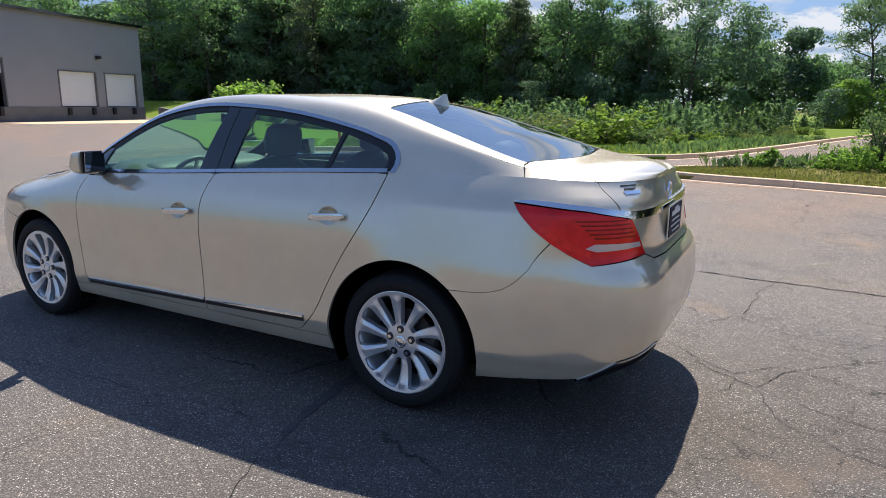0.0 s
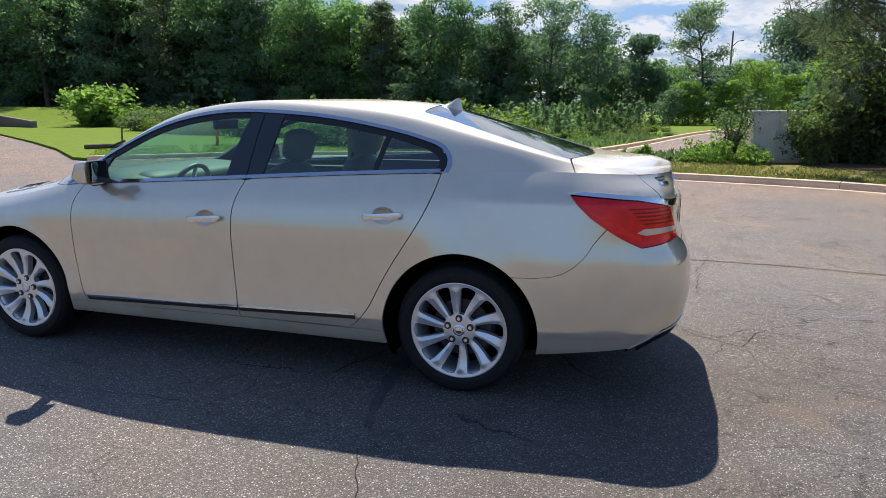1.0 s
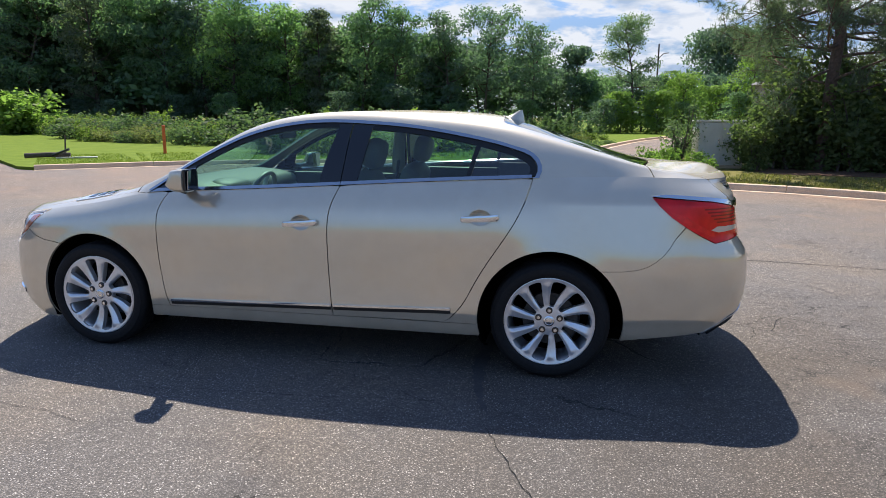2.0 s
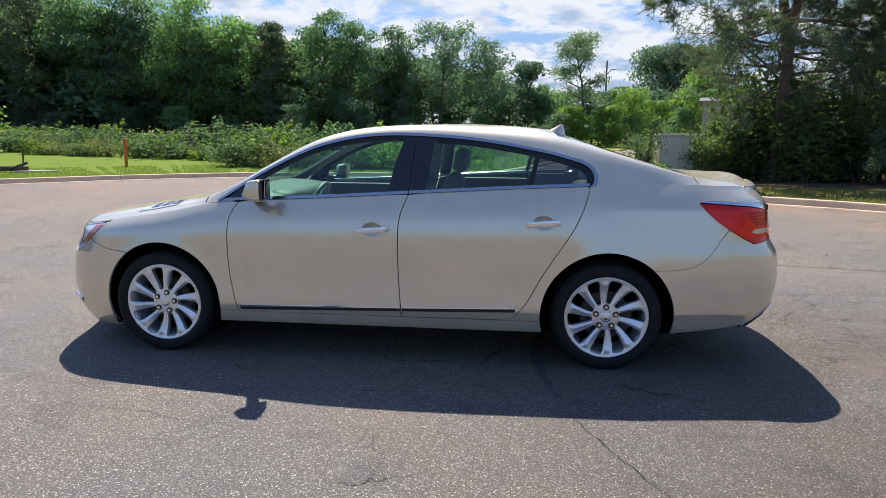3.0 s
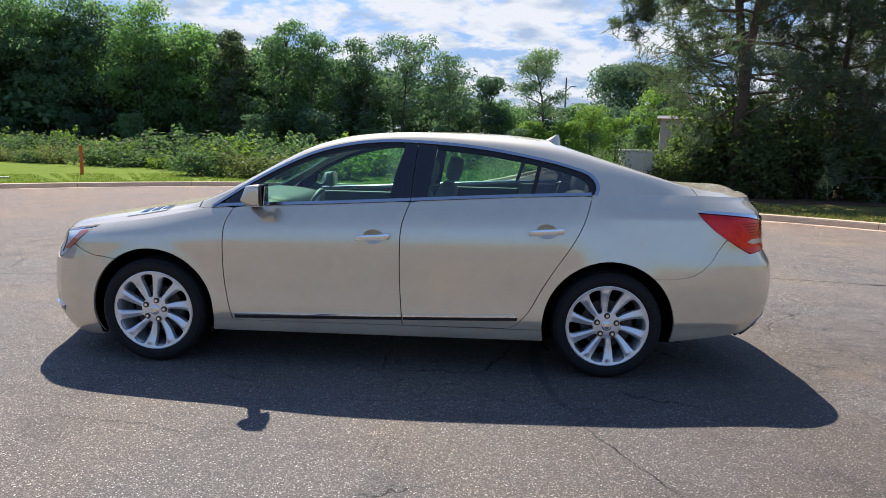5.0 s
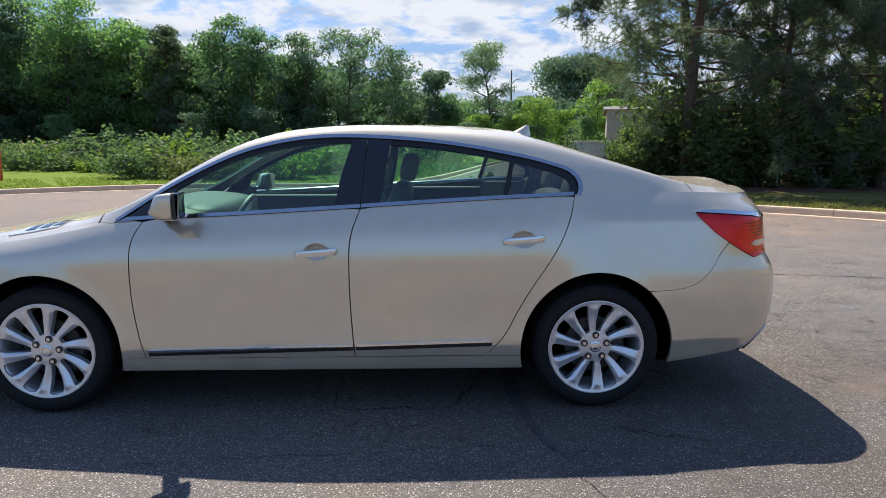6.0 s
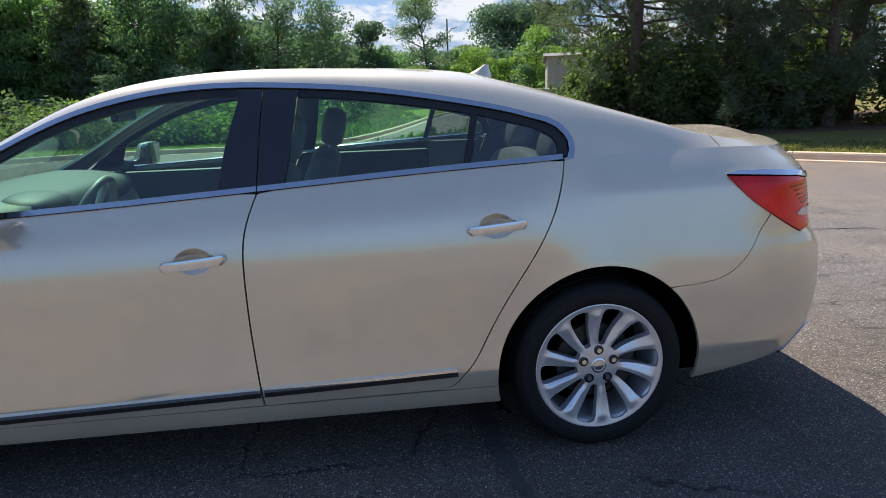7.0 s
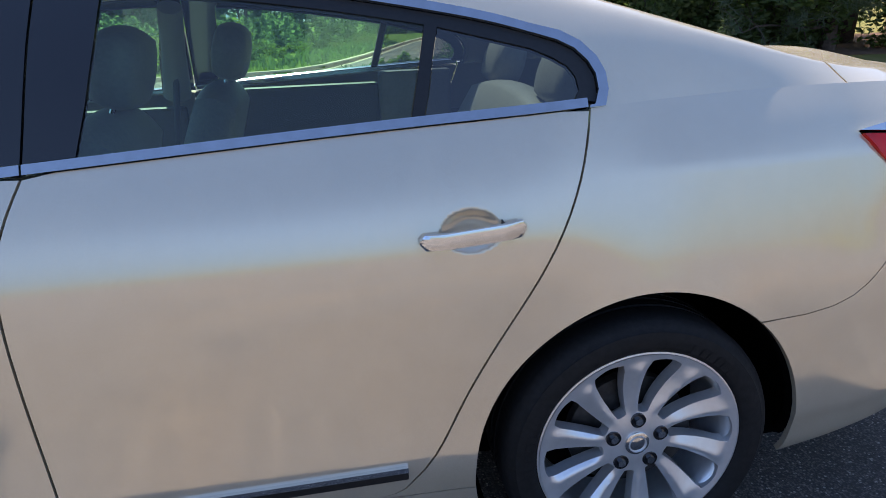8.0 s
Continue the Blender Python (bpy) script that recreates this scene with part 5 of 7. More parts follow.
def surface_mesh(poly, surf, step=0.03, lift=0.0, aspect=1.0, flange=0.014, dense=()):
    """Triangulates the polygon in surface coordinates and lays it on the surface. Returns vertices, faces, normals."""
    from mathutils import geometry
    b = resample([(p[0], p[1] * aspect) for p in poly], step)
    arr = np.array(b)
    lo, hi = arr.min(0), arr.max(0)
    gx, gy = np.meshgrid(np.arange(lo[0] + step / 2, hi[0], step), np.arange(lo[1] + step / 2, hi[1], step))
    g = np.stack([gx.ravel(), gy.ravel()], 1)
    if len(g):
        g = g[inside_poly(g, b)]
        d = np.min(np.hypot(g[:, None, 0] - arr[None, :, 0], g[:, None, 1] - arr[None, :, 1]), axis=1) if len(g) else np.zeros(0)
        g = g[d > step * 0.55]
    for cu, cz, ru, rz, fine in dense:
        keep = np.hypot((g[:, 0] - cu) / ru, (g[:, 1] - cz) / rz) > 1
        dx, dz = np.meshgrid(np.arange(-ru, ru, fine), np.arange(-rz, rz, fine))
        e = np.stack([dx.ravel() + cu, dz.ravel() + cz], 1)
        e = e[np.hypot((e[:, 0] - cu) / ru, (e[:, 1] - cz) / rz) < 0.97]
        g = np.concatenate([g[keep], e])
    pts = [Vector(p) for p in b] + [Vector((float(p[0]), float(p[1]))) for p in g]
    n = len(b)
    r = geometry.delaunay_2d_cdt(pts, [], [list(range(n))], 1, 1e-6)
    co, faces = r[0], r[2]
    V, NR = [], []
    for c in co:
        p, q = c.x, c.y / aspect
        h = 0.002
        du = surf(p + h, q) - surf(p - h, q)
        dq = surf(p, q + h / aspect) - surf(p, q - h / aspect)
        nr = du.cross(dq)
        if nr.length < 1e-12:
            nr = Vector((0, -1, 0))
        nr.normalize()
        V.append(surf(p, q) + nr * lift)
        NR.append(nr)
    ctr = Vector((0.1, 0, 0.7))
    if sum((v - ctr).dot(k) for v, k in zip(V, NR)) < 0:
        NR = [-k for k in NR]
    if lift and sum((v - ctr).dot(k) for v, k in zip(V, NR)) < 0:
        NR = [-k for k in NR]
    F = []
    for f in faces:
        f = list(f)
        a, bb, cc = V[f[0]], V[f[1]], V[f[2]]
        if (bb - a).cross(cc - a).dot(NR[f[0]]) < 0:
            f.reverse()
        F.append(f)
    if flange:
        cnt = {}
        for f in F:
            for i in range(len(f)):
                e = (f[i], f[(i + 1) % len(f)])
                cnt[tuple(sorted(e))] = None if tuple(sorted(e)) in cnt else e
        for e in cnt.values():
            if e is None:
                continue
            i, j = e
            if abs(V[i].y) < 0.003 and abs(V[j].y) < 0.003:
                continue
            t = (V[j] - V[i])
            if t.length < 1e-9:
                continue
            side = t.cross(NR[i]).normalized()
            k = len(V)
            V += [V[i].copy(), V[j].copy(), V[j] - NR[j] * flange, V[i] - NR[i] * flange]
            NR += [side] * 4
            F.append([k + 1, k, k + 3, k + 2])
    return V, F, NR


def car_part(name, poly, surf, material, parent, label="", both=True, step=0.03, lift=0.0, aspect=1.0, flange=0.014, dense=()):
    """A body panel on the driver's side, and its mirror image on the other."""
    V, F, NR = surface_mesh(poly, surf, step, lift, aspect, flange, dense)
    ob = mesh_ob(name, V, F, material, parent, label, normals=NR)
    if both:
        mesh_ob(name, [(v.x, -v.y, v.z) for v in V], [f[::-1] for f in F], material, parent, label, normals=[(k.x, -k.y, k.z) for k in NR])
    return ob


def car_whole(name, poly, surf, material, parent, label="", step=0.03, lift=0.0, aspect=1.0, flange=0.014):
    """A panel that crosses the centre line: both halves in one mesh."""
    V, F, NR = surface_mesh(poly, surf, step, lift, aspect, flange)
    n = len(V)
    V2 = V + [Vector((v.x, -v.y, v.z)) for v in V]
    F2 = F + [[i + n for i in f[::-1]] for f in F]
    return mesh_ob(name, V2, F2, material, parent, label, normals=NR + [Vector((k.x, -k.y, k.z)) for k in NR])


car = empty("sedan_car", Matrix(), "champagne metallic four-door sedan parked on asphalt", "car")
GAP = 0.0028


def side(pts):
    """Side-view points (x, z) into girth coordinates."""
    return [(u_at(x, z), z) for x, z in pts]


def arch(cx, r, z0, z1, n=30, rear_to_front=True):
    """Points of a wheel arch from the height z0 on one side over the top to z1 on the other."""
    a0 = math.asin((z0 - HUB_Z) / r)
    a1 = math.pi - math.asin((z1 - HUB_Z) / r)
    pts = [(cx + r * math.cos(a0 + (a1 - a0) * i / n), HUB_Z + r * math.sin(a0 + (a1 - a0) * i / n)) for i in range(n + 1)]
    return pts if rear_to_front else pts[::-1]


DOOR_F = [(-0.905, 0.994), (-0.937, 0.93), (-0.953, 0.81), (-0.950, 0.58), (-0.925, 0.41), (-0.900, 0.302)]
DOOR_M = [(0.193, 1.056), (0.152, 0.94), (0.140, 0.80), (0.144, 0.56), (0.163, 0.304)]
DOOR_R = [(1.300, 1.116), (1.268, 1.007), (1.203, 0.868), (1.097, 0.702), (0.985, 0.511), (0.915, 0.39), (0.875, 0.345)]
R_ARCH, F_ARCH = 0.402, 0.400


def shoulder_line(x0, x1, n=40, drop=0.0):
    out = []
    for i in range(n + 1):
        x = x0 + (x1 - x0) * i / n
        out.append((x, Z_SHOULDER(x) - drop))
    return out


def shift(pts, dx):
    return [(x + dx, z) for x, z in pts]


def offset_poly(pts, d):
    """Moves a closed outline outwards (d > 0) in its plane."""
    n = len(pts)
    a = sum(pts[i][0] * pts[(i + 1) % n][1] - pts[(i + 1) % n][0] * pts[i][1] for i in range(n))
    s = 1 if a > 0 else -1
    out = []
    for i in range(n):
        p, q = Vector(pts[i - 1]), Vector(pts[(i + 1) % n])
        t = (q - p).normalized()
        out.append((pts[i][0] + t.y * d * s, pts[i][1] - t.x * d * s))
    return out


def body_panels():
    f, m, r = curve_pts(DOOR_F), curve_pts(DOOR_M), curve_pts(DOOR_R)
    # doors
    rb = [(0.858, 0.326), (0.835, 0.314), (0.80, 0.307)]
    fd = shift(f, GAP) + shift(m, -GAP)[::-1] + shoulder_line(m[0][0] - GAP, f[0][0] + GAP, 20, 0.0005)[1:-1]
    front_door = car_part("front_door", side(fd), P, PAINT, car, dense=[(u_at(-0.023, 0.85), 0.85, 0.075, 0.052, 0.0055)])
    rd = shift(m, GAP) + shift(rb, -GAP)[::-1] + shift(r, -GAP)[::-1] + shoulder_line(r[0][0] - GAP, m[0][0] + GAP, 20, 0.0005)[1:-1]
    rear_door = car_part("rear_door", side(rd), P, PAINT, car, dense=[(u_at(1.023, 0.91), 0.91, 0.075, 0.052, 0.0055)])
    # rocker sill
    zr = 0.300
    rear_low = [(AXLE - math.sqrt(R_ARCH ** 2 - (z - HUB_Z) ** 2), z) for z in (0.235, 0.27, 0.30, 0.33)]
    front_low = [(-AXLE + math.sqrt(F_ARCH ** 2 - (z - HUB_Z) ** 2), z) for z in (0.30, 0.27, 0.235)]
    sill = [(front_low[-1][0] + 0.01, 0.228)] + [(rear_low[0][0] - 0.005, 0.228)] + rear_low[:3] + [(0.80, zr), (0.3, zr), (-0.3, zr), (-0.9, zr)] + front_low
    car_part("rocker_sill", side(sill), P, PAINT, car)
    # front wing
    fa = arch(-AXLE, F_ARCH, 0.302, 0.662, 36)
    seam = [(-1.70, 0.668), (-1.80, 0.677), (-1.88, 0.700), (-1.952, 0.736)]
    wing = [(f[-1][0] - GAP, 0.302)] + shift(f, -GAP)[::-1][1:] + shoulder_line(f[0][0] - GAP, -1.785, 20)[1:] + [(-1.835, 0.832)] + seam[::-1] + fa[::-1]
    car_part("front_wing", side(wing), P, PAINT, car)
    # front bumper
    nose = [(u_nose(0.0), 0.16), (u_nose(0.0), 0.50)] + [(u_nose(y), 0.50 + (0.665 - 0.50) * y / 0.55) for y in (0.1, 0.3, 0.45, 0.55)]
    fb = [(-AXLE - math.sqrt(F_ARCH ** 2 - (z - HUB_Z) ** 2), z) for z in np.linspace(0.155, 0.658, 18)]
    low = side([(-1.80, 0.145), (-1.95, 0.135), (-2.1, 0.145)])
    bump_poly = side(fb) + side([(-1.70, 0.664), (-1.80, 0.673), (-1.88, 0.696), (-1.957, 0.730), (-2.03, 0.671), (-2.097, 0.626)]) + [(u_nose(0.572), 0.655)] + nose[::-1] + low[::-1]
    car_whole("front_bumper", bump_poly, P, PAINT, car)
    grille = [(u_nose(0.0), 0.505)] + [(u_nose(y), 0.505 + 0.165 * y / 0.55) for y in (0.1, 0.3, 0.45, 0.52)] + [(u_nose(0.40), 0.77), (u_nose(0.2), 0.772), (u_nose(0.0), 0.772)]
    car_whole("grille", grille, P, CHROME, car, "chrome waterfall grille", lift=-0.004)
    head = side([(-1.79, 0.858), (-1.84, 0.832), (-1.957, 0.735), (-2.03, 0.677), (-2.095, 0.632)]) + [(u_nose(0.57), 0.662), (u_nose(0.50), 0.70), (u_nose(0.42), 0.765)] + side([(-2.095, 0.806), (-2.02, 0.822), (-1.92, 0.840)])
    hl = car_part("headlight", head, P, LENSGLASS, car, "clear headlight with amber side lamp", lift=0.003, step=0.02, flange=0.004)
    car_part("lamp_bezel", offset_poly(head, -0.001), P, GLOSSBLACK, hl, "black lamp bezel", lift=-0.014, step=0.02)
    car_part("reflector", offset_poly(head, -0.013), P, HEADCHROME, hl, "bright headlight reflector", lift=-0.006, step=0.02)
    amb = side([(-1.868, 0.828), (-1.930, 0.818), (-1.985, 0.760), (-2.055, 0.700), (-2.045, 0.690), (-1.985, 0.716), (-1.930, 0.760)])
    car_part("side_lamp", amb, P, AMBER, hl, "amber side lamp", lift=-0.001, step=0.015, flange=0.004)
    for k in range(2):
        x0 = -2.075 - 0.07 * k
        div = side([(x0, 0.672), (x0 - 0.012, 0.672), (x0 + 0.008, 0.79), (x0 + 0.02, 0.79)])
        car_part("lamp_divider", div, P, GLOSSBLACK, hl, lift=-0.003, step=0.015)
    fog = side([(-2.065, 0.315), (-2.185, 0.330), (-2.21, 0.318), (-2.20, 0.292), (-2.09, 0.278)])
    fg = car_part("fog_trim", fog, P, GLOSSBLACK, car, "dark fog lamp trim with a bright line", lift=0.004, step=0.015)
    fog = side([(-2.070, 0.317), (-2.185, 0.332), (-2.20, 0.322), (-2.09, 0.307)])
    car_part("bright_line", fog, P, CHROME, fg, lift=0.008, step=0.012)
    # rear quarter
    ra = arch(AXLE, R_ARCH, 0.638, 0.3035, 40)
    seam_r = [(1.74, 0.6385), (1.80, 0.640), (1.876, 0.650), (1.930, 0.668), (1.968, 0.692), (2.044, 0.775), (2.120, 0.884)]
    tl = [(1.945, 1.028), (1.985, 0.984), (2.04, 0.934), (2.114, 0.884), (2.19, 0.840), (2.283, 0.793)]
    q1 = seam_r + [(2.104, 0.891), (2.036, 0.939), (1.98, 0.988), (1.940, 1.034)] + [(2.10, 1.038), (2.20, 1.031), (2.262, 1.025)]
    q2 = shoulder_line(2.30, r[0][0] + GAP, 40) + shift(r, GAP)[1:] + shift(rb, GAP) + [(0.79, 0.3035)] + ra[::-1]
    car_part("quarter_panel", side(q1) + [(u_rear(0.664), 1.010), (u_rear(0.695), 1.119)] + side(q2), P, PAINT, car)
    # rear lamp
    inner = [(u_rear(0.535), 0.822), (u_rear(0.57), 0.90), (u_rear(0.607), 0.972), (u_rear(0.665), 0.986)]
    lamp_poly = side(tl) + inner + side([(2.25, 1.008), (2.10, 1.020)])
    lamp = car_part("rear_light", lamp_poly, P, REDLENS, car, "wraparound red rear light", lift=0.006, step=0.02)
    clear = side([(2.252, 0.862), (2.285, 0.881), (2.36, 0.880)]) + [(u_rear(0.575), 0.878), (u_rear(0.568), 0.858)] + side([(2.36, 0.853), (2.294, 0.849)])
    car_part("reversing_lens", clear, P, CLEARLENS, lamp, "clear reversing lamp strip", lift=0.009, step=0.015)
    for k in range(5):
        z0 = 0.900 + 0.0175 * k
        band = [(u_at(2.285 - 0.018 * k, z0), z0), (u_rear(0.590 + 0.010 * k), z0 + 0.002), (u_rear(0.594 + 0.010 * k), z0 + 0.008), (u_at(2.279 - 0.018 * k, z0 + 0.007), z0 + 0.007)]
        car_part("lamp_rib", band, P, REDRIB, lamp, lift=0.0075, step=0.015)
    # dark seal round the lens
    seal = [(x + 0.004, z - 0.004) for x, z in tl]
    car_part("lens_edge", side(tl) + side(seal)[::-1], P, REDDARK, lamp, "dark edge of the lens", lift=0.0085, step=0.012, flange=0.004)
    glow = side([(2.03, 0.962), (2.10, 0.905), (2.19, 0.858), (2.272, 0.822), (2.272, 0.846), (2.20, 0.885), (2.12, 0.935)])
    car_part("lamp_reflector", glow, P, REDBRIGHT, lamp, "bright red reflector in the lens", lift=0.0075, step=0.015, flange=0.003)
    # chrome bar over the lamps and across the boot
    bar = side([(1.935, 1.034), (2.0, 1.030), (2.10, 1.024), (2.25, 1.012)]) + [(u_rear(0.67), 0.990), (u_rear(0.60), 0.976), (u_rear(0.3), 0.964), (u_rear(0.0), 0.958), (u_rear(0.0), 0.994), (u_rear(0.3), 0.999), (u_rear(0.60), 1.007), (u_rear(0.665), 1.014)] + side([(2.25, 1.030), (2.10, 1.042), (2.0, 1.045)])
    car_whole("chrome_bar", bar, P, CHROME, car, "chrome bar across the boot lid", lift=0.010, step=0.02)
    # rear bumper
    bl = [(2.02, 0.24), (1.79, 0.24)]
    barch = [(AXLE + math.sqrt(R_ARCH ** 2 - (z - HUB_Z) ** 2), z) for z in np.linspace(0.24, 0.634, 16)]
    shelf = [(u_rear(0.0), 0.775), (u_rear(0.25), 0.775), (u_rear(0.45), 0.785), (u_rear(0.53), 0.815)]
    rbp = side(barch) + side([(1.74, 0.6362), (1.80, 0.6377), (1.8765, 0.6478), (1.931, 0.6658), (1.9695, 0.6898), (2.0455, 0.7728), (2.1215, 0.8775), (2.19, 0.836), (2.283, 0.789)]) + shelf[::-1] + [(u_rear(0.0), 0.255), (u_rear(0.36), 0.255), (u_rear(0.42), 0.40), (u_rear(0.48), 0.414), (u_rear(0.60), 0.392), (u_rear(0.70), 0.372)] + side([(2.36, 0.335), (2.25, 0.285), (2.02, 0.265)])
    car_whole("rear_bumper", rbp, P, PAINT, car)
    low_v = [(u_rear(0.0), 0.25), (u_rear(0.40), 0.25), (u_rear(0.44), 0.21), (u_rear(0.0), 0.20)]
    car_whole("rear_valance", low_v, P, BLACK, car, lift=-0.01)
    up = side([(2.245, 0.281), (2.33, 0.325)]) + [(u_rear(0.70), 0.368), (u_rear(0.60), 0.388), (u_rear(0.48), 0.410), (u_rear(0.425), 0.40)]
    exob = car_part("exhaust_trim", up + [(p[0], p[1] - 0.011) for p in up[::-1]], P, BRIGHT, car, "chrome-edged exhaust outlet let into the bumper", lift=0.004, step=0.012, flange=0.03)
    car_part("exhaust_mouth", [(p[0], p[1] - 0.013) for p in up] + [(p[0], p[1] - 0.052) for p in up[:0:-1]], P, BLACK, exob, lift=-0.012, step=0.015, flange=0.02)
    car_part("exhaust_lip", [(p[0], p[1] - 0.054) for p in up[1:]] + [(p[0], p[1] - 0.061) for p in up[:0:-1]], P, BLACK, exob, lift=0.0, step=0.012, flange=0.03)
    # boot lid, tail face
    boot = [(u_rear(0.0), 0.780), (u_rear(0.25), 0.780), (u_rear(0.45), 0.790), (u_rear(0.526), 0.822), (u_rear(0.562), 0.90), (u_rear(0.598), 0.968), (u_rear(0.658), 1.016)] + [(u_rear(0.6725), 1.055), (u_rear(0.692), 1.119), (u_rear(0.6), 1.12), (u_rear(0.3), 1.12), (u_rear(0.0), 1.12)]
    boot_ob = car_whole("boot_face", boot, P, PAINT, car, step=0.025)
    return front_door, rear_door, boot_ob


FRONT_DOOR, REAR_DOOR, BOOT = body_panels()


# ---- upper body ----
DLO = spline([(-1.03, 1.000), (-0.918, 1.075), (-0.80, 1.152), (-0.668, 1.226), (-0.55, 1.285), (-0.444, 1.330), (-0.32, 1.368), (-0.21, 1.392), (0.056, 1.418), (0.30, 1.412), (0.546, 1.394), (0.784, 1.362), (1.023, 1.318), (1.12, 1.296), (1.209, 1.270)])


def uq(x):
    """Girth coordinate of an upper section at x."""
    if x >= 0:
        return float(np.interp(x / end_a(1.1, True), CXR, SR))
    return -float(np.interp(-x / end_a(0.8, False), CXF, SF))


def flank(pts):
    """Side-view points of the glasshouse (x, z) into upper-body coordinates."""
    return [(uq(x), v_at(uq(x), z)) for x, z in pts]


def upper_panels():
    AS = 0.18
    # roof side: from the window opening up to the centre; one panel from cowl to boot with the screens left open
    xs_top = list(np.linspace(-1.03, 1.20, 60))
    edge = [(uq(x), v_at(uq(x), DLO(x) + 0.0035)) for x in xs_top]
    tail = flank([(1.252, 1.262), (1.290, 1.243), (1.318, 1.214), (1.332, 1.186), (1.333, 1.155), (1.328, 1.126)])
    belt_back = [(uq(x), 0.0) for x in np.linspace(1.34, 1.95, 14)]
    ws_lo, ws_hi = -1.13, -0.30          # windscreen along the pillar, foot and head
    bl_hi, bl_lo = 1.13, 1.86            # back light along the pillar, head and foot

    def pillar_front(x):
        return 3.35 + 0.10 * smooth01(-1.1, -0.3, x)

    def pillar_back(x):
        return 3.75 - 0.30 * smooth01(1.1, 1.9, x)
    back_edge = [(uq(x), pillar_back(x)) for x in np.linspace(bl_lo + 0.055, bl_hi, 20)]
    head_b = [(uq(bl_hi - 0.02 - 0.045 * k / 8), 3.75 + (6.0 - 3.75) * k / 8) for k in range(1, 9)]
    head_f = [(uq(ws_hi + 0.02 - 0.09 * k / 8), 3.45 + (6.0 - 3.45) * k / 8) for k in range(8, 0, -1)]
    front_edge = [(uq(x), pillar_front(x)) for x in np.linspace(ws_hi, ws_lo, 20)]
    roof = edge + tail + belt_back + back_edge + head_b + head_f + front_edge + [(uq(-1.13), 0.6), (uq(-1.06), 0.02)]
    car_whole("roof_panel", roof, Q, PAINT, car, "champagne roof with pillars", aspect=AS, step=0.028)
    # back light
    bg = [(uq(x), pillar_back(x) + 0.02) for x in np.linspace(bl_hi, bl_lo + 0.05, 20)] + [(uq(1.905 + 0.075 * smooth01(0, 1, k / 8)), 3.50 + 2.5 * k / 8) for k in range(1, 9)] + [(p[0] + 0.004, p[1]) for p in head_b[::-1]]
    car_whole("rear_window", bg, Q, BACKGLASS, car, "dark tinted rear window", aspect=AS, step=0.03, lift=-0.003, flange=0.004)
    # windscreen
    wg = [(uq(x), pillar_front(x) + 0.03) for x in np.linspace(ws_lo, ws_hi, 20)] + [(p[0] - 0.004, p[1]) for p in head_f[::-1]] + [(uq(-1.20 + 0.07 * (1 - k / 8)), 3.4 + 2.6 * k / 8) for k in range(8, 0, -1)]
    car_whole("windscreen", wg, Q, GLASS, car, "clear windscreen", aspect=AS, step=0.03, lift=-0.003, flange=0.004)
    # boot deck
    deck = [(uq(1.92), 3.46)] + [(uq(1.918 + 0.075 * smooth01(0, 1, k / 8)), 3.50 + 2.5 * k / 8) for k in range(1, 9)] + [(U_REAR, 6.0)] + [(u_rear(y), 0.0) for y in np.linspace(0.0, 0.70, 30)] + [(uq(2.26), 0.9), (uq(2.2), 1.9), (uq(2.1), 2.5), (uq(2.0), 3.0)]
    car_whole("boot_lid", deck, Q, PAINT, car, "champagne boot lid with a lip", aspect=AS, step=0.025)
    wing_top = [(uq(x), 0.0) for x in np.linspace(1.955, 2.30, 12)] + [(u_rear(0.705), 0.0)] + [(uq(2.258), 0.89), (uq(2.198), 1.89), (uq(2.098), 2.49), (uq(1.998), 2.985), (uq(1.925), 3.44)]
    car_part("wing_top", wing_top, Q, PAINT, car, aspect=AS, step=0.02)
    # bonnet and wing tops
    hood = [(uq(x), 0.9) for x in np.linspace(-1.14, -1.95, 20)] + [(uq(-2.02), 0.8), (uq(-2.09), 0.5)] + [(u_nose(y), 0.0) for y in np.linspace(0.55, 0.0, 24)] + [(U_FRONT, 6.0), (uq(-1.21), 6.0)] + [(uq(-1.21 + 0.07 * (1 - k / 8)), 3.4 + 2.6 * k / 8) for k in range(7, -1, -1)]
    car_whole("bonnet", hood, Q, PAINT, car, "champagne bonnet", aspect=AS, step=0.03)
    wt = [(uq(x), 0.0) for x in np.linspace(-2.085, -1.07, 24)] + [(uq(-1.14), 0.6), (uq(-1.14), 0.86)] + [(uq(x), 0.86) for x in np.linspace(-1.2, -1.95, 18)] + [(uq(-2.02), 0.76), (uq(-2.085), 0.46)]
    car_part("wing_upper", wt, Q, PAINT, car, aspect=AS, step=0.025)
    cowl = [(uq(-1.128), 0.65)] + [(uq(-1.128), v) for v in (1.5, 2.5, 3.3)] + [(uq(-1.195 + 0.06 * (1 - k / 8)), 3.4 + 2.6 * k / 8) for k in range(0, 9)] + [(uq(-1.24), 6.0), (uq(-1.19), 3.4), (uq(-1.15), 0.7)]
    car_whole("cowl", cowl, Q, BLACK, car, aspect=AS, step=0.03, lift=-0.006)
    # portholes on the bonnet
    def hood_pts(pts):
        return [(uq(x), v_at_y(uq(x), y)) for x, y in pts]
    rim = hood_pts([(-1.635, 0.742), (-1.50, 0.748), (-1.375, 0.745), (-1.325, 0.66), (-1.335, 0.635), (-1.42, 0.63), (-1.55, 0.645), (-1.60, 0.69)])
    vent_rim = car_part("porthole_surround", rim, Q, SATIN, car, "bright bonnet vent surround", aspect=AS, step=0.015, lift=0.005, flange=0.008)
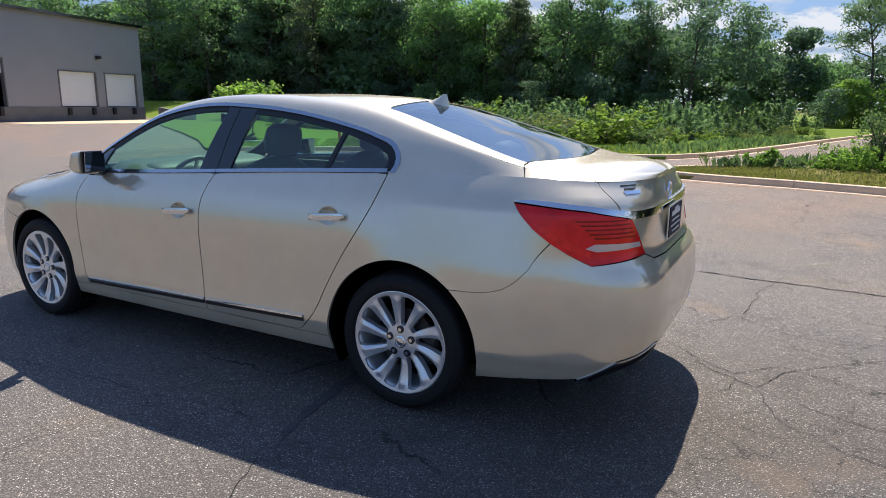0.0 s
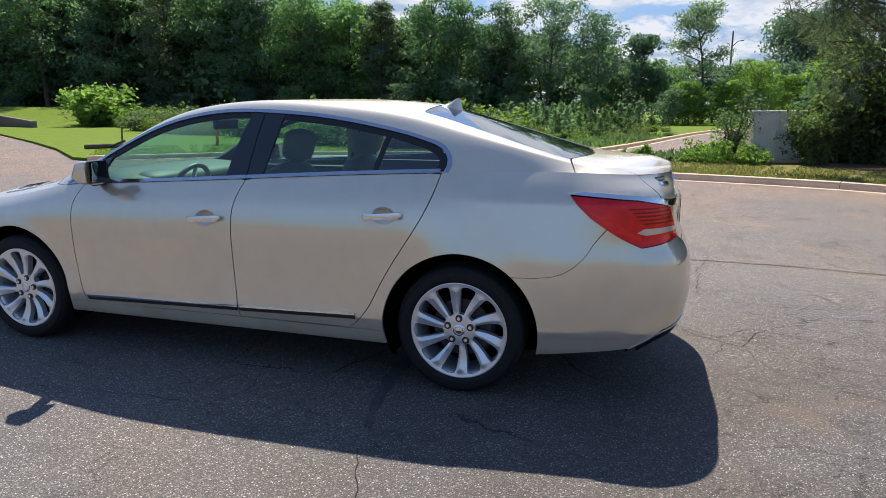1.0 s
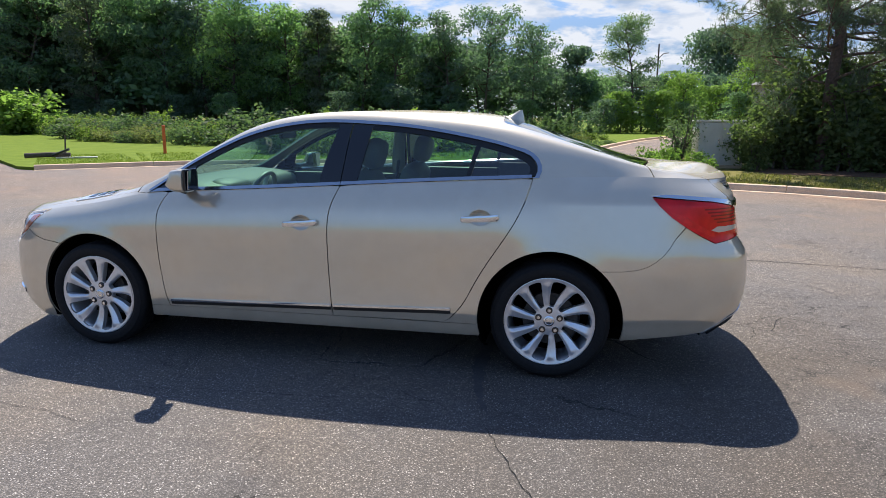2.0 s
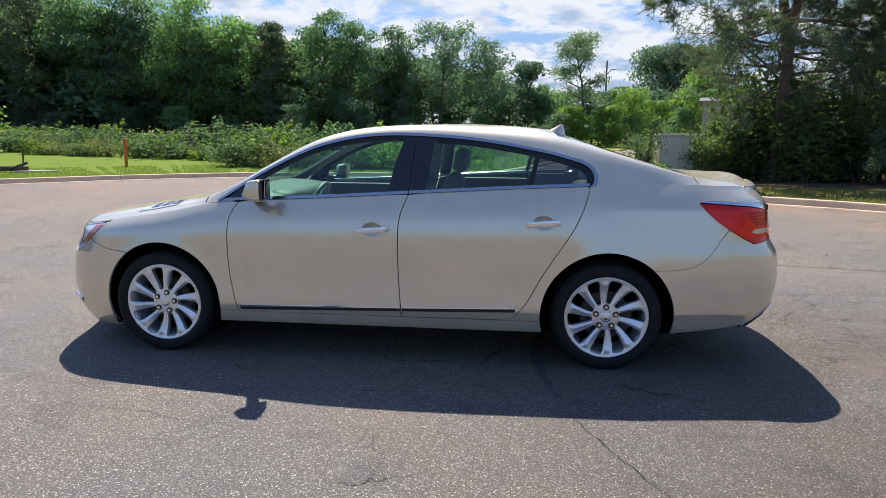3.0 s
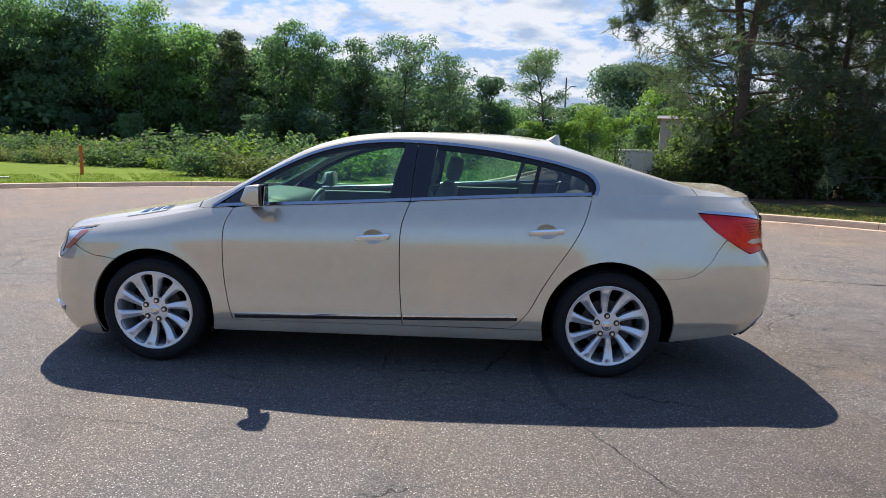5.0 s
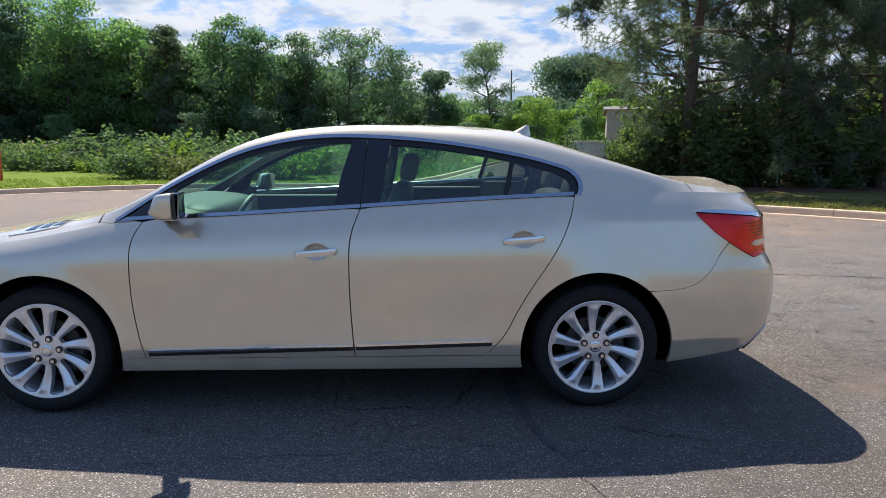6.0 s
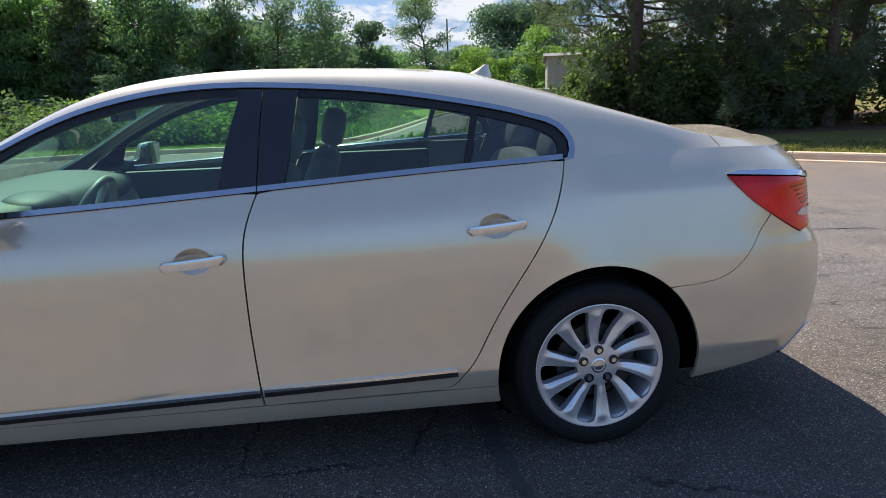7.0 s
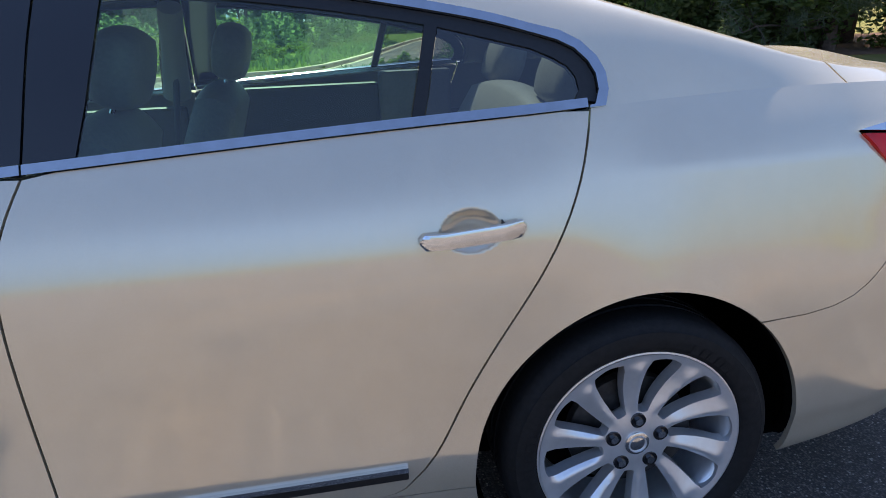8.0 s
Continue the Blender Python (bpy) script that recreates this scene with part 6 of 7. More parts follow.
    for k in range(3):
        x0 = -1.555 + 0.072 * k
        vent = hood_pts([(x0, 0.722), (x0 + 0.048, 0.726), (x0 + 0.062, 0.66), (x0 + 0.022, 0.655)])
        car_part("porthole", vent, Q, GLOSSBLACK, vent_rim, "black bonnet porthole", aspect=AS, step=0.012, lift=0.0075, flange=0.003)

    # side glass
    # front door glass
    fz = [(x, Z_SHOULDER(x) + 0.022) for x in np.linspace(-0.80, 0.06, 14)] + [(0.085, 1.20), (0.118, 1.32), (0.142, DLO(0.142) - 0.028)] + [(x, DLO(x) - 0.026) for x in np.linspace(0.13, -0.74, 22)]
    car_part("side_window", flank(fz), Q, GLASS, FRONT_DOOR, "lightly tinted side window", aspect=AS, step=0.03, lift=-0.006, flange=0.004)
    rz = [(x, Z_SHOULDER(x) + 0.022) for x in np.linspace(0.290, 0.925, 14)] + [(0.945, 1.20), (0.972, DLO(0.972) - 0.026)] + [(x, DLO(x) - 0.026) for x in np.linspace(0.96, 0.345, 18)] + [(0.332, 1.30), (0.311, 1.18)]
    car_part("side_window", flank(rz), Q, GLASS, REAR_DOOR, "lightly tinted side window", aspect=AS, step=0.03, lift=-0.006, flange=0.004)
    qz = [(x, Z_SHOULDER(x) + 0.022) for x in np.linspace(0.955, 1.27, 10)] + [(1.286, 1.16), (1.283, 1.185), (1.268, 1.208), (1.235, 1.228)] + [(x, DLO(x) - 0.028) for x in np.linspace(1.19, 1.0, 8)] + [(0.985, 1.24), (0.968, 1.17)]
    car_part("quarter_window", flank(qz), Q, BACKGLASS, REAR_DOOR, "dark tinted quarter window", aspect=AS, step=0.02, lift=-0.006, flange=0.004)
    # black frames and pillars between the panes
    bp1 = [(0.062, Z_SHOULDER(0.062) + 0.022), (0.190, Z_SHOULDER(0.19) + 0.022), (0.196, 1.15), (0.208, 1.30), (0.222, DLO(0.222) - 0.004), (0.13, DLO(0.13) - 0.004), (0.142, DLO(0.142) - 0.024), (0.118, 1.32), (0.085, 1.20)]
    car_part("pillar_cover", flank(bp1), Q, GLOSSBLACK, FRONT_DOOR, "gloss black centre pillar", aspect=AS, step=0.02, lift=-0.002)
    bp2 = [(0.195, Z_SHOULDER(0.195) + 0.022), (0.288, Z_SHOULDER(0.288) + 0.022), (0.309, 1.18), (0.330, 1.30), (0.343, DLO(0.343) - 0.024), (0.36, DLO(0.36) - 0.004), (0.227, DLO(0.227) - 0.004), (0.213, 1.30), (0.201, 1.15)]
    car_part("pillar_cover", flank(bp2), Q, GLOSSBLACK, REAR_DOOR, "gloss black centre pillar", aspect=AS, step=0.02, lift=-0.002)
    dv = [(0.927, Z_SHOULDER(0.927) + 0.022), (0.953, Z_SHOULDER(0.953) + 0.022), (0.966, 1.17), (0.983, 1.24), (1.0, DLO(1.0) - 0.024), (0.974, DLO(0.974) - 0.022), (0.947, 1.20)]
    car_part("window_divider", flank(dv), Q, BLACK, REAR_DOOR, aspect=AS, step=0.015, lift=-0.002)
    topf = [(x, DLO(x) - 0.028) for x in np.linspace(-0.76, 0.14, 22)] + [(0.14, DLO(0.14) - 0.003)] + [(x, DLO(x) - 0.003) for x in np.linspace(0.13, -0.80, 22)]
    car_part("window_frame", flank(topf), Q, BLACK, FRONT_DOOR, aspect=AS, step=0.02, lift=-0.003)
    topr = [(x, DLO(x) - 0.028) for x in np.linspace(0.345, 1.0, 18)] + [(1.19, DLO(1.19) - 0.030), (1.235, 1.226), (1.266, 1.207), (1.281, 1.185), (1.284, 1.16), (1.272, Z_SHOULDER(1.272) + 0.022), (1.318, Z_SHOULDER(1.318) + 0.012), (1.322, 1.155), (1.321, 1.185), (1.308, 1.211), (1.283, 1.237), (1.248, 1.254)] + [(x, DLO(x) - 0.003) for x in np.linspace(1.2, 0.36, 22)]
    car_part("window_frame", flank(topr), Q, BLACK, REAR_DOOR, aspect=AS, step=0.02, lift=-0.003)
    sail = [(-1.0, Z_SHOULDER(-1.0) + 0.014), (-0.805, Z_SHOULDER(-0.805) + 0.022), (-0.745, DLO(-0.745) - 0.026), (-0.80, DLO(-0.80) - 0.004), (-0.92, DLO(-0.92) - 0.004)]
    car_part("mirror_sail", flank(sail), Q, GLOSSBLACK, FRONT_DOOR, "gloss black mirror base", aspect=AS, step=0.02, lift=-0.001)
    # chrome round the glass
    strip = [(x, Z_SHOULDER(x) + 0.001) for x in np.linspace(-1.035, 0.192, 26)] + [(x, Z_SHOULDER(x) + 0.019) for x in np.linspace(0.192, -0.99, 26)]
    car_part("belt_moulding", flank(strip), Q, BRIGHT, FRONT_DOOR, "bright belt moulding", aspect=AS, step=0.02, lift=0.006)
    strip = [(x, Z_SHOULDER(x) + 0.001) for x in np.linspace(0.196, 1.295, 26)] + [(x, Z_SHOULDER(x) + 0.019) for x in np.linspace(1.295, 0.196, 26)]
    car_part("belt_moulding", flank(strip), Q, BRIGHT, REAR_DOOR, "bright belt moulding", aspect=AS, step=0.02, lift=0.006)
    tp = [(x, DLO(x) - 0.002) for x in np.linspace(-1.03, 1.2, 60)] + [(1.248, 1.256), (1.284, 1.238), (1.310, 1.212), (1.323, 1.186), (1.324, 1.155), (1.312, 1.128), (1.299, 1.126)]
    tp2 = [(1.299, 1.122), (1.335, 1.122), (1.347, 1.155), (1.346, 1.189), (1.331, 1.221), (1.300, 1.252), (1.258, 1.274)] + [(x, DLO(x) + 0.016) for x in np.linspace(1.2, -1.05, 60)]
    car_part("window_surround", flank(tp + tp2), Q, BRIGHT, car, "bright window surround", aspect=AS, step=0.02, lift=0.006)


upper_panels()


# ---- hidden inner body ----
def inner_body():
    """Dark shell behind the panels, floor and wheel wells."""
    V, F = [], []
    us = list(np.linspace(u_at(-2.1, 0.5), U_REAR - 0.02, 60))
    zs = [0.26, 0.35, 0.5, 0.65, 0.8, 0.92]
    for sgn in (1, -1):
        base = len(V)
        for u in us:
            for z in zs:
                z = min(z, Z_SHOULDER(max(-2.36, P(u, z).x)) - 0.09)
                p = P(u, z)
                x = p.x
                r = min(math.hypot(x - AXLE, z - HUB_Z), math.hypot(x + AXLE, z - HUB_Z))
                y = max(0.0, -p.y - (0.035 if r > 0.47 else 0.35))
                V.append((p.x * 0.985, -y * sgn, z))
        k = len(zs)
        for i in range(len(us) - 1):
            for j in range(k - 1):
                a = base + i * k + j
                F.append((a, a + k, a + k + 1, a + 1))
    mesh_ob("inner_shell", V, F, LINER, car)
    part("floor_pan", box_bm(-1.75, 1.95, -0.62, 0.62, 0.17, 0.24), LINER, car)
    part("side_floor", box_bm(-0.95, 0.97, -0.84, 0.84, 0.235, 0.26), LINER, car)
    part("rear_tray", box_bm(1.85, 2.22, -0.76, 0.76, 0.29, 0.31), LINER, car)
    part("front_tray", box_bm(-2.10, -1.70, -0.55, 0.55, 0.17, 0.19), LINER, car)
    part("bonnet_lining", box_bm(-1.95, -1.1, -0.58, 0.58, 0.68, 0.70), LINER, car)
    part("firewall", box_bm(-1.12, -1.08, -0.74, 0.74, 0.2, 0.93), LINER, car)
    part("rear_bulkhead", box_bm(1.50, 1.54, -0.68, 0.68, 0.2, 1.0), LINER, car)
    part("parcel_shelf", box_bm(1.34, 1.84, -0.60, 0.60, 1.02, 1.05, 0.01), BLACK, car)
    for cx, R in ((AXLE, R_ARCH), (-AXLE, F_ARCH)):
        for sg in (-1, 1):
            bm = bmesh.new()
            prev = None
            for i in range(37):
                a = -0.55 + (math.pi + 1.1) * i / 36
                x, z = cx + (R - 0.002) * math.cos(a), HUB_Z + (R - 0.002) * math.sin(a)
                zlow = 0.29 if cx > 0 and math.cos(a) > 0 else 0.17
                zz = max(zlow, z)
                yo = -P(u_at(x, max(0.24, min(z, 0.74))), max(0.24, min(z, 0.74))).y - 0.012
                xl, zl = cx + (R + 0.02) * math.cos(a), max(zlow, HUB_Z + (R + 0.02) * math.sin(a))
                v = [bm.verts.new((x, sg * yo, zz)), bm.verts.new((x, sg * (yo - 0.03), zz)), bm.verts.new((xl, sg * (yo - 0.04), zl)), bm.verts.new((xl, sg * 0.48, zl))]
                if prev:
                    for j in range(3):
                        bm.faces.new((prev[j], v[j], v[j + 1], prev[j + 1]))
                prev = v
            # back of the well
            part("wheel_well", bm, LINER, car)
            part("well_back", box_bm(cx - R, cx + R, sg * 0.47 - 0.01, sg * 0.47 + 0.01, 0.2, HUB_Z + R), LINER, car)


inner_body()


# ---- wheels ----
def wheel_face():
    """The cast face: a dished disc with ten swept openings, sharp-edged, and their walls."""
    from mathutils import geometry
    N, r_in, r_out = 10, 0.081, 0.218

    def sweep(r):
        return 0.49 - 0.75 * (r - 0.08)

    def half(r):
        """Half the width of a spoke at a radius."""
        return 0.0140 + 0.115 * max(0.0, r - 0.085) + 0.9 * max(0.0, r - 0.197) ** 1.35

    def gap_edge(r, s):
        """Angle, from a spoke's middle, of the edge of its opening."""
        return s * half(r) / r
    loops = []
    for k in range(N):
        a0 = k * math.tau / N
        a1 = a0 + math.tau / N
        rs = np.concatenate([np.linspace(r_in, 0.19, 14), np.linspace(0.195, r_out, 6)])
        left = [(r, a0 + sweep(r) + gap_edge(r, 1)) for r in rs]
        right = [(r, a1 + sweep(r) - gap_edge(r, 1)) for r in rs[::-1]]
        top = []
        (ra, aa), (rb, ab) = left[-1], right[0]
        for i in range(1, 5):
            f = i / 5
            top.append((r_out + 0.006 * math.sin(math.pi * f), aa + (ab - aa) * f))
        low = []
        (rc, ac), (rd, ad) = right[-1], left[0]
        for i in range(1, 3):
            f = i / 3
            low.append((r_in - 0.003 * math.sin(math.pi * f), ac + (ad - ac) * f))
        loops.append([(r * math.cos(a), r * math.sin(a)) for r, a in left + top + right + low])
    outer = [(0.235 * math.cos(a), 0.235 * math.sin(a)) for a in np.linspace(0, math.tau, 121)[:-1]]
    pts, edges = [], []
    for lp in [outer] + loops:
        b = len(pts)
        pts += lp
        edges += [(b + i, b + (i + 1) % len(lp)) for i in range(len(lp))]
    ring_r = [0.0, 0.03, 0.05, 0.064, 0.078] + list(np.linspace(0.095, 0.222, 16))
    arr = np.array(pts)
    for r in ring_r:
        n = 1 if r == 0 else max(12, int(math.tau * r / 0.0065))
        for i in range(n):
            p = (r * math.cos(i * math.tau / n), r * math.sin(i * math.tau / n))
            if np.min(np.hypot(arr[:, 0] - p[0], arr[:, 1] - p[1])) > 0.0028:
                pts.append(p)
    co, _, tri = geometry.delaunay_2d_cdt([Vector(p) for p in pts], edges, [], 0, 1e-7)[:3]
    cen = np.array([[(co[f[0]].x + co[f[1]].x + co[f[2]].x) / 3, (co[f[0]].y + co[f[1]].y + co[f[2]].y) / 3] for f in tri])
    keep = inside_poly(cen, outer)
    for lp in loops:
        keep &= ~inside_poly(cen, lp)

    depth = spline([(0.0, -0.092), (0.05, -0.092), (0.075, -0.089), (0.10, -0.086), (0.14, -0.088), (0.18, -0.096), (0.205, -0.104), (0.235, -0.1125)])

    def y_of(x, z):
        r, a = math.hypot(x, z), math.atan2(z, x)
        y = depth(r)
        if 0.075 < r < 0.222:
            q = (a - sweep(r)) / (math.tau / N)
            q = (q - round(q)) * (math.tau / N) * r / half(r)
            ridge = (q + 1) / 0.6 if q < -0.4 else (1 - q) / 1.4
            y -= 0.0105 * max(0.0, min(1.0, ridge)) * smooth01(0.075, 0.11, r) * (1 - smooth01(0.195, 0.222, r))
        return y
    V = [(c.x, y_of(c.x, c.y), c.y) for c in co]
    F = [tuple(f) if (co[f[1]] - co[f[0]]).cross(co[f[2]] - co[f[0]]) < 0 else tuple(f[::-1]) for f, k in zip(tri, keep) if k]
    flat = np.array([(c.x, c.y) for c in co])
    for lp in loops:
        n = len(lp)
        top = [int(np.argmin(np.hypot(flat[:, 0] - x, flat[:, 1] - z))) for x, z in lp]
        low = list(range(len(V), len(V) + n))
        V += [(x, y_of(x, z) + 0.034, z) for x, z in lp]
        for i in range(n):
            j = (i + 1) % n
            F.append((top[i], top[j], low[j], low[i]))
    return V, F


def wheel(m):
    """Alloy wheel with ten turbine spokes, tyre and brake. The face looks to local -y."""
    w = new("wheel")
    w.matrix_basis = m
    w.parent = car
    # tyre, outer face at y = -0.115
    prof = [(0.244, -0.085), (0.252, -0.108), (0.260, -0.1165), (0.272, -0.120), (0.290, -0.1215), (0.305, -0.119), (0.306, -0.1165), (0.316, -0.111), (0.3255, -0.101), (0.331, -0.09), (0.3345, -0.07), (0.335, -0.045),
            (0.335, -0.042), (0.328, -0.041), (0.328, -0.033), (0.3352, -0.032), (0.3352, -0.004), (0.328, -0.003), (0.328, 0.005), (0.3352, 0.006), (0.335, 0.035), (0.328, 0.036), (0.328, 0.043), (0.335, 0.044),
            (0.334, 0.07), (0.331, 0.09), (0.32, 0.108), (0.29, 0.121), (0.255, 0.114), (0.244, 0.085)]
    tyre = part("tyre", lathe_bm(prof, 72), RUBBER, w, "black road tyre", True)
    for a0 in (0.72, 2.9):       # raised sidewall marking, plain bars
        for k in range(6):
            bm = bmesh.new()
            a = a0 + k * 0.085
            c, s = math.cos(a), math.sin(a)
            t = 0.011 if k % 2 else 0.008
            vs = []
            for r in (0.262, 0.286):
                for dt in (-t, t):
                    y = -0.1225 if r > 0.27 else -0.1195
                    vs.append(bm.verts.new((r * c - dt * s, y - 0.001, r * s + dt * c)))
            bm.faces.new((vs[0], vs[1], vs[3], vs[2]))
            part("sidewall_mark", bm, RUBBER, tyre)
    rim = [(0.160, 0.09), (0.215, 0.09), (0.222, 0.02), (0.225, -0.06), (0.227, -0.085), (0.233, -0.098), (0.240, -0.106), (0.248, -0.111), (0.252, -0.110), (0.253, -0.102), (0.250, -0.09), (0.244, -0.08)]
    part("rim", lathe_bm(rim, 72), SATIN, w, "bright alloy rim", True)
    # near-black disc closes the barrel, so its openings look deeply shaded
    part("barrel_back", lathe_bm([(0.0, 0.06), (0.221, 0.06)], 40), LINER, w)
    V, F = wheel_face()
    bm = bmesh.new()
    vs = [bm.verts.new((v[0] * 1.05, v[1], v[2] * 1.05)) for v in V]
    for f in F:
        bm.faces.new([vs[i] for i in f])
    for v in [v for v in bm.verts if not v.link_faces]:
        bm.verts.remove(v)
    part("wheel_face", bm, SATIN, w, "bright ten-spoke alloy casting", True)
    part("hub", lathe_bm([(0.0, -0.080), (0.070, -0.078), (0.074, -0.05), (0.05, 0.02)], 40), SATIN, w, "", True)
    cap = [(0.0, -0.100), (0.024, -0.099), (0.030, -0.0965), (0.032, -0.090)]
    capo = part("centre_cap", lathe_bm(cap, 32), CHROME, w, "silver centre cap", True)
    part("cap_ring", lathe_bm([(0.019, -0.0995), (0.020, -0.1015), (0.022, -0.1015), (0.023, -0.0993)], 28), SATIN, capo, "", True)
    for k in range(5):
        a = k * math.tau / 5 + math.pi / 2
        x, z = 0.062 * math.cos(a), 0.062 * math.sin(a)
        bm = lathe_bm([(0.0190, -0.088), (0.0186, -0.0950), (0.0172, -0.0953), (0.0164, -0.0938), (0.0, -0.0938)], 18)
        for v in bm.verts:
            v.co += Vector((x, 0, z))
        so = part("nut_socket", bm, GLOSSBLACK, w)
        bm = bmesh.new()
        bmesh.ops.create_cone(bm, segments=6, radius1=0.0115, radius2=0.0100, depth=0.022, cap_ends=True, matrix=Matrix.Rotation(math.pi / 2, 4, "X"))
        for v in bm.verts:
            v.co += Vector((x, -0.090, z))
        part("wheel_nut", bm, CHROME, so)
    disc = part("brake_disc", lathe_bm([(0.07, -0.035), (0.150, -0.035), (0.152, -0.03), (0.152, -0.01), (0.07, -0.01)], 40), IRON, w, "grey brake disc", True)
    bm = bmesh.new()
    rings = []
    for i in range(9):
        a = 0.25 + (-0.95) * i / 8
        rings.append([bm.verts.new((r * math.cos(a), y, r * math.sin(a))) for r, y in ((0.100, -0.045), (0.158, -0.045), (0.172, -0.03), (0.172, 0.0), (0.10, 0.0))])
    for p, q in zip(rings, rings[1:]):
        for j in range(5):
            bm.faces.new((p[j], p[(j + 1) % 5], q[(j + 1) % 5], q[j]))
    bm.faces.new(rings[0])
    bm.faces.new(rings[-1][::-1])
    part("brake_caliper", bm, IRON, w)
    return w


wheel_a = wheel(pose(AXLE, -0.785, HUB_Z))
copy_thing(wheel_a, pose(-AXLE, -0.785, HUB_Z, 0, 13, 0))
copy_thing(wheel_a, pose(AXLE, 0.785, HUB_Z, 0, 25, 180))
copy_thing(wheel_a, pose(-AXLE, 0.785, HUB_Z, 0, 50, 180))


# ---- trim ----
def placed(bm, m):
    for v in bm.verts:
        v.co = m @ v.co
    return bm


def strip_z(x):
    return 0.354 + 0.024 * (x + 0.0) if x < 0.3 else 0.361 + 0.026 * (x - 0.3)


def sill_mouldings():
    for a, b, own in ((-0.885, 0.155, FRONT_DOOR), (0.168, 0.866, REAR_DOOR)):
        xs = np.linspace(a, b, 16)
        dark = [(x, strip_z(x) - 0.017) for x in xs] + [(x, strip_z(x) + 0.014) for x in xs[::-1]]
        g = car_part("sill_moulding", side(dark), P, BLACK, own, "black lower door moulding", step=0.02, lift=0.005)
        hi = [(x, strip_z(x) + 0.004) for x in xs] + [(x, strip_z(x) + 0.016) for x in xs[::-1]]
        car_part("bright_strip", side(hi), P, CHROME, g, "thin bright strip", step=0.02, lift=0.010)


sill_mouldings()


def door_handle(x1, z1, own, sgn=-1):
    """Pull handle with its bowl: x1, z1 is its rear end."""
    L, tilt = 0.214, 0.016
    cx, cz = x1 - L / 2, z1 - 0.003
    y_end = [P(u_at(cx + d * 0.55, cz), cz).y for d in (-L, L)]
    bm = bmesh.new()
    rings = []
    N = 22
    for i in range(N + 1):
        f = i / N
        x = cx - L / 2 + L * f
        z = cz + (f - 0.5) * tilt
        s = y_end[0] + (y_end[1] - y_end[0]) * f
        e = min(1.0, (min(f, 1 - f) / 0.05 + 0.15)) ** 0.5 if min(f, 1 - f) < 0.05 else 1.0
        o = 0.018 + 0.016 * min(1.0, math.sin(math.pi * f) * 1.6) ** 0.8
        h = (0.0165 + 0.0012 * f) * e
        ring_ = []
        for k in range(14):
            a = k * math.tau / 14
            ca, sa = math.cos(a), math.sin(a)
            sq = (abs(ca) ** 4.5 + abs(sa) ** 4.5) ** (-1 / 4.5)
            ring_.append(bm.verts.new((x, (s - o + 0.008 * ca * sq * e) * -sgn, z + h * sa * sq)))
        rings.append(ring_)
    for q, w in zip(rings, rings[1:]):
        for k in range(14):
            bm.faces.new((q[k], q[(k + 1) % 14], w[(k + 1) % 14], w[k]))
    bm.faces.new(rings[0])
    bm.faces.new(rings[-1][::-1])
    h = part("door_handle", bm, CHROME, own, "chrome pull door handle", True)
    return h


for hx, hz, own in ((1.131, 0.912, REAR_DOOR), (0.085, 0.852, FRONT_DOOR)):
    for sg in (-1, 1):
        h = door_handle(hx, hz, own, sg)
        bm = bmesh.new()
        x0 = hx - 0.064
        y0 = P(u_at(x0, hz), hz).y
        bmesh.ops.create_cone(bm, segments=16, radius1=0.008, radius2=0.008, depth=0.006, cap_ends=True, matrix=Matrix.Translation((x0, (y0 - 0.0400) * -sg, hz)) @ Matrix.Rotation(math.pi / 2, 4, "X"))
        part("lock_button", bm, SATIN, h)
        x2 = hx - 0.046
        yk = (y0 - 0.0255) * -sg
        part("cap_joint", box_bm(x2 - 0.0012, x2 + 0.0012, yk - 0.0128, yk + 0.0128, hz - 0.0155, hz + 0.0175), BLACK, h)


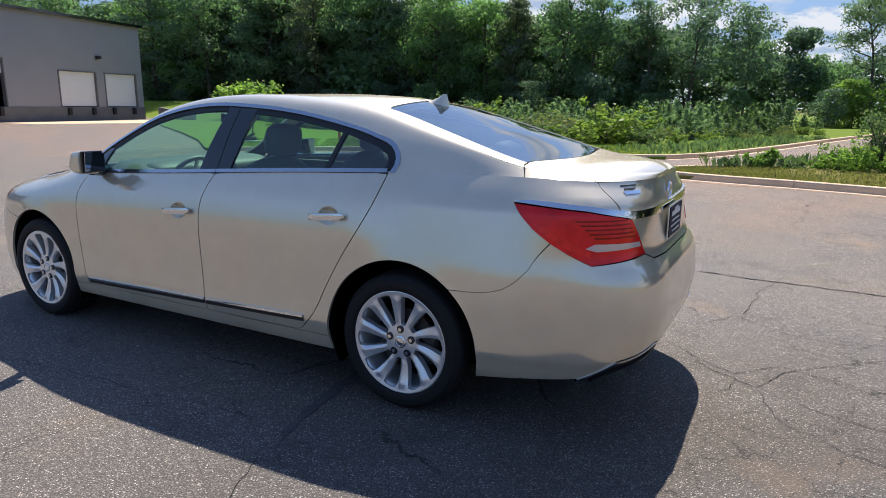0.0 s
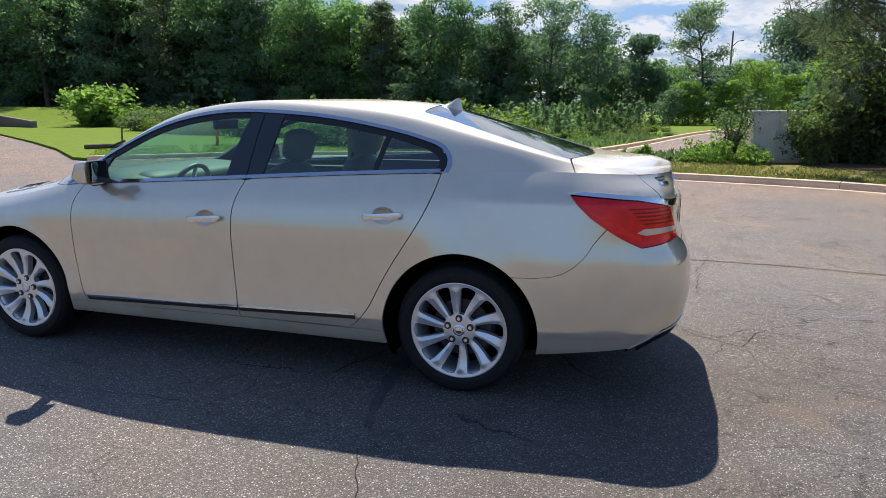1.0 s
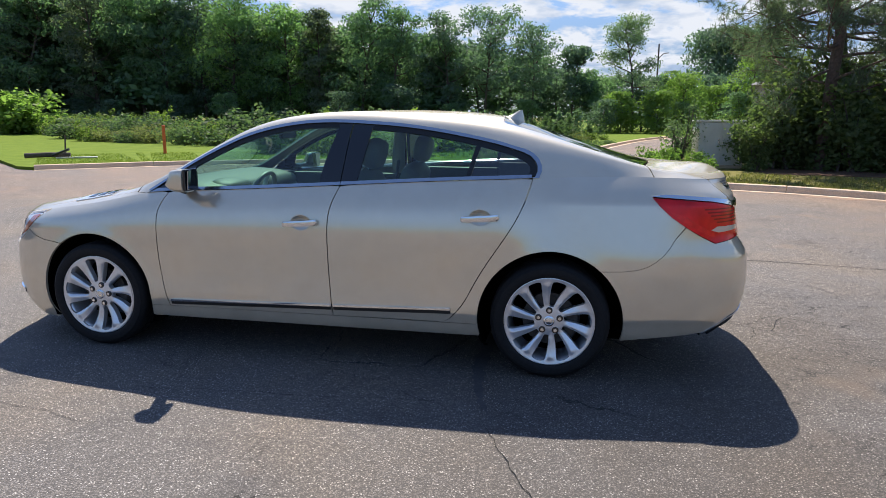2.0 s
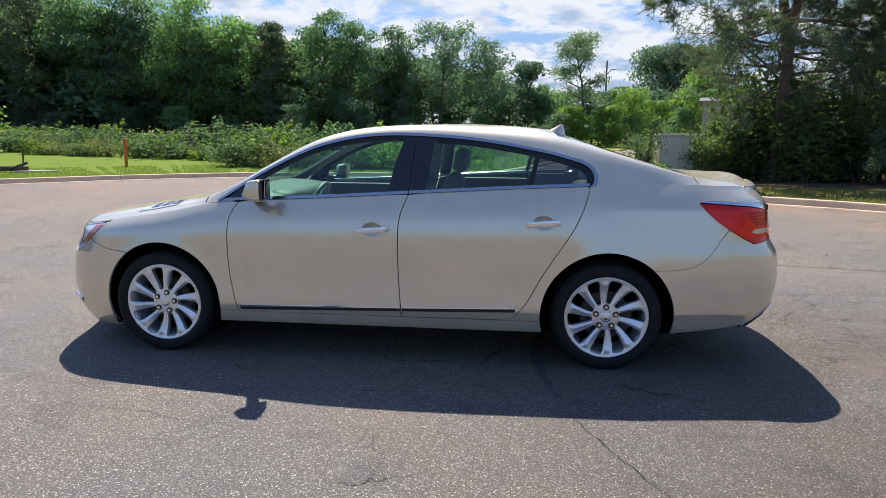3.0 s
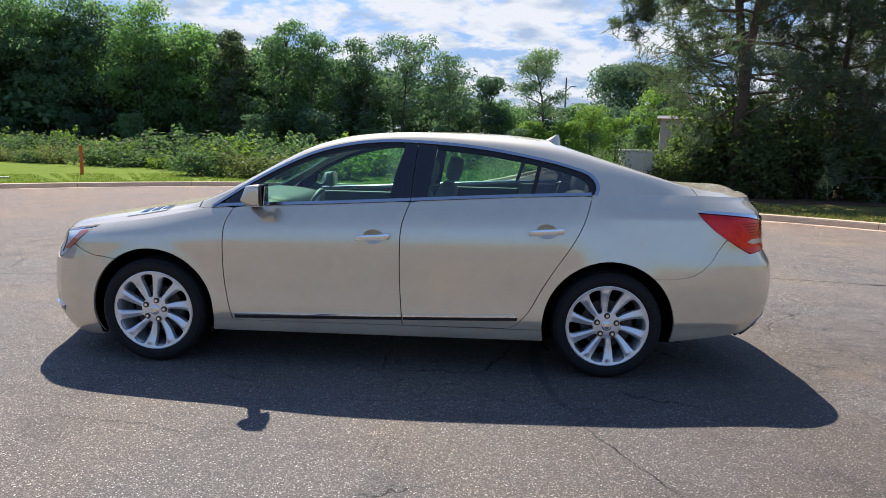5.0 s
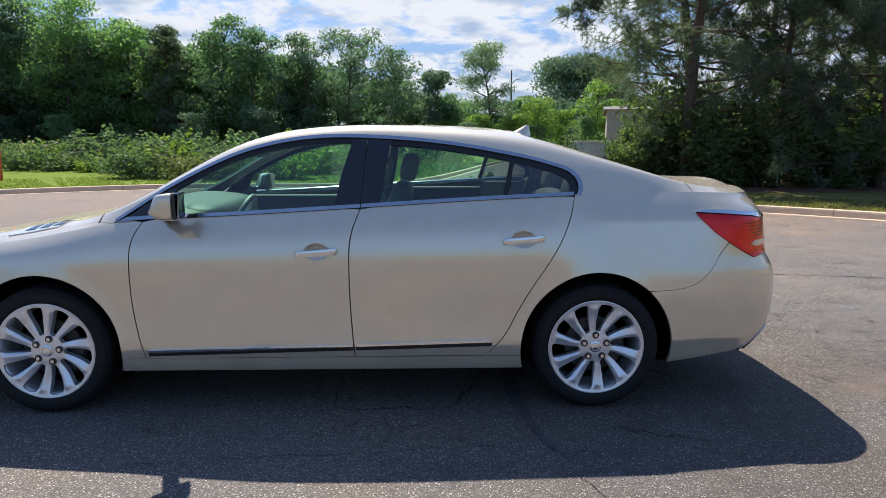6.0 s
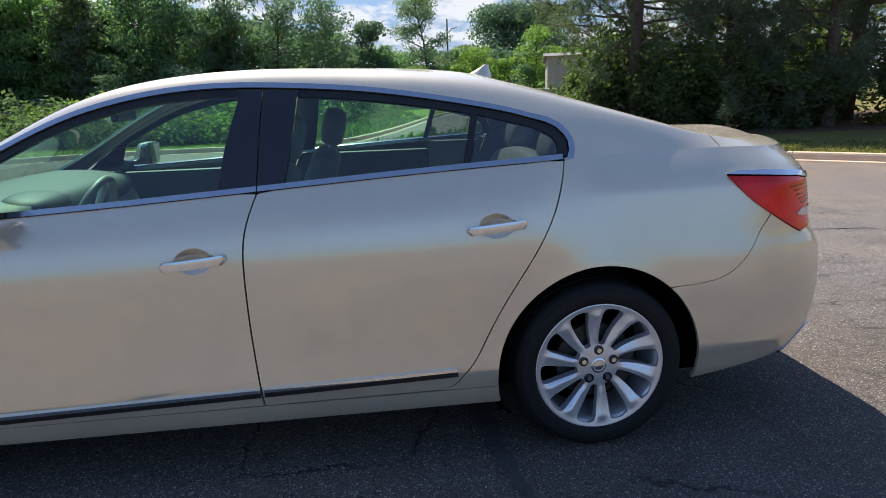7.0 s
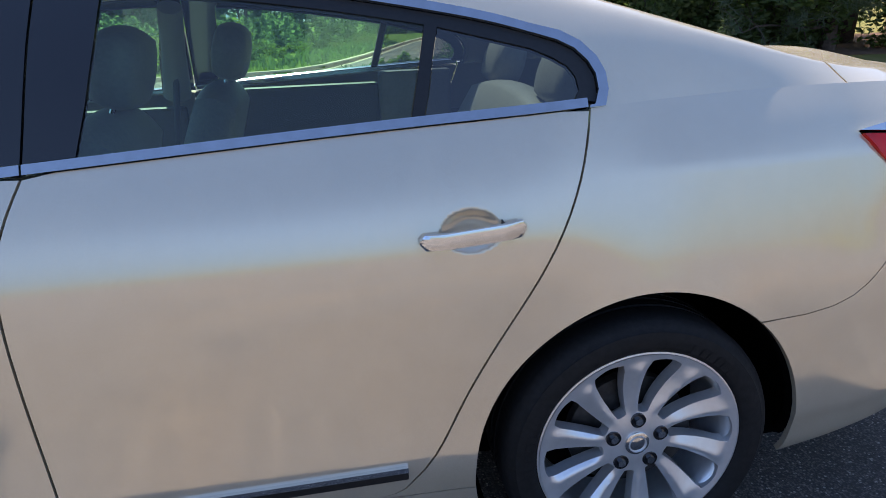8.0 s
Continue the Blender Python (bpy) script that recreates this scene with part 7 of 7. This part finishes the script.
def wing_mirror(sg):
    """Door mirror; sg -1 on the driver's side."""
    bm = bmesh.new()
    rings = []
    # angular housing: a wedge section from the inner end outwards
    prof = [(0.0, -0.060), (0.0, 0.0), (0.0, 0.058), (-0.006, 0.068), (-0.040, 0.0655), (-0.072, 0.060), (-0.084, 0.052), (-0.100, 0.010), (-0.118, -0.026), (-0.116, -0.036), (-0.090, -0.056), (-0.070, -0.066), (-0.030, -0.070), (-0.006, -0.069)]
    for f, e, ex in ((0.0, 0.78, 0.30), (0.06, 0.85, 0.36), (0.25, 0.95, 0.60), (0.6, 1.0, 0.96), (0.86, 0.96, 1.0), (0.95, 0.86, 0.92), (0.985, 0.72, 0.8), (1.0, 0.5, 0.6)):
        y = 0.885 + 0.158 * f
        rings.append([bm.verts.new((-0.672 - 0.01 * f + px * ex, sg * y, 1.089 + pz * e - 0.008 * (1 - f))) for px, pz in prof])
    n = len(prof)
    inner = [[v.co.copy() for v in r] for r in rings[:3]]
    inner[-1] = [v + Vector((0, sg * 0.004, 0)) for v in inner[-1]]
    for r in rings[:2]:
        for v in r:
            bm.verts.remove(v)
    rings = rings[2:]
    for q, w in zip(rings, rings[1:]):
        for k in range(n):
            bm.faces.new((q[k], q[(k + 1) % n], w[(k + 1) % n], w[k]))
    bm.faces.new(rings[0])
    bm.faces.new(rings[-1][::-1])
    # inner end of the housing: black stands in for the shade on it
    shade_bm = bmesh.new()
    inner = [[shade_bm.verts.new(v) for v in r] for r in inner]
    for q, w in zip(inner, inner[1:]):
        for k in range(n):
            shade_bm.faces.new((q[k], q[(k + 1) % n], w[(k + 1) % n], w[k]))
    shade_bm.faces.new(inner[0])
    shade_bm.faces.new(inner[-1][::-1])
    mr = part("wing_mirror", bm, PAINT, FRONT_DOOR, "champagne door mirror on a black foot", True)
    part("mirror_arm", shade_bm, GLOSSBLACK, mr, "inner end of the mirror, black in place of shade")
    part("mirror_bezel", box_bm(-0.678, -0.664, min(sg * 0.90, sg * 1.034), max(sg * 0.90, sg * 1.034), 1.026, 1.152, 0.005), GLOSSBLACK, mr)
    part("mirror_glass", placed(box_bm(-0.002, 0.002, -0.058, 0.058, -0.055, 0.055, 0.001), pose(-0.668, sg * 0.968, 1.090, 0, 4, sg * -16)), MIRROR, mr)
    part("mirror_foot", tube_bm([(-0.79, sg * 0.80, 1.030), (-0.765, sg * 0.86, 1.025), (-0.735, sg * 0.93, 1.038)], [0.036, 0.034, 0.036], 12), GLOSSBLACK, mr, "", True)


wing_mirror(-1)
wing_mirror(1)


def fin():
    bm = bmesh.new()
    rings = []
    for f, x0, x1, w in ((0.0, 1.035, 1.195, 0.034), (0.25, 1.075, 1.190, 0.024), (0.6, 1.120, 1.183, 0.013), (1.0, 1.158, 1.178, 0.005)):
        z = CENTRE_Z(1.115) - 0.006 + 0.056 * f
        ring_ = []
        for k in range(14):
            a = k * math.tau / 14
            x = (x0 + x1) / 2 + (x1 - x0) / 2 * math.cos(a)
            zz = z + ((1.115 - x) * 0.34 if f == 0.0 else 0)
            ring_.append(bm.verts.new((x, w * math.sin(a), zz)))
        rings.append(ring_)
    for q, w in zip(rings, rings[1:]):
        for k in range(14):
            bm.faces.new((q[k], q[(k + 1) % 14], w[(k + 1) % 14], w[k]))
    bm.faces.new(rings[-1])
    part("antenna_fin", bm, PAINT, car, "champagne shark fin antenna", True)


fin()


def tail_details():
    # number plate with plain bars
    pl = part("plate", box_bm(2.468, 2.476, -0.155, 0.155, 0.825, 0.975, 0.003), NAVY, BOOT, "dark blue plate with pale print")
    for y0, y1, z0, z1 in ((-0.12, 0.10, 0.925, 0.948), (-0.05, 0.05, 0.948, 0.962), (-0.10, 0.09, 0.898, 0.906), (-0.12, 0.12, 0.872, 0.880), (-0.08, 0.10, 0.846, 0.853)):
        part("print_bar", box_bm(2.4765, 2.478, y0, y1, z0, z1), WHITEINK, pl)
    part("plate_rim", box_bm(2.4660, 2.472, -0.162, 0.162, 0.818, 0.982, 0.003), CHROME, pl)
    # round emblem, a plain ring
    bm = lathe_bm([(0.030, -0.004), (0.034, -0.010), (0.040, -0.010), (0.044, -0.003)], 32)
    for v in bm.verts:
        v.co = Vector((2.430 - v.co.y, v.co.x, 1.035 + v.co.z * 1.05))
    part("emblem", bm, CHROME, BOOT, "plain chrome ring emblem", True)
    # bars in place of the dealer's sticker and the maker's name
    for y0, y1, z0, z1, mat_ in ((-0.60, -0.50, 1.100, 1.106, DARKINK), (-0.585, -0.515, 1.088, 1.093, DARKINK), (-0.60, -0.49, 1.070, 1.082, CHROME)):
        poly = [(u_rear(-y0), z0), (u_rear(-y1), z0), (u_rear(-y1), z1), (u_rear(-y0), z1)]
        car_part("lettering_bar", poly, P, mat_, BOOT, both=False, step=0.01, lift=0.003, flange=0.002)


tail_details()


# ---- cabin ----
def cushion(sx, sy, sz, puff=0.35):
    """A padded block about the origin, rounded."""
    bm = bmesh.new()
    bmesh.ops.create_cube(bm, size=1)
    bmesh.ops.subdivide_edges(bm, edges=bm.edges[:], cuts=7, use_grid_fill=True)
    for v in bm.verts:
        c = v.co * 2
        k = Vector((c.x * math.sqrt(max(0, 1 - c.y ** 2 / 2 - c.z ** 2 / 2 + c.y ** 2 * c.z ** 2 / 3)), c.y * math.sqrt(max(0, 1 - c.z ** 2 / 2 - c.x ** 2 / 2 + c.z ** 2 * c.x ** 2 / 3)), c.z * math.sqrt(max(0, 1 - c.x ** 2 / 2 - c.y ** 2 / 2 + c.x ** 2 * c.y ** 2 / 3))))
        c = c.lerp(k, puff + 0.18)
        v.co = Vector((c.x * sx / 2, c.y * sy / 2, c.z * sz / 2))
    return bm


def front_seat(y, back):
    s = new("front_seat")
    s.parent = car
    s.matrix_basis = pose(back, y, 0)
    part("seat_cushion", placed(cushion(0.54, 0.52, 0.22), pose(-0.20, 0, 0.52, 0, -8, 0)), LEATHER2, s, "", True)
    part("backrest", placed(cushion(0.17, 0.50, 0.66), pose(0.11, 0, 0.82, 0, 20, 0)), LEATHER, s, "", True)
    hr = part("headrest", placed(cushion(0.125, 0.27, 0.20, 0.5), pose(0.245, 0, 1.222, 0, 14, 0)), LEATHER, s, "padded grey headrest", True)
    for dy in (-0.07, 0.07):
        part("headrest_post", tube_bm([(0.19, dy, 1.05), (0.235, dy, 1.16)], 0.007, 8), CHROME, hr)
    part("seat_base", box_bm(-0.42, 0.05, -0.22, 0.22, 0.24, 0.42, 0.02), BLACK, s)


front_seat(-0.37, 0.03)
front_seat(0.37, 0.18)


def rear_seat():
    s = new("rear_seat")
    s.parent = car
    part("seat_cushion", placed(cushion(0.52, 1.08, 0.22), pose(0.86, 0, 0.50, 0, -8, 0)), LEATHER2, s, "", True)
    part("backrest", placed(cushion(0.18, 1.06, 0.66), pose(1.24, 0, 0.80, 0, 26, 0)), LEATHER2, s, "", True)
    for y in (-0.36, 0.36):
        part("headrest", placed(cushion(0.13, 0.28, 0.17, 0.5), pose(1.40, y, 1.145, 0, 18, 0)), LEATHER2, s, "pale padded headrest", True)


rear_seat()


def dashboard():
    d = new("dashboard")
    d.parent = car
    part("dash_top", placed(cushion(0.46, 1.38, 0.16, 0.4), pose(-0.87, 0, 0.97, 0, 6, 0)), DASH, d, "", True)
    part("dash_face", placed(cushion(0.16, 1.36, 0.34, 0.3), pose(-0.72, 0, 0.83, 0, -14, 0)), LEATHER, d, "", True)
    part("gauge_hood", placed(cushion(0.20, 0.36, 0.10, 0.6), pose(-0.74, -0.37, 0.995, 0, 8, 0)), DASH, d, "", True)
    part("console", box_bm(-0.62, 0.15, -0.11, 0.11, 0.3, 0.66, 0.03), DASH, d)
    # steering wheel
    bm = bmesh.new()
    n = 40
    M = pose(-0.54, -0.37, 0.915, 0, -66, 0)
    pts = [M @ Vector((0.185 * math.cos(a), 0.185 * math.sin(a), 0)) for a in (k * math.tau / n for k in range(n + 1))]
    sw = part("steering_wheel", tube_bm(pts, 0.016, 10, cap=False), LEATHER, d, "dark leather steering wheel", True)
    part("wheel_boss", placed(cushion(0.14, 0.15, 0.05, 0.6), M @ pose(0, 0, -0.01)), DASH, sw, "", True)
    for a in (0.0, math.pi / 2, math.pi, ):
        part("wheel_spoke", tube_bm([M @ Vector((0, 0, -0.005)), M @ Vector((0.18 * math.sin(a) , 0.18 * math.cos(a), 0))], 0.014, 8), SATIN, sw)
    part("column", tube_bm([(-0.55, -0.37, 0.90), (-0.85, -0.37, 0.80)], 0.04, 10), DASH, d)
    mir = part("rear_view_mirror", box_bm(-0.50, -0.47, -0.13, 0.13, 1.30, 1.37, 0.012), BLACK, d)
    part("mirror_stalk", tube_bm([(-0.48, 0, 1.36), (-0.53, 0, 1.40)], 0.012, 8), BLACK, mir)


dashboard()


def cabin_trim():
    for sg in (-1, 1):
        for x0, x1, own in ((-0.90, 0.16, FRONT_DOOR), (0.2, 0.95, REAR_DOOR)):
            part("door_card", box_bm(x0, x1, min(sg * 0.73, sg * 0.775), max(sg * 0.73, sg * 0.775), 0.35, Z_SHOULDER(x0), 0.015), DASH, own)
        part("door_card_upper", box_bm(0.95, 1.26, min(sg * 0.72, sg * 0.765), max(sg * 0.72, sg * 0.765), 0.82, Z_SHOULDER(0.95), 0.015), LEATHER, REAR_DOOR)
        p = [(0.135, sg * 0.735, 1.05), (0.165, sg * 0.655, 1.22), (0.20, sg * 0.55, 1.38)]
        part("inner_pillar", tube_bm(p, [0.055, 0.045, 0.045], 10), HEADLINER, car, "", True)
        part("seat_belt", tube_bm([(0.16, sg * 0.68, 1.18), (0.14, sg * 0.60, 0.9), (0.12, sg * 0.55, 0.6)], 0.012, 6), DASH, car)
    # headlining just under the roof
    V, F = [], []
    xs = np.linspace(-0.28, 1.12, 24)
    vs = np.linspace(2.9, 6.0, 12)
    for sg in (1, -1):
        b = len(V)
        for x in xs:
            for v in vs:
                q = Q(uq(x), v)
                V.append((q.x, q.y * sg * 0.985, q.z - 0.03))
        for i in range(len(xs) - 1):
            for j in range(len(vs) - 1):
                a = b + i * len(vs) + j
                F.append((a, a + 1, a + len(vs) + 1, a + len(vs)))
    mesh_ob("headliner", V, F, HEADLINER, car, "", True)


cabin_trim()
